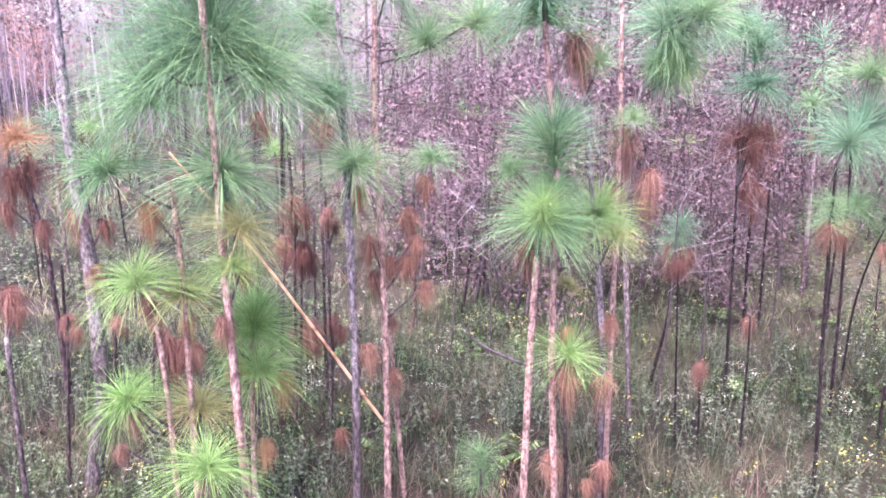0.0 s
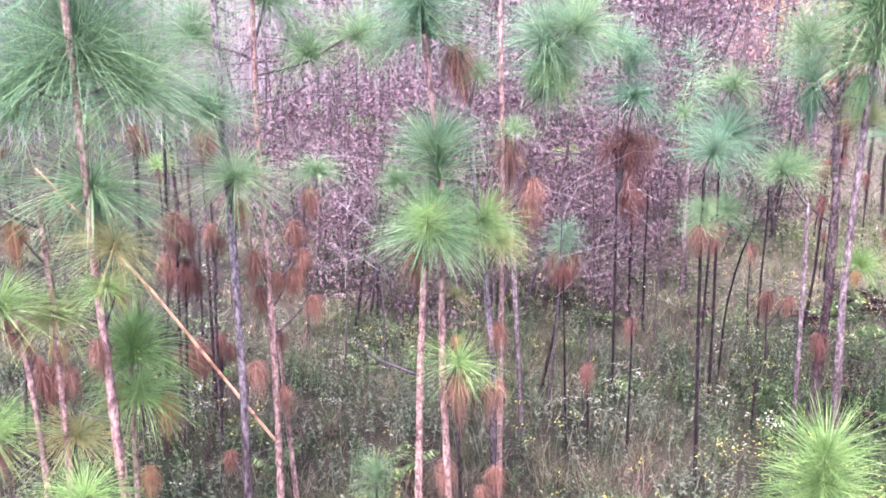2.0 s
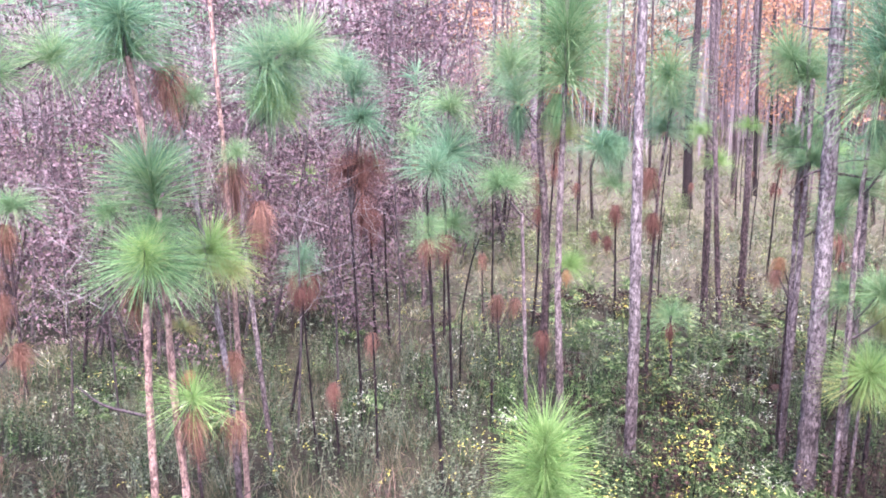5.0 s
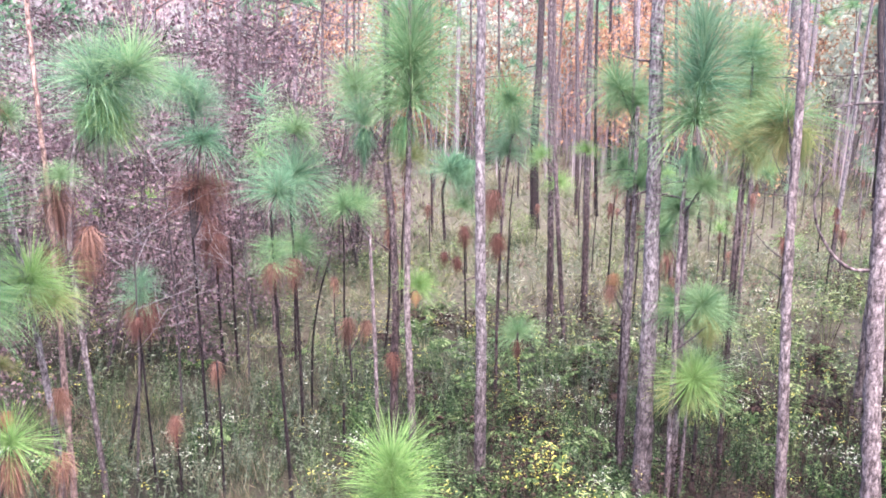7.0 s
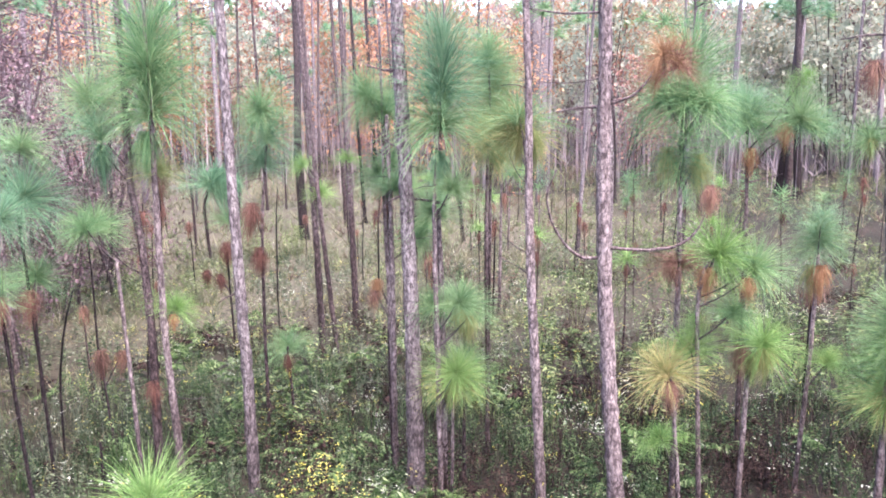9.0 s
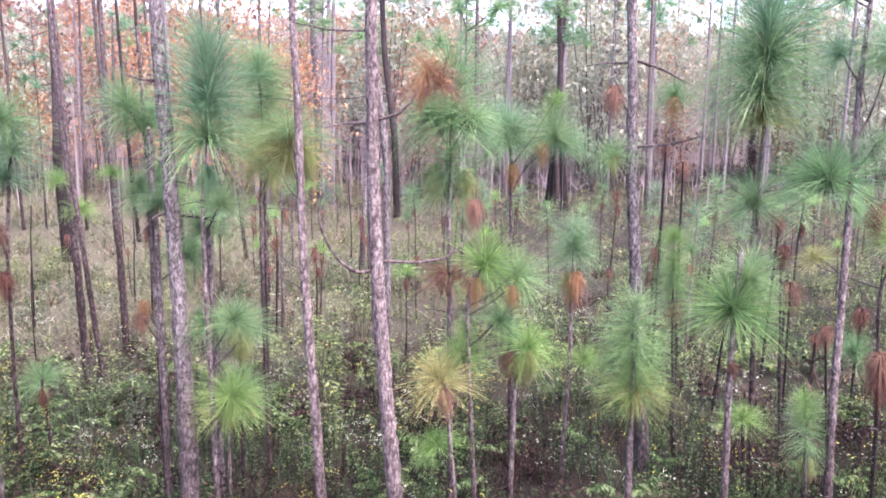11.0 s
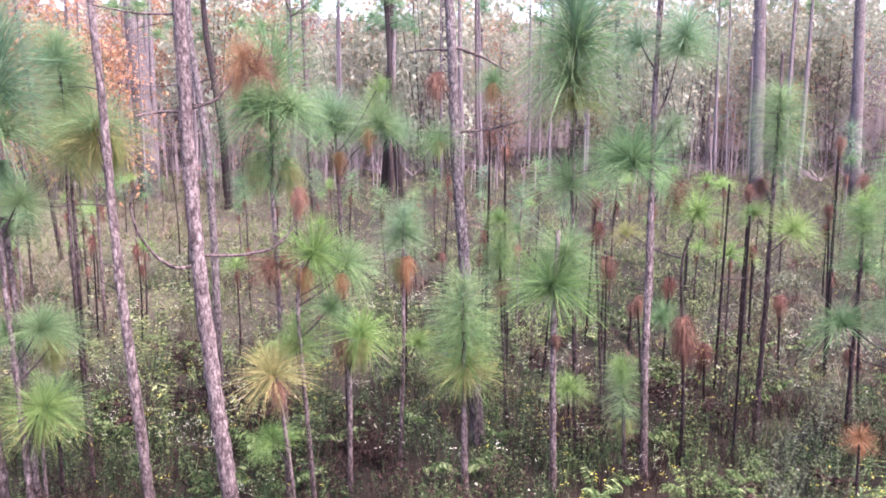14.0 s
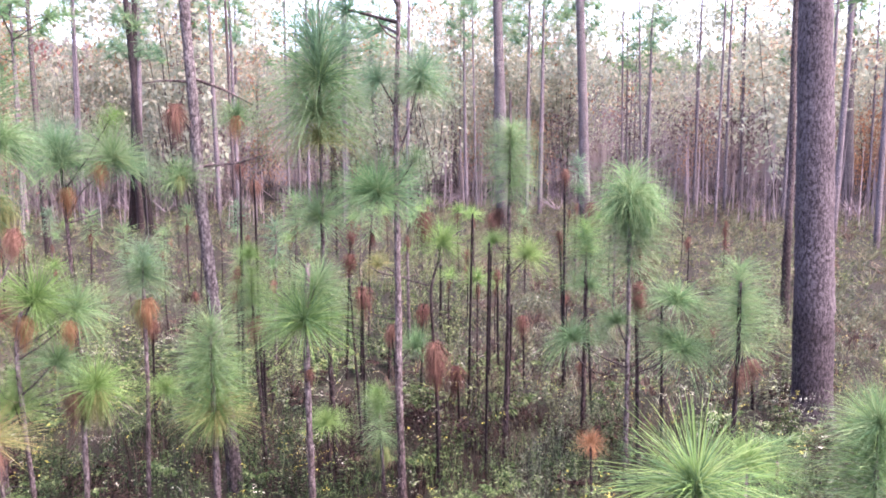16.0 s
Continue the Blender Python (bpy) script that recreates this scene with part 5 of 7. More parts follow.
pine("small pine with broad pale green tufts",
     [(6.10, 4.53, -0.05), (6.10, 4.53, 0.95), (6.09, 4.55, 2.05), (6.07, 4.57, 2.85)], (0.034, 0.023), "pale",
     [("fan", "green", 6.09, 4.65, 2.82, 0.35, 0.80),
      ("fan", "green", 5.99, 4.57, 1.96, 0.27, 0.80),
      ("fan", "green", 6.26, 4.43, 1.32, 0.37, 0.80)])

# trees at the ninth second and after
pine("pine with feathery deep green leader",
     [(5.92, 4.44, -0.05), (5.92, 4.44, 0.11), (5.91, 4.45, 1.14), (5.89, 4.47, 2.31), (5.89, 4.48, 2.93), (5.92, 4.44, 3.72)], (0.033, 0.016), "pale",
     [("vase", "deep", 5.93, 4.43, 3.94, 0.52, 1.00),
      ("weep", "green", 5.93, 4.44, 3.64, 0.52, 1.00),
      ("weep", "deep", 5.92, 4.42, 3.90, 0.36, 1.00),
      ("vase", "deep", 5.96, 4.44, 4.26, 0.46, 1.00),
      ("fan", "green", 5.95, 4.33, 3.06, 0.29, 0.80),
      ("fan", "green", 6.04, 4.31, 2.02, 0.32, 0.80),
      ("skirt", "yellow", 6.08, 4.23, 1.89, 0.38, 0.80),
      ("fan", "fresh", 5.95, 4.28, 1.38, 0.34, 0.80),
      ("skirt", "deep", 5.90, 4.42, 3.38, 0.42, 0.80)])
pine("pale pine with yellowing needle crown on its broken top",
     [(6.01, 3.39, -0.05), (6.00, 3.41, 0.39), (5.97, 3.45, 1.34), (5.94, 3.50, 2.22), (5.93, 3.53, 2.89), (5.92, 3.54, 3.80), (5.90, 3.57, 4.59), (5.86, 3.65, 8.00)], (0.051, 0.023), "pale",
     [("weep", "green", 6.20, 3.80, 3.66, 0.42, 0.80),
      ("skirt", "yellow", 6.14, 3.74, 3.55, 0.44, 0.80),
      ("skirt", "yellow", 6.20, 3.66, 3.55, 0.49, 0.80),
      ("weep", "yellow", 6.22, 3.83, 3.52, 0.40, 0.90)],
     limbs=[(0.007, (5.94, 3.51, 2.37), (5.90, 3.62, 2.46), (5.84, 3.77, 2.52)),
            (0.007, (5.93, 3.52, 3.05), (5.84, 3.73, 3.07), (5.76, 3.89, 3.05)),
            (0.005, (5.94, 3.51, 1.63), (5.91, 3.56, 1.63), (5.90, 3.57, 1.69))], crown=0)
pine("tall pine with peeling pinkish bark and bare limbs",
     [(6.12, 2.72, -0.05), (6.11, 2.76, 0.55), (6.07, 2.83, 1.44), (6.04, 2.90, 2.47), (6.02, 2.93, 3.50), (6.02, 2.94, 4.55), (5.97, 3.05, 8.50)], (0.074, 0.042), "pale",
     [("skirt", "rust", 6.43, 2.22, 3.15, 0.33, 0.88),
      ("skirt", "rust", 6.48, 2.22, 3.13, 0.30, 0.80),
      ("weep", "orange", 6.28, 2.57, 4.15, 0.20, 1.40),
      ("weep", "rust", 6.31, 2.48, 4.08, 0.20, 1.50),
      ("skirt", "orange", 6.29, 2.62, 4.12, 0.34, 0.90)],
     limbs=[(0.017, (6.03, 2.93, 2.58), (5.93, 3.04, 2.57), (5.83, 3.14, 2.68), (5.74, 3.22, 2.87), (5.68, 3.24, 3.09), (5.69, 3.15, 3.29)),
            (0.017, (6.06, 2.86, 2.66), (6.20, 2.64, 2.64), (6.32, 2.43, 2.67), (6.41, 2.31, 2.77), (6.47, 2.26, 2.93)),
            (0.015, (6.02, 2.93, 3.77), (6.14, 2.75, 3.83), (6.22, 2.66, 3.96), (6.28, 2.60, 4.17)),
            (0.015, (6.01, 2.96, 3.76), (5.97, 3.14, 3.75), (5.94, 3.30, 3.72)),
            (0.012, (6.02, 2.95, 4.46), (5.88, 3.21, 4.45), (5.73, 3.47, 4.50)),
            (0.010, (6.04, 2.90, 3.82), (6.08, 2.82, 3.79))], crown=1)
pine("sapling with yellow-green crown and burnt foot",
     [(7.18, 4.74, -0.05), (7.17, 4.74, 0.50), (7.16, 4.76, 1.95), (7.16, 4.76, 2.97), (7.18, 4.73, 3.72)], (0.025, 0.017), "burnt",
     [("brush", "yellow", 7.21, 4.75, 3.63, 0.37, 0.77),
      ("fan", "green", 7.16, 4.76, 4.23, 0.38, 1.00),
      ("brush", "green", 7.17, 4.74, 4.17, 0.35, 0.85),
      ("skirt", "yellow", 7.11, 4.74, 3.72, 0.61, 0.80)])
pine("thin burnt young pine with green top",
     [(6.45, 5.48, -0.05), (6.45, 5.49, 0.30), (6.44, 5.50, 1.37), (6.44, 5.50, 2.46), (6.43, 5.51, 3.67)], (0.025, 0.017), "burnt",
     [("skirt", "brown", 6.38, 5.46, 2.82, 0.30, 0.80),
      ("fan", "green", 6.42, 5.50, 3.78, 0.29, 0.80),
      ("skirt", "orange", 6.35, 5.57, 2.02, 0.34, 0.80),
      ("fan", "green", 6.44, 5.45, 3.22, 0.32, 0.80),
      ("fan", "green", 6.61, 5.23, 2.46, 0.29, 1.00)])

# the open saplings of the last third
pine("sapling with shaggy green crown and dead lower needles",
     [(6.94, 2.57, -0.05), (6.94, 2.58, 0.35), (6.93, 2.60, 1.35), (6.92, 2.61, 2.40), (6.91, 2.64, 3.40), (6.93, 2.60, 4.23)], (0.033, 0.016), "pale",
     [("vase", "green", 6.95, 2.60, 4.02, 0.44, 1.15),
      ("weep", "green", 6.91, 2.62, 3.77, 0.46, 1.00),
      ("weep", "green", 6.92, 2.44, 3.80, 0.39, 0.90),
      ("brush", "green", 6.85, 2.59, 3.41, 0.33, 0.68),
      ("skirt", "yellow", 6.91, 2.75, 3.40, 0.53, 0.80),
      ("skirt", "yellow", 7.01, 2.52, 3.35, 0.53, 0.80),
      ("weep", "rust", 6.93, 2.62, 2.42, 0.31, 0.80),
      ("skirt", "rust", 6.83, 2.66, 2.46, 0.32, 0.80),
      ("weep", "green", 6.85, 2.78, 3.84, 0.34, 0.90)])
pine("pine sapling with yellow tufts and orange dead needles",
     [(6.83, 2.29, -0.05), (6.82, 2.31, 0.51), (6.80, 2.36, 1.41), (6.79, 2.40, 2.28), (6.81, 2.34, 2.48)], (0.024, 0.016), "pale",
     [("fan", "fresh", 6.86, 2.26, 2.56, 0.38, 0.90),
      ("skirt", "orange", 6.82, 2.33, 2.43, 0.42, 0.80),
      ("fan", "green", 6.94, 1.99, 2.46, 0.33, 0.90),
      ("skirt", "orange", 6.84, 2.01, 2.38, 0.33, 0.80),
      ("fan", "fresh", 6.84, 2.45, 1.71, 0.29, 0.90),
      ("fan", "green", 6.81, 2.10, 2.08, 0.25, 0.80),
      ("brush", "fresh", 6.81, 2.41, 1.92, 0.16, 0.68)])
pine("low pine sapling with radiating yellow-green needles",
     [(6.50, 2.32, -0.05), (6.47, 2.41, 1.01), (6.45, 2.46, 1.57)], (0.020, 0.014), "pale",
     [("fan", "yellow", 6.47, 2.51, 1.59, 0.36, 0.90),
      ("skirt", "rust", 6.42, 2.45, 1.53, 0.41, 0.80),
      ("fan", "fresh", 6.49, 2.55, 1.00, 0.26, 0.70)])
pine("pine sapling with half-yellow mop of needles",
     [(7.30, 2.11, -0.05), (7.30, 2.10, 0.26), (7.31, 2.09, 0.94), (7.31, 2.09, 1.55)], (0.028, 0.019), "pale",
     [("fan", "fresh", 7.32, 1.98, 1.73, 0.37, 0.80),
      ("skirt", "yellow", 7.27, 1.94, 1.69, 0.42, 0.80),
      ("skirt", "rust", 7.25, 2.13, 1.68, 0.45, 0.80),
      ("skirt", "yellow", 7.28, 2.05, 1.62, 0.39, 0.80)])
pine("young pine with branching green tufts",
     [(8.65, 2.50, -0.05), (8.64, 2.52, 1.52), (8.64, 2.54, 2.48), (8.63, 2.57, 3.34)], (0.027, 0.018), "burnt",
     [("fan", "green", 8.64, 2.58, 3.62, 0.40, 1.00),
      ("fan", "deep", 8.66, 2.62, 3.77, 0.35, 1.00),
      ("fan", "green", 8.70, 2.11, 3.66, 0.40, 0.90),
      ("skirt", "orange", 8.66, 2.23, 3.60, 0.39, 0.80),
      ("skirt", "orange", 8.56, 2.52, 3.35, 0.38, 0.80),
      ("brush", "fresh", 8.72, 2.12, 4.02, 0.16, 0.77),
      ("fan", "deep", 8.85, 2.00, 3.57, 0.28, 0.90)],
     limbs=[(0.013, (8.63, 2.55, 3.04), (8.72, 2.43, 3.32), (8.83, 2.21, 3.53)),
            (0.010, (8.63, 2.54, 3.01), (8.73, 2.40, 3.05), (8.81, 2.26, 3.10))])
pine("green pine sapling with a pointed bottlebrush",
     [(8.20, 1.81, -0.05), (8.21, 1.80, 0.33), (8.21, 1.76, 1.39), (8.21, 1.76, 2.40)], (0.025, 0.017), "pale",
     [("brush", "deep", 8.22, 1.76, 2.64, 0.26, 0.77),
      ("fan", "green", 8.27, 1.77, 2.54, 0.29, 0.90),
      ("skirt", "orange", 8.16, 1.72, 2.30, 0.48, 0.80),
      ("skirt", "yellow", 8.23, 1.81, 2.28, 0.43, 0.80),
      ("fan", "fresh", 8.31, 1.62, 1.37, 0.24, 0.80)])
pine("tall pine with grey bark and long thin limbs",
     [(8.94, 1.04, -0.05), (8.92, 1.17, 1.50), (8.92, 1.22, 2.14), (8.90, 1.31, 3.19), (8.90, 1.35, 4.27), (8.89, 1.40, 5.14), (8.87, 1.55, 9.00)], (0.073, 0.046), "grey",
     [("skirt", "rust", 8.91, 1.53, 4.18, 0.55, 0.80),
      ("fan", "green", 9.01, 0.93, 4.10, 0.26, 0.80),
      ("skirt", "orange", 8.96, 0.93, 4.07, 0.39, 0.80),
      ("fan", "green", 8.85, 1.50, 3.46, 0.34, 0.80),
      ("skirt", "yellow", 8.81, 1.49, 3.46, 0.32, 0.80)],
     limbs=[(0.020, (8.90, 1.34, 3.57), (8.90, 1.57, 3.54), (8.91, 1.68, 3.64), (8.95, 1.67, 3.80)),
            (0.020, (8.91, 1.29, 3.56), (9.03, 0.94, 3.59), (9.13, 0.60, 3.69)),
            (0.016, (8.90, 1.36, 4.42), (8.90, 1.63, 4.43), (8.91, 1.84, 4.40)),
            (0.020, (8.90, 1.33, 4.45), (9.02, 1.04, 4.35), (9.12, 0.77, 4.20))], crown=0)
pine("pine sapling with tall shaggy green bottlebrush",
     [(7.43, 1.00, -0.05), (7.43, 1.01, 0.35), (7.43, 1.02, 0.97), (7.43, 1.03, 2.10)], (0.044, 0.019), "pale",
     [("brush", "green", 7.40, 1.02, 2.05, 0.32, 0.77),
      ("brush", "fresh", 7.44, 1.01, 1.62, 0.34, 0.77),
      ("brush", "green", 7.48, 1.02, 1.82, 0.35, 0.77),
      ("fan", "yellow", 7.47, 1.01, 1.40, 0.35, 0.80),
      ("skirt", "yellow", 7.43, 1.01, 1.41, 0.45, 0.80)])
pine("slim light green bottlebrush sapling",
     [(9.47, 0.76, -0.05), (9.46, 0.83, 1.13), (9.46, 0.87, 1.93)], (0.025, 0.017), "burnt",
     [("brush", "fresh", 9.42, 0.88, 2.24, 0.21, 0.94),
      ("fan", "fresh", 9.44, 0.89, 2.56, 0.19, 1.00),
      ("skirt", "rust", 9.47, 0.84, 1.83, 0.49, 0.80),
      ("brush", "green", 9.47, 0.88, 2.06, 0.26, 0.68)])
pine("young pine topped by radiating yellow-green needles",
     [(7.70, 0.18, -0.05), (7.70, 0.18, 0.34), (7.70, 0.20, 1.13), (7.70, 0.21, 2.00), (7.70, 0.18, 2.68)], (0.040, 0.022), "pale",
     [("fan", "fresh", 7.72, 0.22, 2.16, 0.47, 0.90),
      ("fan", "green", 7.68, 0.23, 2.19, 0.42, 0.80),
      ("fan", "green", 7.75, 0.11, 2.48, 0.37, 0.90),
      ("skirt", "rust", 7.67, 0.19, 1.69, 0.23, 0.80)])
pine("tall sapling with broad hanging green crown",
     [(8.80, -0.06, -0.05), (8.80, 0.02, 1.88), (8.80, 0.06, 2.71), (8.80, 0.06, 3.65), (8.80, 0.06, 4.43), (8.80, 0.06, 5.40)], (0.029, 0.014), "burnt",
     [("vase", "deep", 8.80, 0.06, 4.62, 0.62, 1.20),
      ("weep", "green", 8.80, 0.06, 4.46, 0.66, 1.00),
      ("weep", "green", 8.78, 0.10, 4.12, 0.64, 1.00),
      ("weep", "yellow", 8.77, 0.08, 3.86, 0.42, 0.90),
      ("fan", "green", 8.80, 0.09, 3.04, 0.42, 0.90)],
     limbs=[(0.010, (8.80, 0.06, 3.13), (8.85, -0.19, 3.18), (8.89, -0.41, 3.20))])
pine("tall slender pine with crooked limbs and pale bark",
     [(8.07, -0.72, -0.05), (8.07, -0.71, 0.30), (8.07, -0.68, 1.33), (8.07, -0.68, 2.31), (8.07, -0.67, 3.15), (8.07, -0.67, 4.17), (8.07, -0.70, 4.95), (8.07, -0.69, 6.50)], (0.045, 0.016), "pale",
     [("fan", "green", 8.02, -0.49, 3.33, 0.50, 0.90),
      ("fan", "green", 8.17, -0.41, 3.35, 0.38, 0.80),
      ("brush", "green", 8.07, -0.84, 3.62, 0.21, 0.59),
      ("fan", "deep", 8.09, -0.50, 4.40, 0.25, 1.00),
      ("fan", "deep", 8.01, -0.91, 4.44, 0.37, 0.90),
      ("fan", "green", 8.06, -0.91, 4.32, 0.30, 0.80)],
     limbs=[(0.015, (8.07, -0.65, 3.59), (8.11, -0.78, 3.90), (8.15, -0.87, 4.28)),
            (0.009, (8.07, -0.65, 2.49), (8.11, -0.81, 2.47), (8.14, -0.96, 2.56)),
            (0.009, (8.07, -0.65, 3.23), (8.14, -0.49, 3.19), (8.19, -0.39, 3.27)),
            (0.012, (8.07, -0.71, 4.76), (8.08, -0.59, 4.81), (8.09, -0.49, 4.96)),
            (0.009, (8.07, -0.66, 2.50), (8.08, -0.50, 2.52), (8.09, -0.40, 2.60))], crown=1)
pine("small pine with bright spiky mop",
     [(9.31, -1.28, -0.05), (9.32, -1.20, 1.36), (9.33, -1.14, 2.23), (9.31, -1.29, 2.54)], (0.021, 0.014), "burnt",
     [("fan", "fresh", 9.25, -1.28, 2.70, 0.33, 0.90),
      ("skirt", "brown", 9.35, -1.09, 3.01, 0.55, 0.80),
      ("fan", "yellow", 9.39, -0.55, 2.43, 0.22, 0.80)])
pine("bright green pine seedling among herbs",
     [(8.60, 0.00, -0.05), (8.60, 0.03, 0.52), (8.60, 0.05, 0.80)], (0.022, 0.015), "burnt",
     [("fan", "fresh", 8.66, 0.05, 0.84, 0.27, 0.80)])
pine("pine sapling with green bottlebrush",
     [(8.18, -0.54, -0.05), (8.18, -0.53, 0.23), (8.18, -0.51, 0.69), (8.19, -0.48, 1.10)], (0.024, 0.017), "pale",
     [("brush", "green", 8.13, -0.49, 1.06, 0.23, 0.94),
      ("brush", "fresh", 8.12, -0.47, 1.26, 0.17, 0.68),
      ("skirt", "yellow", 8.26, -0.53, 0.67, 0.38, 0.80)])
pine("fire-killed pine sapling with hanging rust-brown needles",
     [(8.72, -1.17, -0.05), (8.72, -1.15, 0.92), (8.73, -1.13, 1.52)], (0.020, 0.013), "black",
     [("skirt", "rust", 8.75, -1.13, 1.63, 0.72, 0.80),
      ("skirt", "brown", 8.72, -1.14, 1.46, 0.53, 0.80)])
pine("fire-killed pine sapling with hanging rust-brown needles",
     [(9.56, -0.86, -0.05), (9.57, -0.78, 0.85), (9.57, -0.73, 1.51)], (0.018, 0.012), "black",
     [("skirt", "rust", 9.60, -0.73, 1.66, 0.43, 0.80),
      ("fan", "green", 9.62, -1.00, 1.42, 0.25, 1.00)])
pine("dead pine sapling bent over with rust needles",
     [(9.49, -0.37, -0.05), (9.50, -0.26, 1.75), (9.50, -0.22, 2.39)], (0.018, 0.012), "burnt",
     [("skirt", "brown", 9.46, -0.25, 2.53, 0.41, 0.80)])
pine("grey pine behind the peeling one",
     [(9.50, 4.47, -0.05), (9.50, 4.46, 0.39), (9.51, 4.45, 1.96), (9.51, 4.46, 3.26), (9.44, 4.59, 4.63), (9.43, 4.63, 5.30), (9.39, 4.70, 9.00)], (0.058, 0.028), "grey",
     limbs=[(0.011, (9.51, 4.44, 4.16), (9.28, 4.91, 4.08), (9.09, 5.26, 4.10))], crown=0)
pine("charred pine trunk streaked with orange",
     [(31.04, 14.15, -0.05), (31.03, 14.16, 0.30), (30.99, 14.25, 3.40), (30.80, 14.65, 6.86), (30.76, 14.74, 9.11), (30.71, 14.85, 12.00)], (0.176, 0.085), "black", crown=3)
pine("pale pine with yellow crown",
     [(7.34, 4.85, -0.05), (7.34, 4.85, 0.97), (7.35, 4.84, 2.17), (7.35, 4.84, 3.09)], (0.026, 0.018), "burnt",
     [("brush", "yellow", 7.38, 4.83, 3.57, 0.32, 0.77),
      ("fan", "green", 7.43, 4.84, 3.99, 0.35, 1.00),
      ("skirt", "yellow", 7.40, 4.78, 3.38, 0.51, 0.80)])
pine("young pine with sagging yellow needles",
     [(6.54, 4.61, -0.05), (6.54, 4.60, 1.15), (6.54, 4.60, 1.69)], (0.021, 0.014), "burnt",
     [("fan", "green", 6.60, 4.65, 1.82, 0.35, 0.80),
      ("skirt", "yellow", 6.54, 4.57, 1.80, 0.47, 0.80),
      ("skirt", "yellow", 6.49, 4.60, 1.81, 0.41, 0.80)])
pine("young pine with green mop",
     [(5.98, 4.36, -0.05), (5.99, 4.35, 0.70), (5.99, 4.35, 1.11)], (0.019, 0.013), "pale",
     [("fan", "yellow", 6.04, 4.39, 1.24, 0.35, 0.80),
      ("skirt", "yellow", 6.04, 4.37, 1.19, 0.34, 0.80)])
pine("thin pale pine stem with small tufts",
     [(6.12, 5.16, -0.05), (6.11, 5.16, 0.64), (6.11, 5.16, 1.60), (6.11, 5.17, 2.62), (6.09, 5.19, 3.69)], (0.030, 0.020), "pale",
     [("fan", "deep", 6.18, 5.20, 3.00, 0.26, 0.70),
      ("fan", "green", 6.13, 5.12, 3.04, 0.25, 0.70)])

# the last view
pine("small pine with pale green bottlebrush",
     [(9.57, -2.11, -0.05), (9.57, -2.13, 1.46), (9.57, -2.13, 3.31), (9.56, -2.13, 4.40)], (0.033, 0.016), "burnt",
     [("brush", "green", 9.57, -2.15, 3.67, 0.35, 0.77),
      ("brush", "green", 9.57, -2.17, 3.37, 0.35, 0.51),
      ("skirt", "rust", 9.66, -2.02, 3.03, 0.39, 0.80),
      ("fan", "fresh", 9.63, -1.97, 2.66, 0.27, 0.60),
      ("fan", "fresh", 9.46, -2.34, 2.50, 0.34, 0.80),
      ("brush", "green", 9.55, -2.13, 3.84, 0.32, 0.68)])
pine("shaggy pale green pine sapling",
     [(8.40, -3.22, -0.05), (8.41, -3.21, 0.42), (8.41, -3.20, 1.70), (8.42, -3.18, 3.11)], (0.030, 0.021), "pale",
     [("brush", "green", 8.47, -3.22, 3.23, 0.43, 0.77),
      ("weep", "green", 8.37, -3.16, 3.26, 0.45, 0.90),
      ("brush", "green", 8.40, -3.23, 2.81, 0.40, 0.68),
      ("skirt", "green", 8.45, -3.09, 3.35, 0.84, 0.80),
      ("skirt", "green", 8.40, -3.32, 3.35, 0.91, 0.80),
      ("weep", "green", 8.53, -3.10, 1.88, 0.34, 0.80),
      ("weep", "green", 8.62, -2.64, 1.68, 0.41, 0.80)],
     limbs=[(0.010, (8.59, -2.68, 1.48), (8.51, -2.82, 1.32), (8.37, -3.12, 1.29), (8.20, -3.46, 1.40))])
pine("low pine with broad pale green tufts",
     [(8.54, -3.42, -0.05), (8.55, -3.40, 0.62), (8.57, -3.35, 1.91)], (0.027, 0.019), "burnt",
     [("weep", "green", 8.45, -3.77, 2.10, 0.46, 0.80),
      ("weep", "green", 8.32, -3.79, 1.59, 0.48, 0.80),
      ("weep", "green", 8.47, -3.70, 1.67, 0.33, 0.80),
      ("skirt", "brown", 8.51, -3.34, 2.17, 0.40, 0.80)])
pine("slim green pine sapling",
     [(9.70, -3.14, -0.05), (9.70, -3.14, 1.03), (9.70, -3.14, 2.25)], (0.030, 0.021), "burnt",
     [("brush", "green", 9.71, -3.13, 2.53, 0.30, 0.77),
      ("weep", "green", 9.76, -3.19, 2.06, 0.36, 0.70),
      ("brush", "fresh", 9.76, -3.15, 2.70, 0.26, 0.68)])
pine("pale green pine sapling by the big trunk",
     [(8.13, -4.30, -0.05), (8.13, -4.31, 0.73), (8.12, -4.32, 1.48), (8.13, -4.31, 2.34)], (0.031, 0.021), "burnt",
     [("brush", "green", 8.13, -4.32, 2.28, 0.36, 0.77),
      ("brush", "green", 8.16, -4.35, 1.91, 0.39, 0.68),
      ("skirt", "rust", 8.15, -4.33, 1.41, 0.48, 0.80)])
pine("fresh pine sapling with big radiating needles",
     [(4.15, -1.98, -0.05), (4.18, -1.92, 1.66), (4.18, -1.92, 1.90)], (0.020, 0.014), "pale",
     [("open_fan", "fresh", 4.23, -1.95, 1.95, 0.49, 0.95),
      ("open_fan", "green", 4.19, -1.93, 1.95, 0.44, 0.85),
      ("brush", "fresh", 4.20, -1.91, 1.99, 0.12, 0.77)])
pine("fresh green pine sapling with dense needles",
     [(5.50, -3.28, -0.05), (5.53, -3.23, 1.20), (5.53, -3.22, 1.47)], (0.019, 0.013), "pale",
     [("brush", "green", 5.60, -3.26, 1.46, 0.27, 0.59)])
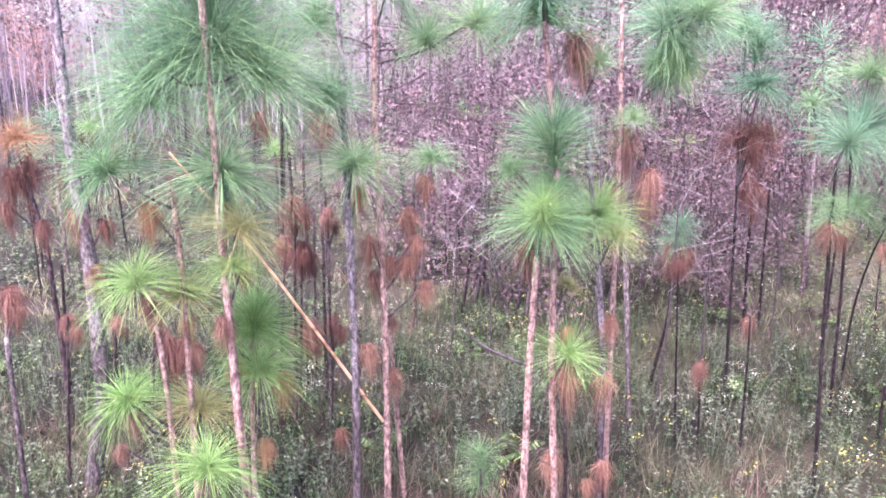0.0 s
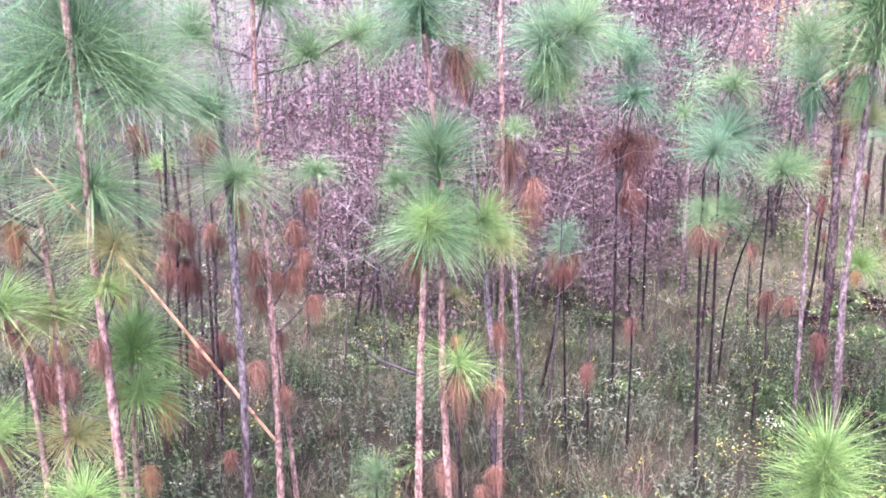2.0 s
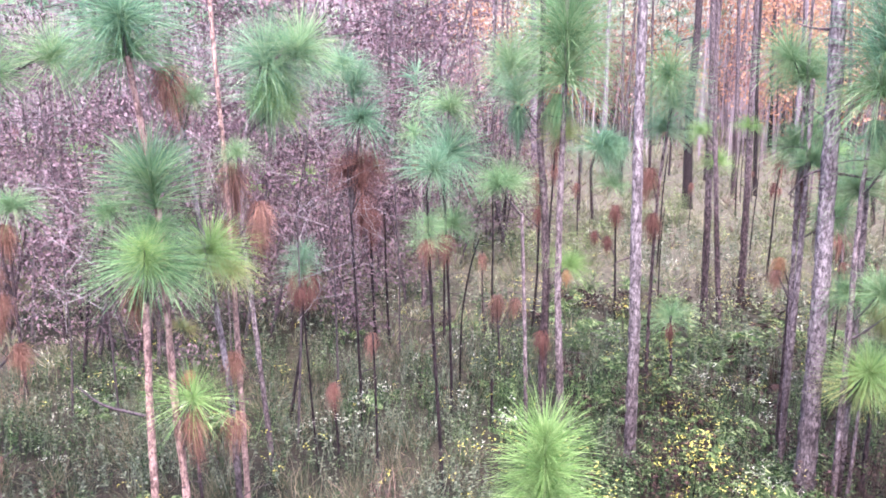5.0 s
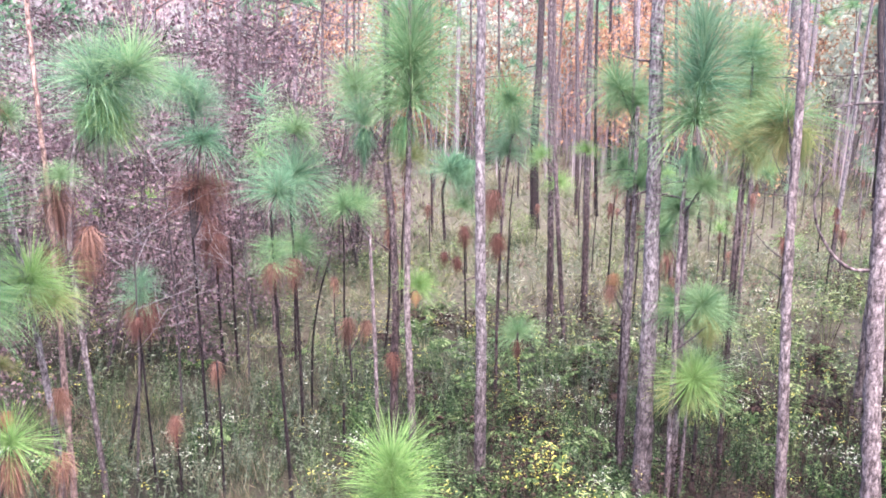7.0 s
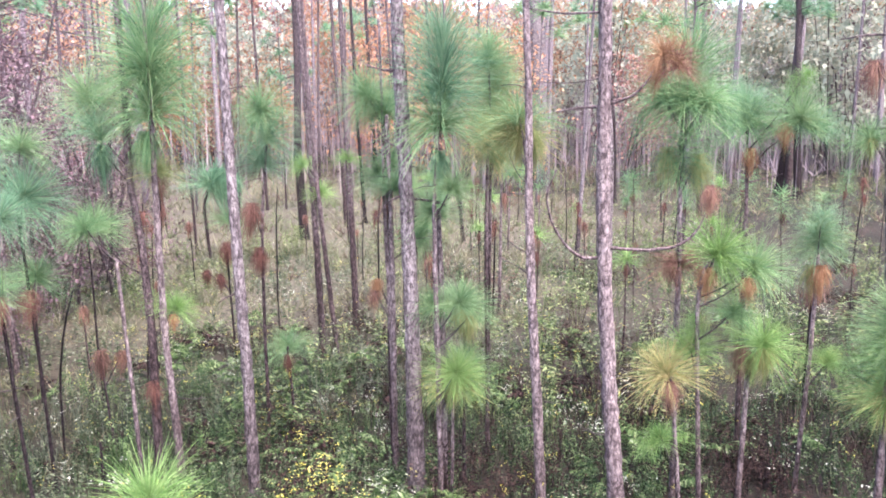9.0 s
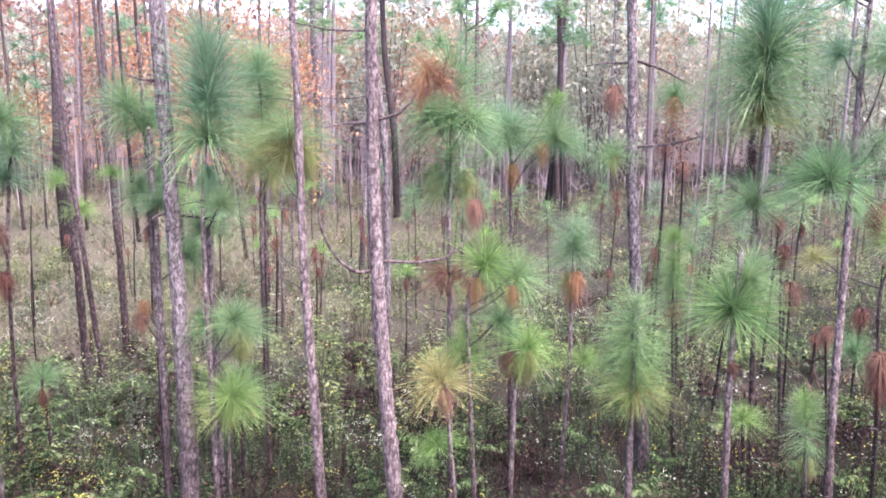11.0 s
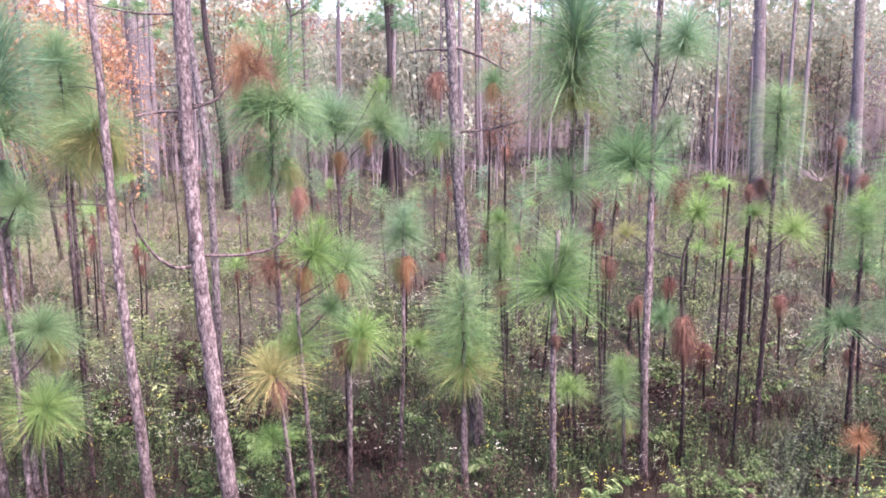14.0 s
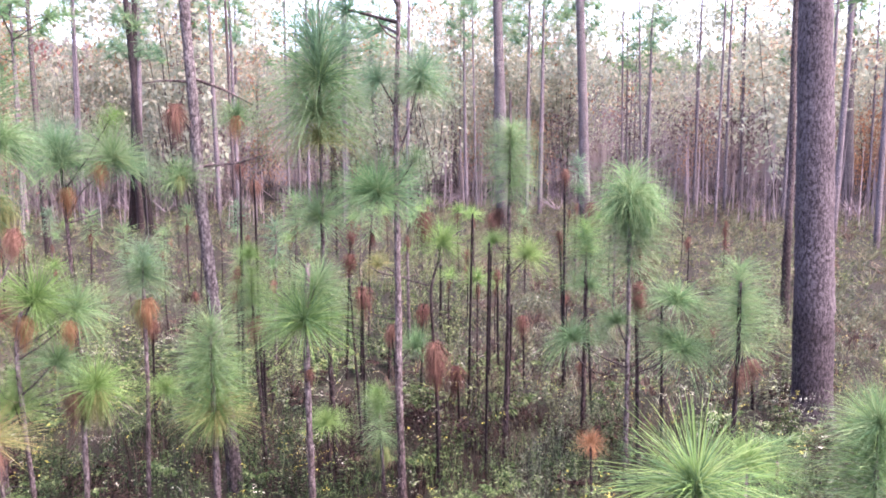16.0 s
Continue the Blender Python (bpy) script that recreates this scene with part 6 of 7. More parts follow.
pine("fresh pine sapling with upright leader",
     [(4.80, -3.60, -0.05), (4.86, -3.51, 1.42), (4.88, -3.49, 1.79)], (0.022, 0.015), "pale",
     [("brush", "fresh", 4.93, -3.53, 1.81, 0.30, 0.85),
      ("fan", "green", 4.85, -3.48, 1.99, 0.33, 0.90),
      ("brush", "green", 4.85, -3.48, 1.66, 0.34, 0.77)])
pine("big old pine with dark rough bark",
     [(10.00, -6.49, -0.05), (10.01, -6.48, 0.30), (10.04, -6.43, 1.98), (10.09, -6.36, 3.85), (10.14, -6.28, 5.67), (10.25, -6.11, 13.00)], (0.291, 0.187), "old", crown=4)
pine("dark pine trunk beside the big one",
     [(15.62, -9.51, -0.05), (15.63, -9.51, 0.30), (15.64, -9.49, 1.82), (15.63, -9.50, 3.59), (15.67, -9.43, 5.66), (15.69, -9.40, 10.00)], (0.101, 0.049), "burnt", crown=2)
pine("thick far pine with grey bark",
     [(37.61, -8.20, -0.05), (37.61, -8.19, 0.30), (37.65, -8.04, 5.60), (37.69, -7.83, 10.85), (37.70, -7.77, 14.00)], (0.341, 0.164), "grey", crown=3)
pine("thick far pine with grey bark",
     [(37.07, -12.20, -0.05), (37.08, -12.18, 0.30), (37.15, -11.97, 5.60), (37.23, -11.71, 10.87), (37.26, -11.62, 14.00)], (0.303, 0.146), "grey", crown=4)
pine("thick far pine with grey bark",
     [(49.00, -34.52, -0.05), (49.01, -34.51, 0.30), (49.26, -34.14, 9.30), (49.28, -34.11, 14.00)], (0.470, 0.240), "grey", crown=2)
pine("slim far pine with scorched foot",
     [(71.70, -11.11, -0.05), (71.70, -11.10, 0.30), (71.74, -10.82, 13.90), (71.74, -10.80, 17.00)], (0.340, 0.170), "grey", crown=3)
pine("slim far pine with scorched foot",
     [(65.36, -4.18, -0.05), (65.36, -4.18, 0.30), (65.41, -3.30, 8.80), (65.42, -3.10, 15.00)], (0.310, 0.150), "grey", crown=4)
pine("slim far pine with scorched foot",
     [(64.60, -0.10, -0.05), (64.60, -0.10, 0.30), (64.60, -0.08, 4.63), (64.60, -0.06, 12.00)], (0.358, 0.172), "burnt", crown=2)
pine("far pine with charred foot",
     [(38.45, 9.30, -0.05), (38.46, 9.28, 0.30), (38.50, 9.09, 2.93), (38.58, 8.75, 11.00)], (0.234, 0.112), "black", crown=3)
pine("thick far pine with grey bark",
     [(57.81, 9.48, -0.05), (57.82, 9.47, 0.30), (57.84, 9.30, 8.00), (57.85, 9.27, 14.20)], (0.450, 0.230), "grey", crown=4)
pine("thick far pine with grey bark",
     [(33.22, 18.90, -0.05), (33.22, 18.91, 0.30), (33.13, 19.07, 6.38), (33.05, 19.19, 8.92), (33.00, 19.29, 14.00)], (0.508, 0.244), "grey", crown=2)
pine("far pine with charred trunk",
     [(37.16, 8.16, -0.05), (37.15, 8.19, 0.30), (37.11, 8.37, 2.51), (37.01, 8.81, 11.00)], (0.225, 0.108), "black", crown=3)
pine("fire-killed pine sapling with hanging rust-brown needles",
     [(10.66, 2.27, -0.05), (10.66, 2.26, 0.70), (10.67, 2.25, 1.56)], (0.020, 0.014), "black",
     [("skirt", "brown", 10.65, 2.25, 1.56, 0.42, 0.80)])
pine("fire-killed pine sapling with hanging rust-brown needles",
     [(12.38, -2.46, -0.05), (12.38, -2.48, 1.75), (12.37, -2.49, 2.75)], (0.023, 0.016), "black",
     [("skirt", "rust", 12.36, -2.49, 2.75, 0.45, 0.80)])
pine("fire-killed pine sapling with hanging rust-brown needles",
     [(12.05, -2.96, -0.05), (12.05, -2.96, 0.13), (12.05, -2.93, 1.19)], (0.023, 0.016), "black",
     [("skirt", "brown", 12.05, -2.92, 1.19, 0.52, 0.80)])
pine("fire-killed pine sapling with hanging rust-brown needles",
     [(12.22, -3.68, -0.05), (12.25, -3.60, 1.53), (12.26, -3.55, 2.48)], (0.024, 0.016), "black",
     [("skirt", "brown", 12.19, -3.53, 2.49, 0.39, 0.80)])
pine("fire-killed pine sapling with hanging rust-brown needles",
     [(9.99, -3.29, -0.05), (9.99, -3.28, 0.21), (10.01, -3.22, 1.01)], (0.019, 0.013), "black",
     [("skirt", "brown", 10.06, -3.23, 1.00, 0.33, 0.80)])
pine("fire-killed pine sapling with hanging rust-brown needles",
     [(10.40, 0.87, -0.05), (10.40, 0.90, 2.57), (10.40, 0.91, 3.36)], (0.019, 0.013), "black",
     [("skirt", "rust", 10.46, 0.91, 3.35, 0.37, 0.80)])
pine("fire-killed pine sapling with hanging rust-brown needles",
     [(12.56, 1.37, -0.05), (12.56, 1.33, 2.63), (12.56, 1.32, 3.54)], (0.023, 0.016), "black",
     [("skirt", "brown", 12.64, 1.33, 3.53, 0.39, 0.80)])
pine("fire-killed pine sapling with hanging rust-brown needles",
     [(11.02, -0.45, -0.05), (11.02, -0.44, 0.75), (11.02, -0.42, 1.87)], (0.020, 0.014), "black",
     [("skirt", "rust", 11.06, -0.42, 1.86, 0.69, 0.80)])
pine("fire-killed pine sapling with hanging rust-brown needles",
     [(12.09, -1.34, -0.05), (12.09, -1.35, 0.31), (12.09, -1.39, 1.40)], (0.022, 0.015), "black",
     [("skirt", "brown", 12.14, -1.40, 1.39, 0.57, 0.80)])
pine("fire-killed pine sapling with hanging rust-brown needles",
     [(10.92, -1.76, -0.05), (10.93, -1.72, 0.74)], (0.020, 0.014), "black",
     [("skirt", "brown", 10.90, -1.71, 0.75, 0.64, 0.80)])
pine("fire-killed pine sapling with hanging rust-brown needles",
     [(11.97, -3.57, -0.05), (11.97, -3.54, 2.54), (11.98, -3.53, 3.45)], (0.023, 0.016), "black",
     [("skirt", "rust", 11.92, -3.52, 3.45, 0.38, 0.80)])
pine("fire-killed pine sapling with hanging rust-brown needles",
     [(13.04, -0.22, -0.05), (13.04, -0.28, 1.47), (13.04, -0.32, 2.44)], (0.024, 0.017), "black",
     [("skirt", "brown", 13.01, -0.32, 2.45, 0.40, 0.80)])
pine("fire-killed pine sapling with hanging rust-brown needles",
     [(10.74, -6.05, -0.05), (10.76, -6.01, 0.71)], (0.023, 0.016), "black",
     [("skirt", "rust", 10.70, -5.97, 0.73, 0.58, 0.80)])
pine("fire-killed pine sapling with hanging rust-brown needles",
     [(10.63, -4.23, -0.05), (10.63, -4.22, 0.99), (10.64, -4.21, 1.93)], (0.021, 0.015), "black",
     [("skirt", "brown", 10.59, -4.19, 1.93, 0.47, 0.80)])
pine("fire-killed pine sapling with hanging rust-brown needles",
     [(12.88, -2.73, -0.05), (12.88, -2.71, 0.77), (12.89, -2.70, 1.78)], (0.024, 0.017), "black",
     [("skirt", "brown", 12.83, -2.68, 1.79, 0.41, 0.80)])
pine("fire-killed pine sapling with hanging rust-brown needles",
     [(12.92, -0.90, -0.05), (12.92, -0.93, 0.79)], (0.024, 0.016), "black",
     [("skirt", "rust", 12.94, -0.93, 0.78, 0.41, 0.80)])
pine("thin burnt pine stem without needles",
     [(11.33, 0.40, -0.05), (11.33, 0.38, 0.30), (11.33, 0.33, 1.11)], (0.025, 0.017), "black")
pine("thin burnt pine stem without needles",
     [(14.68, 0.03, -0.05), (14.68, 0.04, 0.30), (14.68, 0.07, 1.35)], (0.033, 0.022), "black")
pine("thin burnt pine stem without needles",
     [(8.92, -1.74, -0.05), (8.92, -1.74, 0.30), (8.92, -1.76, 2.71)], (0.020, 0.014), "black")
pine("thin burnt pine stem without needles",
     [(10.94, -2.46, -0.05), (10.94, -2.46, 0.30), (10.93, -2.49, 1.60)], (0.025, 0.017), "black")
pine("thin burnt pine stem without needles",
     [(10.78, -3.62, -0.05), (10.78, -3.61, 0.30), (10.80, -3.55, 1.44)], (0.025, 0.017), "black")
pine("thin burnt pine stem without needles",
     [(16.39, -2.24, -0.05), (16.39, -2.24, 0.30), (16.39, -2.24, 1.38)], (0.037, 0.025), "black")
pine("thin burnt pine stem without needles",
     [(11.28, -1.95, -0.05), (11.28, -1.95, 0.30), (11.27, -1.99, 2.84)], (0.025, 0.017), "black")
pine("thin burnt pine stem without needles",
     [(13.03, -0.47, -0.05), (13.03, -0.47, 0.30), (13.03, -0.49, 1.61)], (0.029, 0.020), "black")
pine("thin burnt pine stem without needles",
     [(10.90, 0.90, -0.05), (10.90, 0.89, 0.30), (10.90, 0.89, 1.08)], (0.024, 0.017), "black")
pine("thin burnt pine stem without needles",
     [(9.54, -4.13, -0.05), (9.54, -4.12, 0.30), (9.56, -4.08, 1.82)], (0.023, 0.016), "black")
pine("dead pine seedling with bright rust needles",
     [(7.77, -2.62, -0.05), (7.78, -2.60, 0.47), (7.78, -2.59, 0.76)], (0.018, 0.012), "burnt",
     [("fan", "orange", 7.72, -2.57, 0.83, 0.17, 0.90),
      ("skirt", "orange", 7.84, -2.61, 0.74, 0.25, 0.80)])
pine("fresh pine seedling half hidden in herbs",
     [(4.93, -2.66, -0.05), (4.94, -2.64, 1.51), (4.94, -2.64, 1.70)], (0.014, 0.010), "pale",
     [("fan", "fresh", 4.99, -2.67, 1.72, 0.27, 0.80)])


# ---- undergrowth ----
GRASS = foliage("grass_mixed", [(0.05, (0.020, 0.028, 0.015)), (0.4, (0.042, 0.050, 0.026)), (0.7, (0.078, 0.074, 0.043)), (0.95, (0.135, 0.110, 0.072))], 0.8, 0.3, 0.0)
HERB = foliage("herb_leaves", [(0.05, (0.006, 0.012, 0.005)), (0.5, (0.018, 0.032, 0.013)), (0.85, (0.050, 0.074, 0.032)), (0.98, (0.130, 0.152, 0.078))], 0.75, 0.35, 0.0)
GREY = foliage("herb_leaves_grey_green", [(0.05, (0.026, 0.034, 0.020)), (0.5, (0.064, 0.074, 0.046)), (0.85, (0.092, 0.104, 0.066)), (0.98, (0.140, 0.148, 0.102))], 0.8, 0.35, 0.0)
STRAW = foliage("straw_grass", [(0.05, (0.052, 0.053, 0.029)), (0.4, (0.088, 0.086, 0.050)), (0.7, (0.122, 0.114, 0.070)), (0.95, (0.165, 0.148, 0.100))], 0.85, 0.3, 0.0)
MEADOW = foliage("meadow_grass_mixed", [(0.05, (0.040, 0.048, 0.024)), (0.4, (0.080, 0.086, 0.045)), (0.7, (0.122, 0.115, 0.068)), (0.95, (0.170, 0.146, 0.096))], 0.8, 0.3, 0.0)
BUSH = foliage("bush_leaves_light", [(0.05, (0.026, 0.040, 0.014)), (0.5, (0.066, 0.090, 0.034)), (0.95, (0.165, 0.185, 0.082))], 0.75, 0.4, 0.0)
DRY = foliage("dry_brush", [(0.05, (0.030, 0.017, 0.015)), (0.5, (0.066, 0.040, 0.033)), (0.95, (0.125, 0.086, 0.066))], 0.85, 0.15, 0.0)
# mauve twigs for far growth, raised in tone to paint haze
MAUVE = foliage("bare_brushwood_hazed", [(0.05, (0.082, 0.062, 0.065)), (0.5, (0.140, 0.111, 0.114)), (0.95, (0.198, 0.160, 0.158))], 0.95, 0.1, 0.0)
PALE = foliage("pale_herb_leaves", [(0.05, (0.020, 0.038, 0.012)), (0.5, (0.050, 0.080, 0.028)), (0.8, (0.092, 0.128, 0.050)), (0.98, (0.175, 0.210, 0.098))], 0.75, 0.4, 0.0)
# withered brown growth, deepened further so its colour holds the undergrowth's shade
DARK = foliage("withered_shade_dark", [(0.05, (0.005, 0.0032, 0.003)), (0.5, (0.012, 0.0072, 0.0065)), (0.95, (0.044, 0.027, 0.022))], 0.95, 0.1, 0.0)
YELLOW = foliage("yellow_petals", [(0.05, (0.260, 0.235, 0.035)), (0.95, (0.400, 0.360, 0.090))], 0.6, 0.3, 0.0)
WHITE = foliage("cream_petals", [(0.05, (0.230, 0.235, 0.170)), (0.95, (0.400, 0.390, 0.310))], 0.7, 0.2, 0.0)


def grass(n, tall, width, seg, lean=(0.15, 0.95)):
    a, lean = RNG.uniform(0, 6.28, n), RNG.uniform(*lean, n)
    way = np.stack([lean * np.cos(a), lean * np.sin(a), np.ones(n)], 1)
    start = np.stack([RNG.normal(0, 0.06, n), RNG.normal(0, 0.06, n), np.full(n, -0.03)], 1)
    return ribbons(start, way, RNG.uniform(0.5, 1.0, n) * tall, np.full(n, width), RNG.uniform(0.1, 0.5, n), seg)


def herb(stems, per, tall, leaf, width=0.4, foot=0.09):
    """Upright stems set with leaves all the way up."""
    vs = []
    for _ in range(stems):
        a, lean = RNG.uniform(0, 6.28), RNG.uniform(0.0, 0.45)
        way = np.array((lean * np.cos(a), lean * np.sin(a), 1.0))
        h = tall * RNG.uniform(0.6, 1.0)
        base = np.array((*RNG.normal(0, foot, 2), -0.03))
        vs.append(ribbons(base[None], way[None], np.array([h]), np.array([0.008]), np.array([0.05]), 2))
        s = RNG.uniform(0.25, 1.0, per)
        p = base + way / np.linalg.norm(way) * (h * s)[:, None]
        b = RNG.uniform(0, 6.28, per)
        lw = np.stack([np.cos(b), np.sin(b), RNG.uniform(0.0, 0.9, per)], 1)
        ln = leaf * RNG.uniform(0.6, 1.2, per) * (1.25 - 0.6 * s)
        vs.append(leaflets(p, lw, ln, ln * width * 1.15))
    return join(*vs)


def heads(n, tall, spread, size, dots):
    """Flat sprays of small blossoms at the tops of the stems."""
    c = np.stack([RNG.normal(0, spread, n), RNG.normal(0, spread, n), RNG.uniform(0.75, 1.05, n) * tall], 1)
    p = np.repeat(c, dots, 0) + RNG.normal(size=(n * dots, 3)) * (size, size, size * 0.35)
    way = RNG.normal(size=(n * dots, 3)) * (1, 1, 0.4)
    return ribbons(p, way, RNG.uniform(0.012, 0.022, n * dots), np.full(n * dots, 0.013), np.zeros(n * dots), 2, np.tile((0.0, 0.0, 1.0), (n * dots, 1)))


def mound(stems, per, tall, wide, leaf, width):
    """A rounded bushy herb: many stems, leafy towards their tops."""
    vs = []
    for _ in range(stems):
        a, r = RNG.uniform(0, 6.28), wide * math.sqrt(RNG.random())
        h = tall * (1.0 - 0.45 * (r / wide) ** 2) * RNG.uniform(0.8, 1.1)
        foot = np.array((0.3 * r * math.cos(a), 0.3 * r * math.sin(a), -0.03))
        top = np.array((r * math.cos(a), r * math.sin(a), h))
        vs.append(ribbons(foot[None], (top - foot)[None], np.array([np.linalg.norm(top - foot)]), np.array([0.007]), np.array([0.0]), 1))
        s = 1.0 - 0.55 * RNG.random(per) ** 1.4
        b = RNG.uniform(0, 6.28, per)
        lw = np.stack([np.cos(b), np.sin(b), RNG.uniform(-0.1, 0.7, per)], 1)
        ln = leaf * RNG.uniform(0.6, 1.25, per)
        vs.append(leaflets(foot + (top - foot) * s[:, None], lw, ln, ln * width))
    return join(*vs)


def sprays(n, tall, wide, size, dots):
    """Blossoms crowded on top of one mound."""
    r = wide * np.sqrt(RNG.random(n))
    a = RNG.uniform(0, 6.28, n)
    c = np.stack([r * np.cos(a), r * np.sin(a), tall * (1.05 - 0.4 * (r / wide) ** 2) * RNG.uniform(0.85, 1.1, n)], 1)
    p = np.repeat(c, dots, 0) + RNG.normal(size=(n * dots, 3)) * (size, size, size * 0.4)
    way = RNG.normal(size=(n * dots, 3)) * (1, 1, 0.4)
    k = n * dots
    return ribbons(p, way, RNG.uniform(0.011, 0.021, k), np.full(k, 0.013), np.zeros(k), 1, np.tile((0.0, 0.0, 1.0), (k, 1)))


def saplings(n, tall, width):
    """Thin upright leafless stems standing apart."""
    way = np.stack([RNG.normal(0, 0.05, n), RNG.normal(0, 0.05, n), np.ones(n)], 1)
    start = np.stack([RNG.normal(0, 1.3, n), RNG.normal(0, 1.3, n), np.full(n, -0.1)], 1)
    return ribbons(start, way, RNG.uniform(0.35, 1.0, n) ** 1.3 * tall, np.full(n, width), np.zeros(n), 2)


def fern(fronds, pairs, long):
    """Arching fronds with paired leaflets that shorten towards the tip."""
    vs = []
    for _ in range(fronds):
        a, rise_by = RNG.uniform(0, 6.28), RNG.uniform(0.5, 1.1)
        out = np.array((math.cos(a), math.sin(a), 0.0))
        side = np.array((-math.sin(a), math.cos(a), 0.0))
        s = np.linspace(0.2, 1.0, pairs)
        h = long * RNG.uniform(0.7, 1.0)
        rib = out * (h * s * 0.85)[:, None] + np.array((0, 0, 1.0)) * (h * (rise_by * s - 0.55 * s * s) + 0.1)[:, None]
        ln = np.tile(h * 0.23 * np.sin(np.pi * (0.15 + 0.8 * s)), 2)
        way = np.concatenate([side + out * 0.5 + (0, 0, -0.15)] * pairs + [-side + out * 0.5 + (0, 0, -0.15)] * pairs).reshape(-1, 3)
        vs.append(leaflets(np.concatenate([rib, rib]), way + RNG.normal(size=way.shape) * 0.12, ln, ln * 0.34))
    return join(*vs)


def carpet(name, label, forms, material, spots):
    """Many plants of one sort in one mesh: uncountable growth. spots: x, y, size."""
    vs, fs, o = [], [], 0
    for x, y, s in spots:
        v, f = forms[RNG.integers(len(forms))]
        a = RNG.uniform(0, 6.28)
        c, d = math.cos(a) * s, math.sin(a) * s
        w = np.stack([v[:, 0] * c - v[:, 1] * d + x, v[:, 0] * d + v[:, 1] * c + y, v[:, 2] * s + rise(x, y)], 1)
        vs.append(w)
        fs.append(f + o)
        o += len(v)
    tagged(new(name, mesh(name, np.concatenate(vs), np.concatenate(fs), material)), label, "undergrowth", kind="stuff")


def spots(count, az, dist, size, patch=0.0, cut=0.0):
    """Places on the ground in a sector; where patch is set they keep to patches of that width."""
    got = []
    while len(got) < count:
        d = math.sqrt(random.uniform(dist[0] ** 2, dist[1] ** 2))
        x, y = polar(random.uniform(*az), d)
        if patch and noise.noise((x / patch, y / patch, count * 0.37)) < cut:
            continue
        got.append((x, y, random.uniform(*size)))
    return got


def sorts(places, wide, shares):
    """Deals places out to sorts of plants in drifts: shares are rows of (sort, share), and each sort keeps together."""
    got = {k: [] for k, _ in shares}
    whole = sum(w for _, w in shares)
    for x, y, s in places:
        v = 0.5 + 0.62 * noise.noise((x / wide, y / wide, 3.1)) + 0.34 * noise.noise((x / wide * 3.1, y / wide * 3.1, 7.7)) + random.uniform(-0.16, 0.16)
        v = min(max(v, 0.0), 0.9999) * whole
        for k, w in shares:
            v -= w
            if v < 0:
                got[k].append((x, y, s))
                break
        else:
            got[shares[-1][0]].append((x, y, s))
    return got


random.seed(5)
NEAR, MID, FAR = (4.2, 11), (11, 22), (22, 60)
VIEW = (-36, 134)
tussock = [grass(34, 0.62, 0.0065, 2) for _ in range(5)]
coarse = [grass(17, 0.65, 0.013, 2) for _ in range(4)]
weeds = [herb(4, 15, 0.62, 0.054, 0.36, 0.13) for _ in range(7)]
weeds_off = [herb(3, 9, 0.62, 0.088, 0.42, 0.16) for _ in range(5)]
twiggy = [grass(18, 0.66, 0.0065, 2, (0.05, 0.7)) for _ in range(4)]

# a close mixed growth of narrow-leaved herbs, grasses and dead stalks, in drifts
for az, shares in (((-36, 30), (("dry", 2.0), ("grass", 2.8), ("grey", 1.7), ("herb", 2.4), ("pale", 0.9), ("dark", 1.5))),
                   ((30, 52), (("dry", 0.9), ("grass", 1.3), ("grey", 1.4), ("herb", 3.4), ("pale", 1.5), ("dark", 2.0))),
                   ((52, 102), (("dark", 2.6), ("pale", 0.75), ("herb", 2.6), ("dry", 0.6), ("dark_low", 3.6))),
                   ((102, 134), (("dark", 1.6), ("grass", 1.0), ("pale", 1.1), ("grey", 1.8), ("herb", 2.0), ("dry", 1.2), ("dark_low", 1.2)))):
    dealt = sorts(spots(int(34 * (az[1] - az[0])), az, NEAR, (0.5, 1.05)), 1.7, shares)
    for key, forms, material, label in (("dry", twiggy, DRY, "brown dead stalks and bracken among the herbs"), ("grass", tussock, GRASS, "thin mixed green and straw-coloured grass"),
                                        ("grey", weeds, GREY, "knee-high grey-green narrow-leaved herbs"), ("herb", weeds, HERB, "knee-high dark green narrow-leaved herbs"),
                                        ("pale", weeds, PALE, "knee-high fresh green narrow-leaved herbs"), ("dark", twiggy, DARK, "withered stalks between the herbs, coloured dark for shade"), ("dark_low", weeds, DARK, "purple-brown withered herbs")):
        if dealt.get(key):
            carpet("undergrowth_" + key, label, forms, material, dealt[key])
for az, shares in (((-36, 16), (("dry", 1.5), ("meadow", 2.2), ("grey", 1.8), ("herb", 2.2))),
                   ((16, 60), (("straw", 1.7), ("meadow", 2.4), ("grey", 1.9), ("herb", 2.0), ("dry", 0.9))),
                   ((60, 100), (("dark", 1.2), ("dry", 0.8), ("grey", 2.0), ("pale", 1.6), ("herb", 1.8), ("meadow", 1.2))),
                   ((100, 134), (("straw", 1.8), ("dry", 1.2), ("grey", 2.2), ("meadow", 2.0), ("dark", 0.7)))):
    dealt = sorts(spots(int(34 * (az[1] - az[0])), az, MID, (0.55, 1.15)), 2.6, shares)
    for key, forms, material, label in (("dry", coarse, DRY, "brown dead growth further off"), ("meadow", coarse, MEADOW, "thin mixed grass further off"), ("straw", coarse, STRAW, "pale straw-coloured grass further off"),
                                        ("grey", weeds_off, GREY, "grey-green herbs further off"), ("herb", weeds_off, HERB, "dark green herbs further off"), ("pale", weeds_off, PALE, "fresh green herbs further off"), ("dark", coarse, DARK, "withered grass further off, coloured dark for shade")):
        if dealt.get(key):
            carpet("undergrowth_" + key, label, forms, material, dealt[key])
tall_grass = [grass(13, 0.85, 0.026, 1) for _ in range(3)]
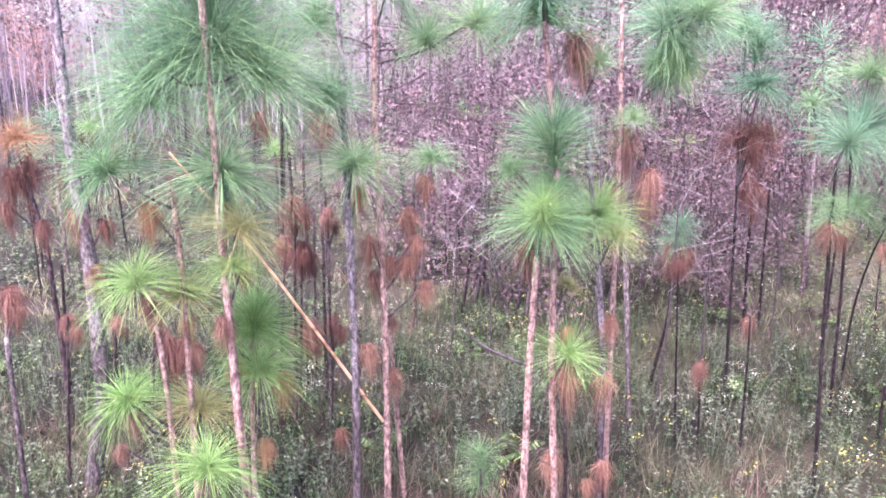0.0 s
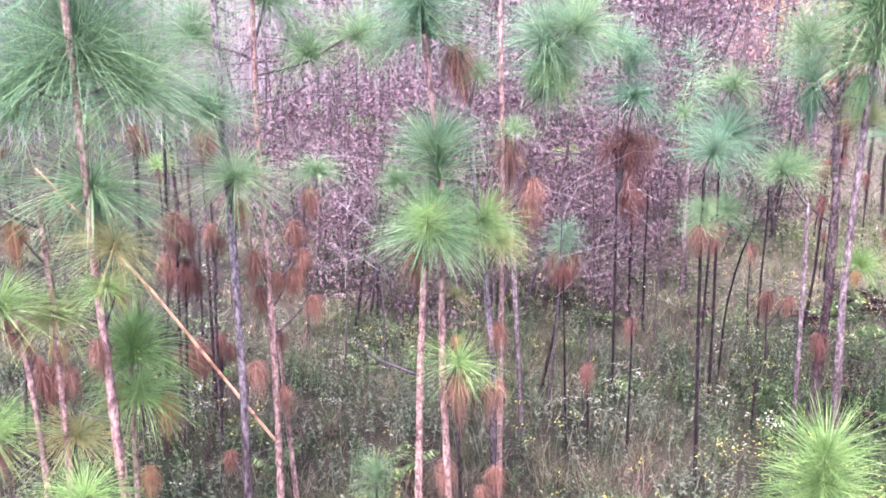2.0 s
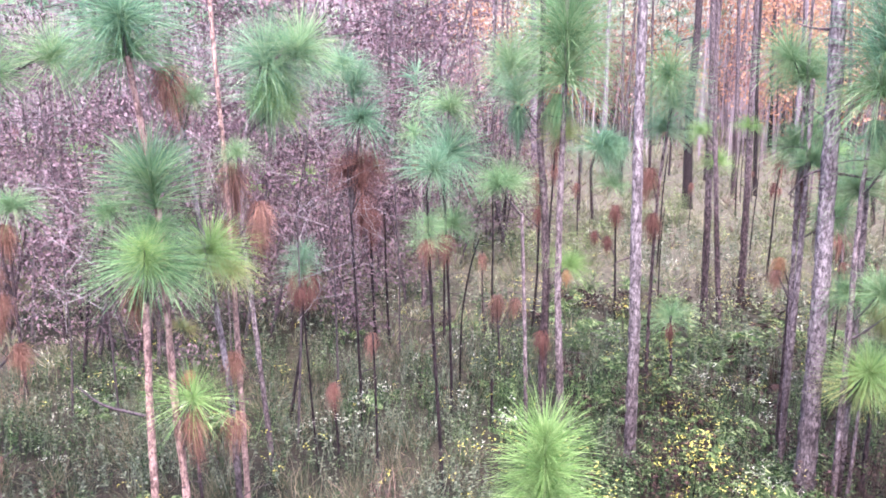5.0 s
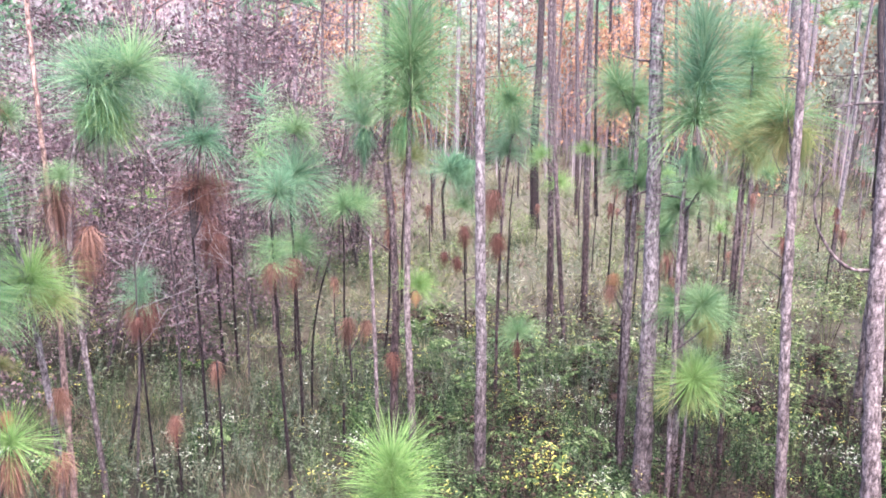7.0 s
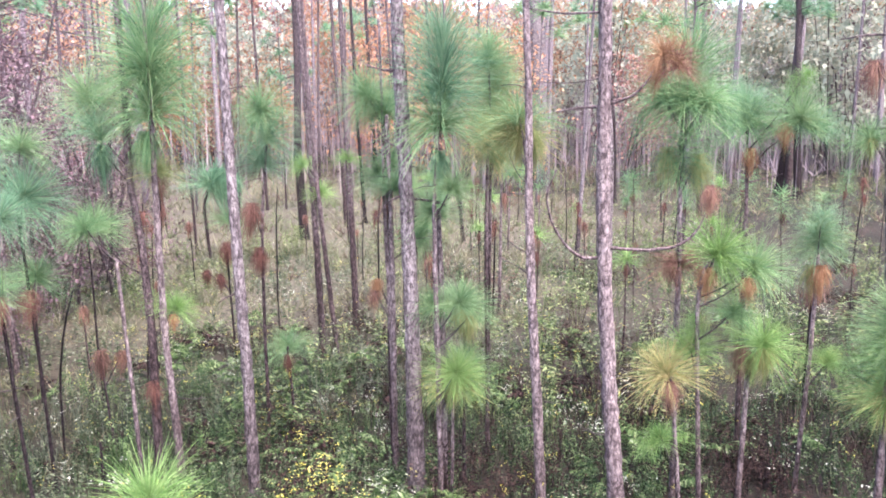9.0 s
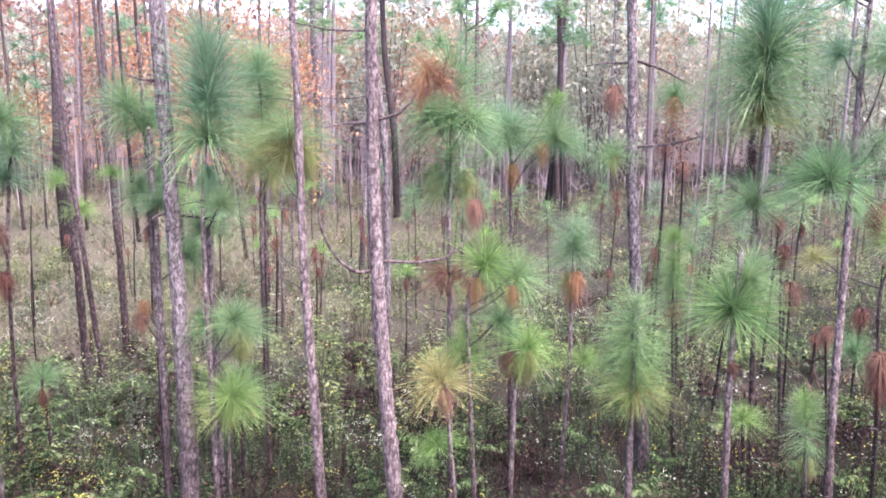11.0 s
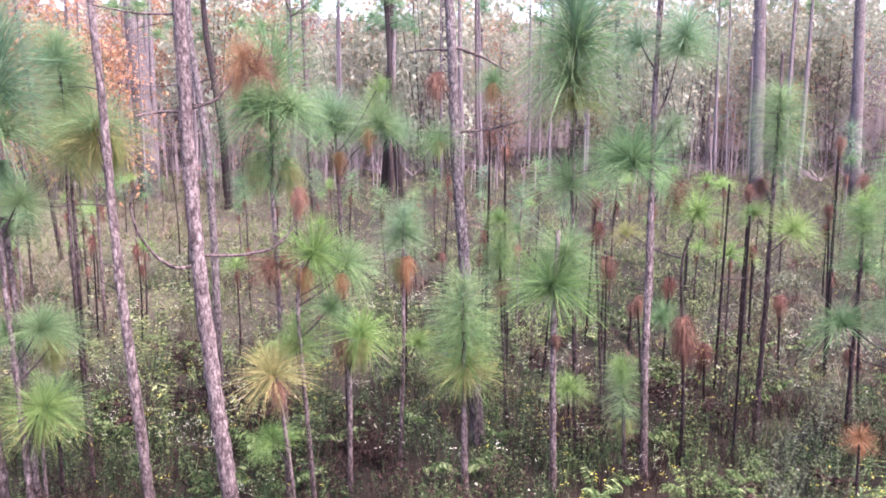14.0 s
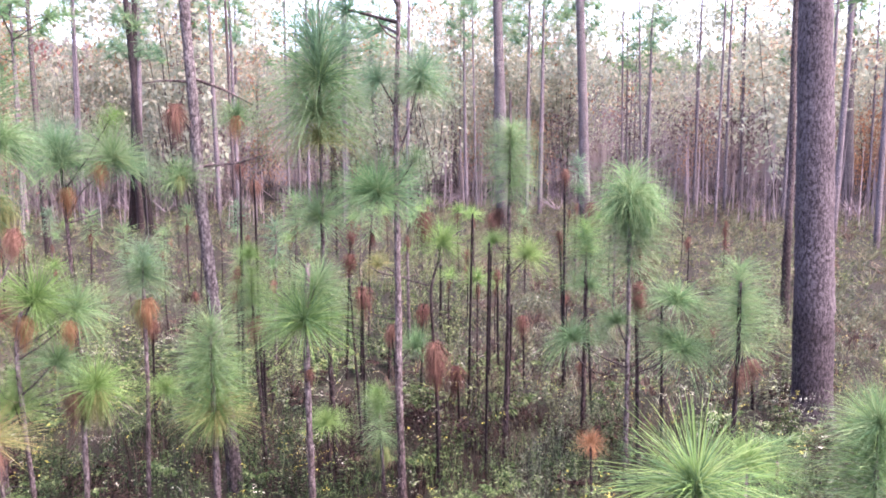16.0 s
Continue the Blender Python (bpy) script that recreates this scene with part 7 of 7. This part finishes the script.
carpet("distant_straw", "pale straw-coloured grass between the far pines", tall_grass, STRAW, spots(2300, (10, 64), (18, 60), (0.6, 1.3)) + spots(1300, (94, 134), (18, 60), (0.6, 1.2)))
carpet("distant_grass", "mixed grass between the far pines", tall_grass, MEADOW, spots(900, (-36, 14), FAR, (0.6, 1.3)) + spots(600, (14, 64), FAR, (0.6, 1.3)) + spots(1300, (64, 134), FAR, (0.6, 1.3)))
carpet("distant_brush", "withered brown growth between the far pines", tall_grass + [herb(4, 8, 0.8, 0.14, 0.4) for _ in range(2)], DRY, spots(1300, VIEW, (18, 62), (0.6, 1.3), 3.0, 0.05))

low_herbs = [herb(2, 6, 0.7, 0.135, 0.42, 0.25) for _ in range(5)]
dealt = sorts(spots(2700, (56, 134), (20, 46), (0.6, 1.2)) + spots(900, (-36, 56), (20, 40), (0.5, 1.0)), 4.0, (("dry", 1.0), ("grey", 2.0), ("bush", 1.6), ("straw", 1.2)))
for key, material, label in (("dry", DRY, "brown dead growth in the distance"), ("grey", GREY, "grey-green herbs in the distance"), ("bush", BUSH, "light green herbs in the distance"), ("straw", STRAW, "straw-coloured growth in the distance")):
    carpet("distant_" + key, label, low_herbs, material, dealt[key])

# bushier herbs, ferns and blossoms
bushy = [mound(18, 10, 0.68, 0.30, 0.046, 0.34) for _ in range(6)]
loose = [mound(12, 8, 0.85, 0.34, 0.070, 0.36) for _ in range(5)]
carpet("green_mounds", "bushy mounds of light green herbs", bushy, PALE, spots(50, (28, 62), (4.8, 12), (0.4, 1.0), 0.9, 0.16) + spots(26, (62, 132), (4.8, 12), (0.4, 0.9), 0.9, 0.2) + spots(36, (-34, 28), (5.2, 12), (0.4, 0.7), 1.1, 0.04))
carpet("green_mounds", "bushy mounds of mid-green herbs", bushy, HERB, spots(80, (24, 132), (4.8, 12), (0.45, 1.1), 1.1, 0.12) + spots(60, (-34, 28), (5, 12), (0.4, 0.8), 0.9, -0.05))
carpet("distant_mounds", "light green bushes further off", loose, BUSH, spots(420, (24, 132), (9, 27), (0.6, 1.25), 1.5, 0.06))
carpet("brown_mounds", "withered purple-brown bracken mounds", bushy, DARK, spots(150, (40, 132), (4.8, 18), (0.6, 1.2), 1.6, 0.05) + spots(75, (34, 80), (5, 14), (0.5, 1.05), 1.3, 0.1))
ferns = [fern(7, 14, 0.62) for _ in range(5)]
carpet("green_ferns", "light green ferns with arching fronds", ferns, PALE, spots(60, (34, 62), (4.8, 14), (0.5, 1.0), 1.2, 0.05) + spots(105, (62, 130), (4.8, 14), (0.45, 0.95), 1.2, 0.0) + spots(14, (-30, 34), (5.5, 12), (0.4, 0.8), 1.2, 0.0))
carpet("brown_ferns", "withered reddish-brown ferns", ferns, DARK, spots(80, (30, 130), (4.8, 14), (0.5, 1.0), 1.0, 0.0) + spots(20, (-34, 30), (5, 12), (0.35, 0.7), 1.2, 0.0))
for az, n in (((28, 62), 44), ((62, 96), 16), ((96, 130), 18)):
    carpet("yellow_blossom", "small yellow blossoms crowded on tall herbs", [sprays(16, 0.75, 0.34, 0.03, 4) for _ in range(4)], YELLOW, spots(n, az, (5, 14), (0.7, 1.2), 1.2, 0.0))
carpet("yellow_blossom", "scattered small yellow blossoms on tall herbs", [heads(5, 0.64, 0.30, 0.03, 4) for _ in range(4)], YELLOW, spots(110, (-30, 24), (5, 17), (0.7, 1.2), 1.2, -0.25) + spots(170, (24, 128), (5, 17), (0.7, 1.2), 1.2, -0.25))
for az, n in (((-30, 30), 46), ((30, 62), 40), ((62, 95), 52), ((95, 128), 40)):
    carpet("cream_blossom", "cream-white sprays of small blossoms", [sprays(5, 0.80, 0.22, 0.045, 11) for _ in range(4)], WHITE, spots(n, az, (5, 19), (0.6, 1.15), 1.3, 0.0))
carpet("cream_blossom", "thin cream-white blossoms further off", [heads(5, 0.7, 0.24, 0.035, 7) for _ in range(4)], WHITE, spots(190, (36, 125), (9, 24), (0.6, 1.2), 1.3, -0.2))
carpet("cream_blossom", "single small cream-white blossoms on tall herbs", [heads(7, 0.66, 0.28, 0.018, 3) for _ in range(4)], WHITE, spots(170, VIEW, (4.8, 16), (0.6, 1.1), 1.3, -0.3))

# what stands under the far trees; brushwood and scrub have haze in their colour
thin = [saplings(6, random.uniform(4, 8), 0.055) for _ in range(8)]
carpet("far_brushwood", "grey-mauve leafless brushwood between far trunks, paled for haze", thin, MAUVE, spots(620, (-36, 60), (34, 95), (0.5, 1.4)) + spots(620, (60, 134), (40, 95), (0.4, 1.3), 9.0, -0.1))
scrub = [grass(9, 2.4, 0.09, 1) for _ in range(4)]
carpet("far_scrub", "mauve-brown scrub under the far trees, paled for haze", scrub, MAUVE, spots(1500, VIEW, (52, 104), (0.4, 1.3)))
carpet("far_pale_grass", "pale grass under the far trees", [grass(10, 1.2, 0.07, 1) for _ in range(3)], STRAW, spots(1500, VIEW, (50, 104), (0.5, 1.3)))

# round the foot of the stand and behind it
ROUND = (0, 360)
carpet("grass_by_the_stand", "mixed grass round the foot of the stand", [grass(12, 0.65, 0.02, 1) for _ in range(4)], GRASS, spots(900, ROUND, (0.4, 4.4), (0.5, 1.1)) + spots(1300, (134, 324), (4.2, 13), (0.5, 1.2)))
carpet("herbs_by_the_stand", "knee-high herbs round the foot of the stand", [herb(3, 9, 0.55, 0.07) for _ in range(3)], HERB, spots(300, ROUND, (0.6, 4.6), (0.5, 1.0)) + spots(330, (134, 324), (4.2, 13), (0.5, 1.1)))
carpet("dry_growth_behind", "withered growth behind the stand", [grass(12, 0.7, 0.03, 1) for _ in range(3)], DRY, spots(160, ROUND, (0.6, 4.6), (0.5, 1.0)) + spots(900, (134, 324), (5, 26), (0.6, 1.2)))
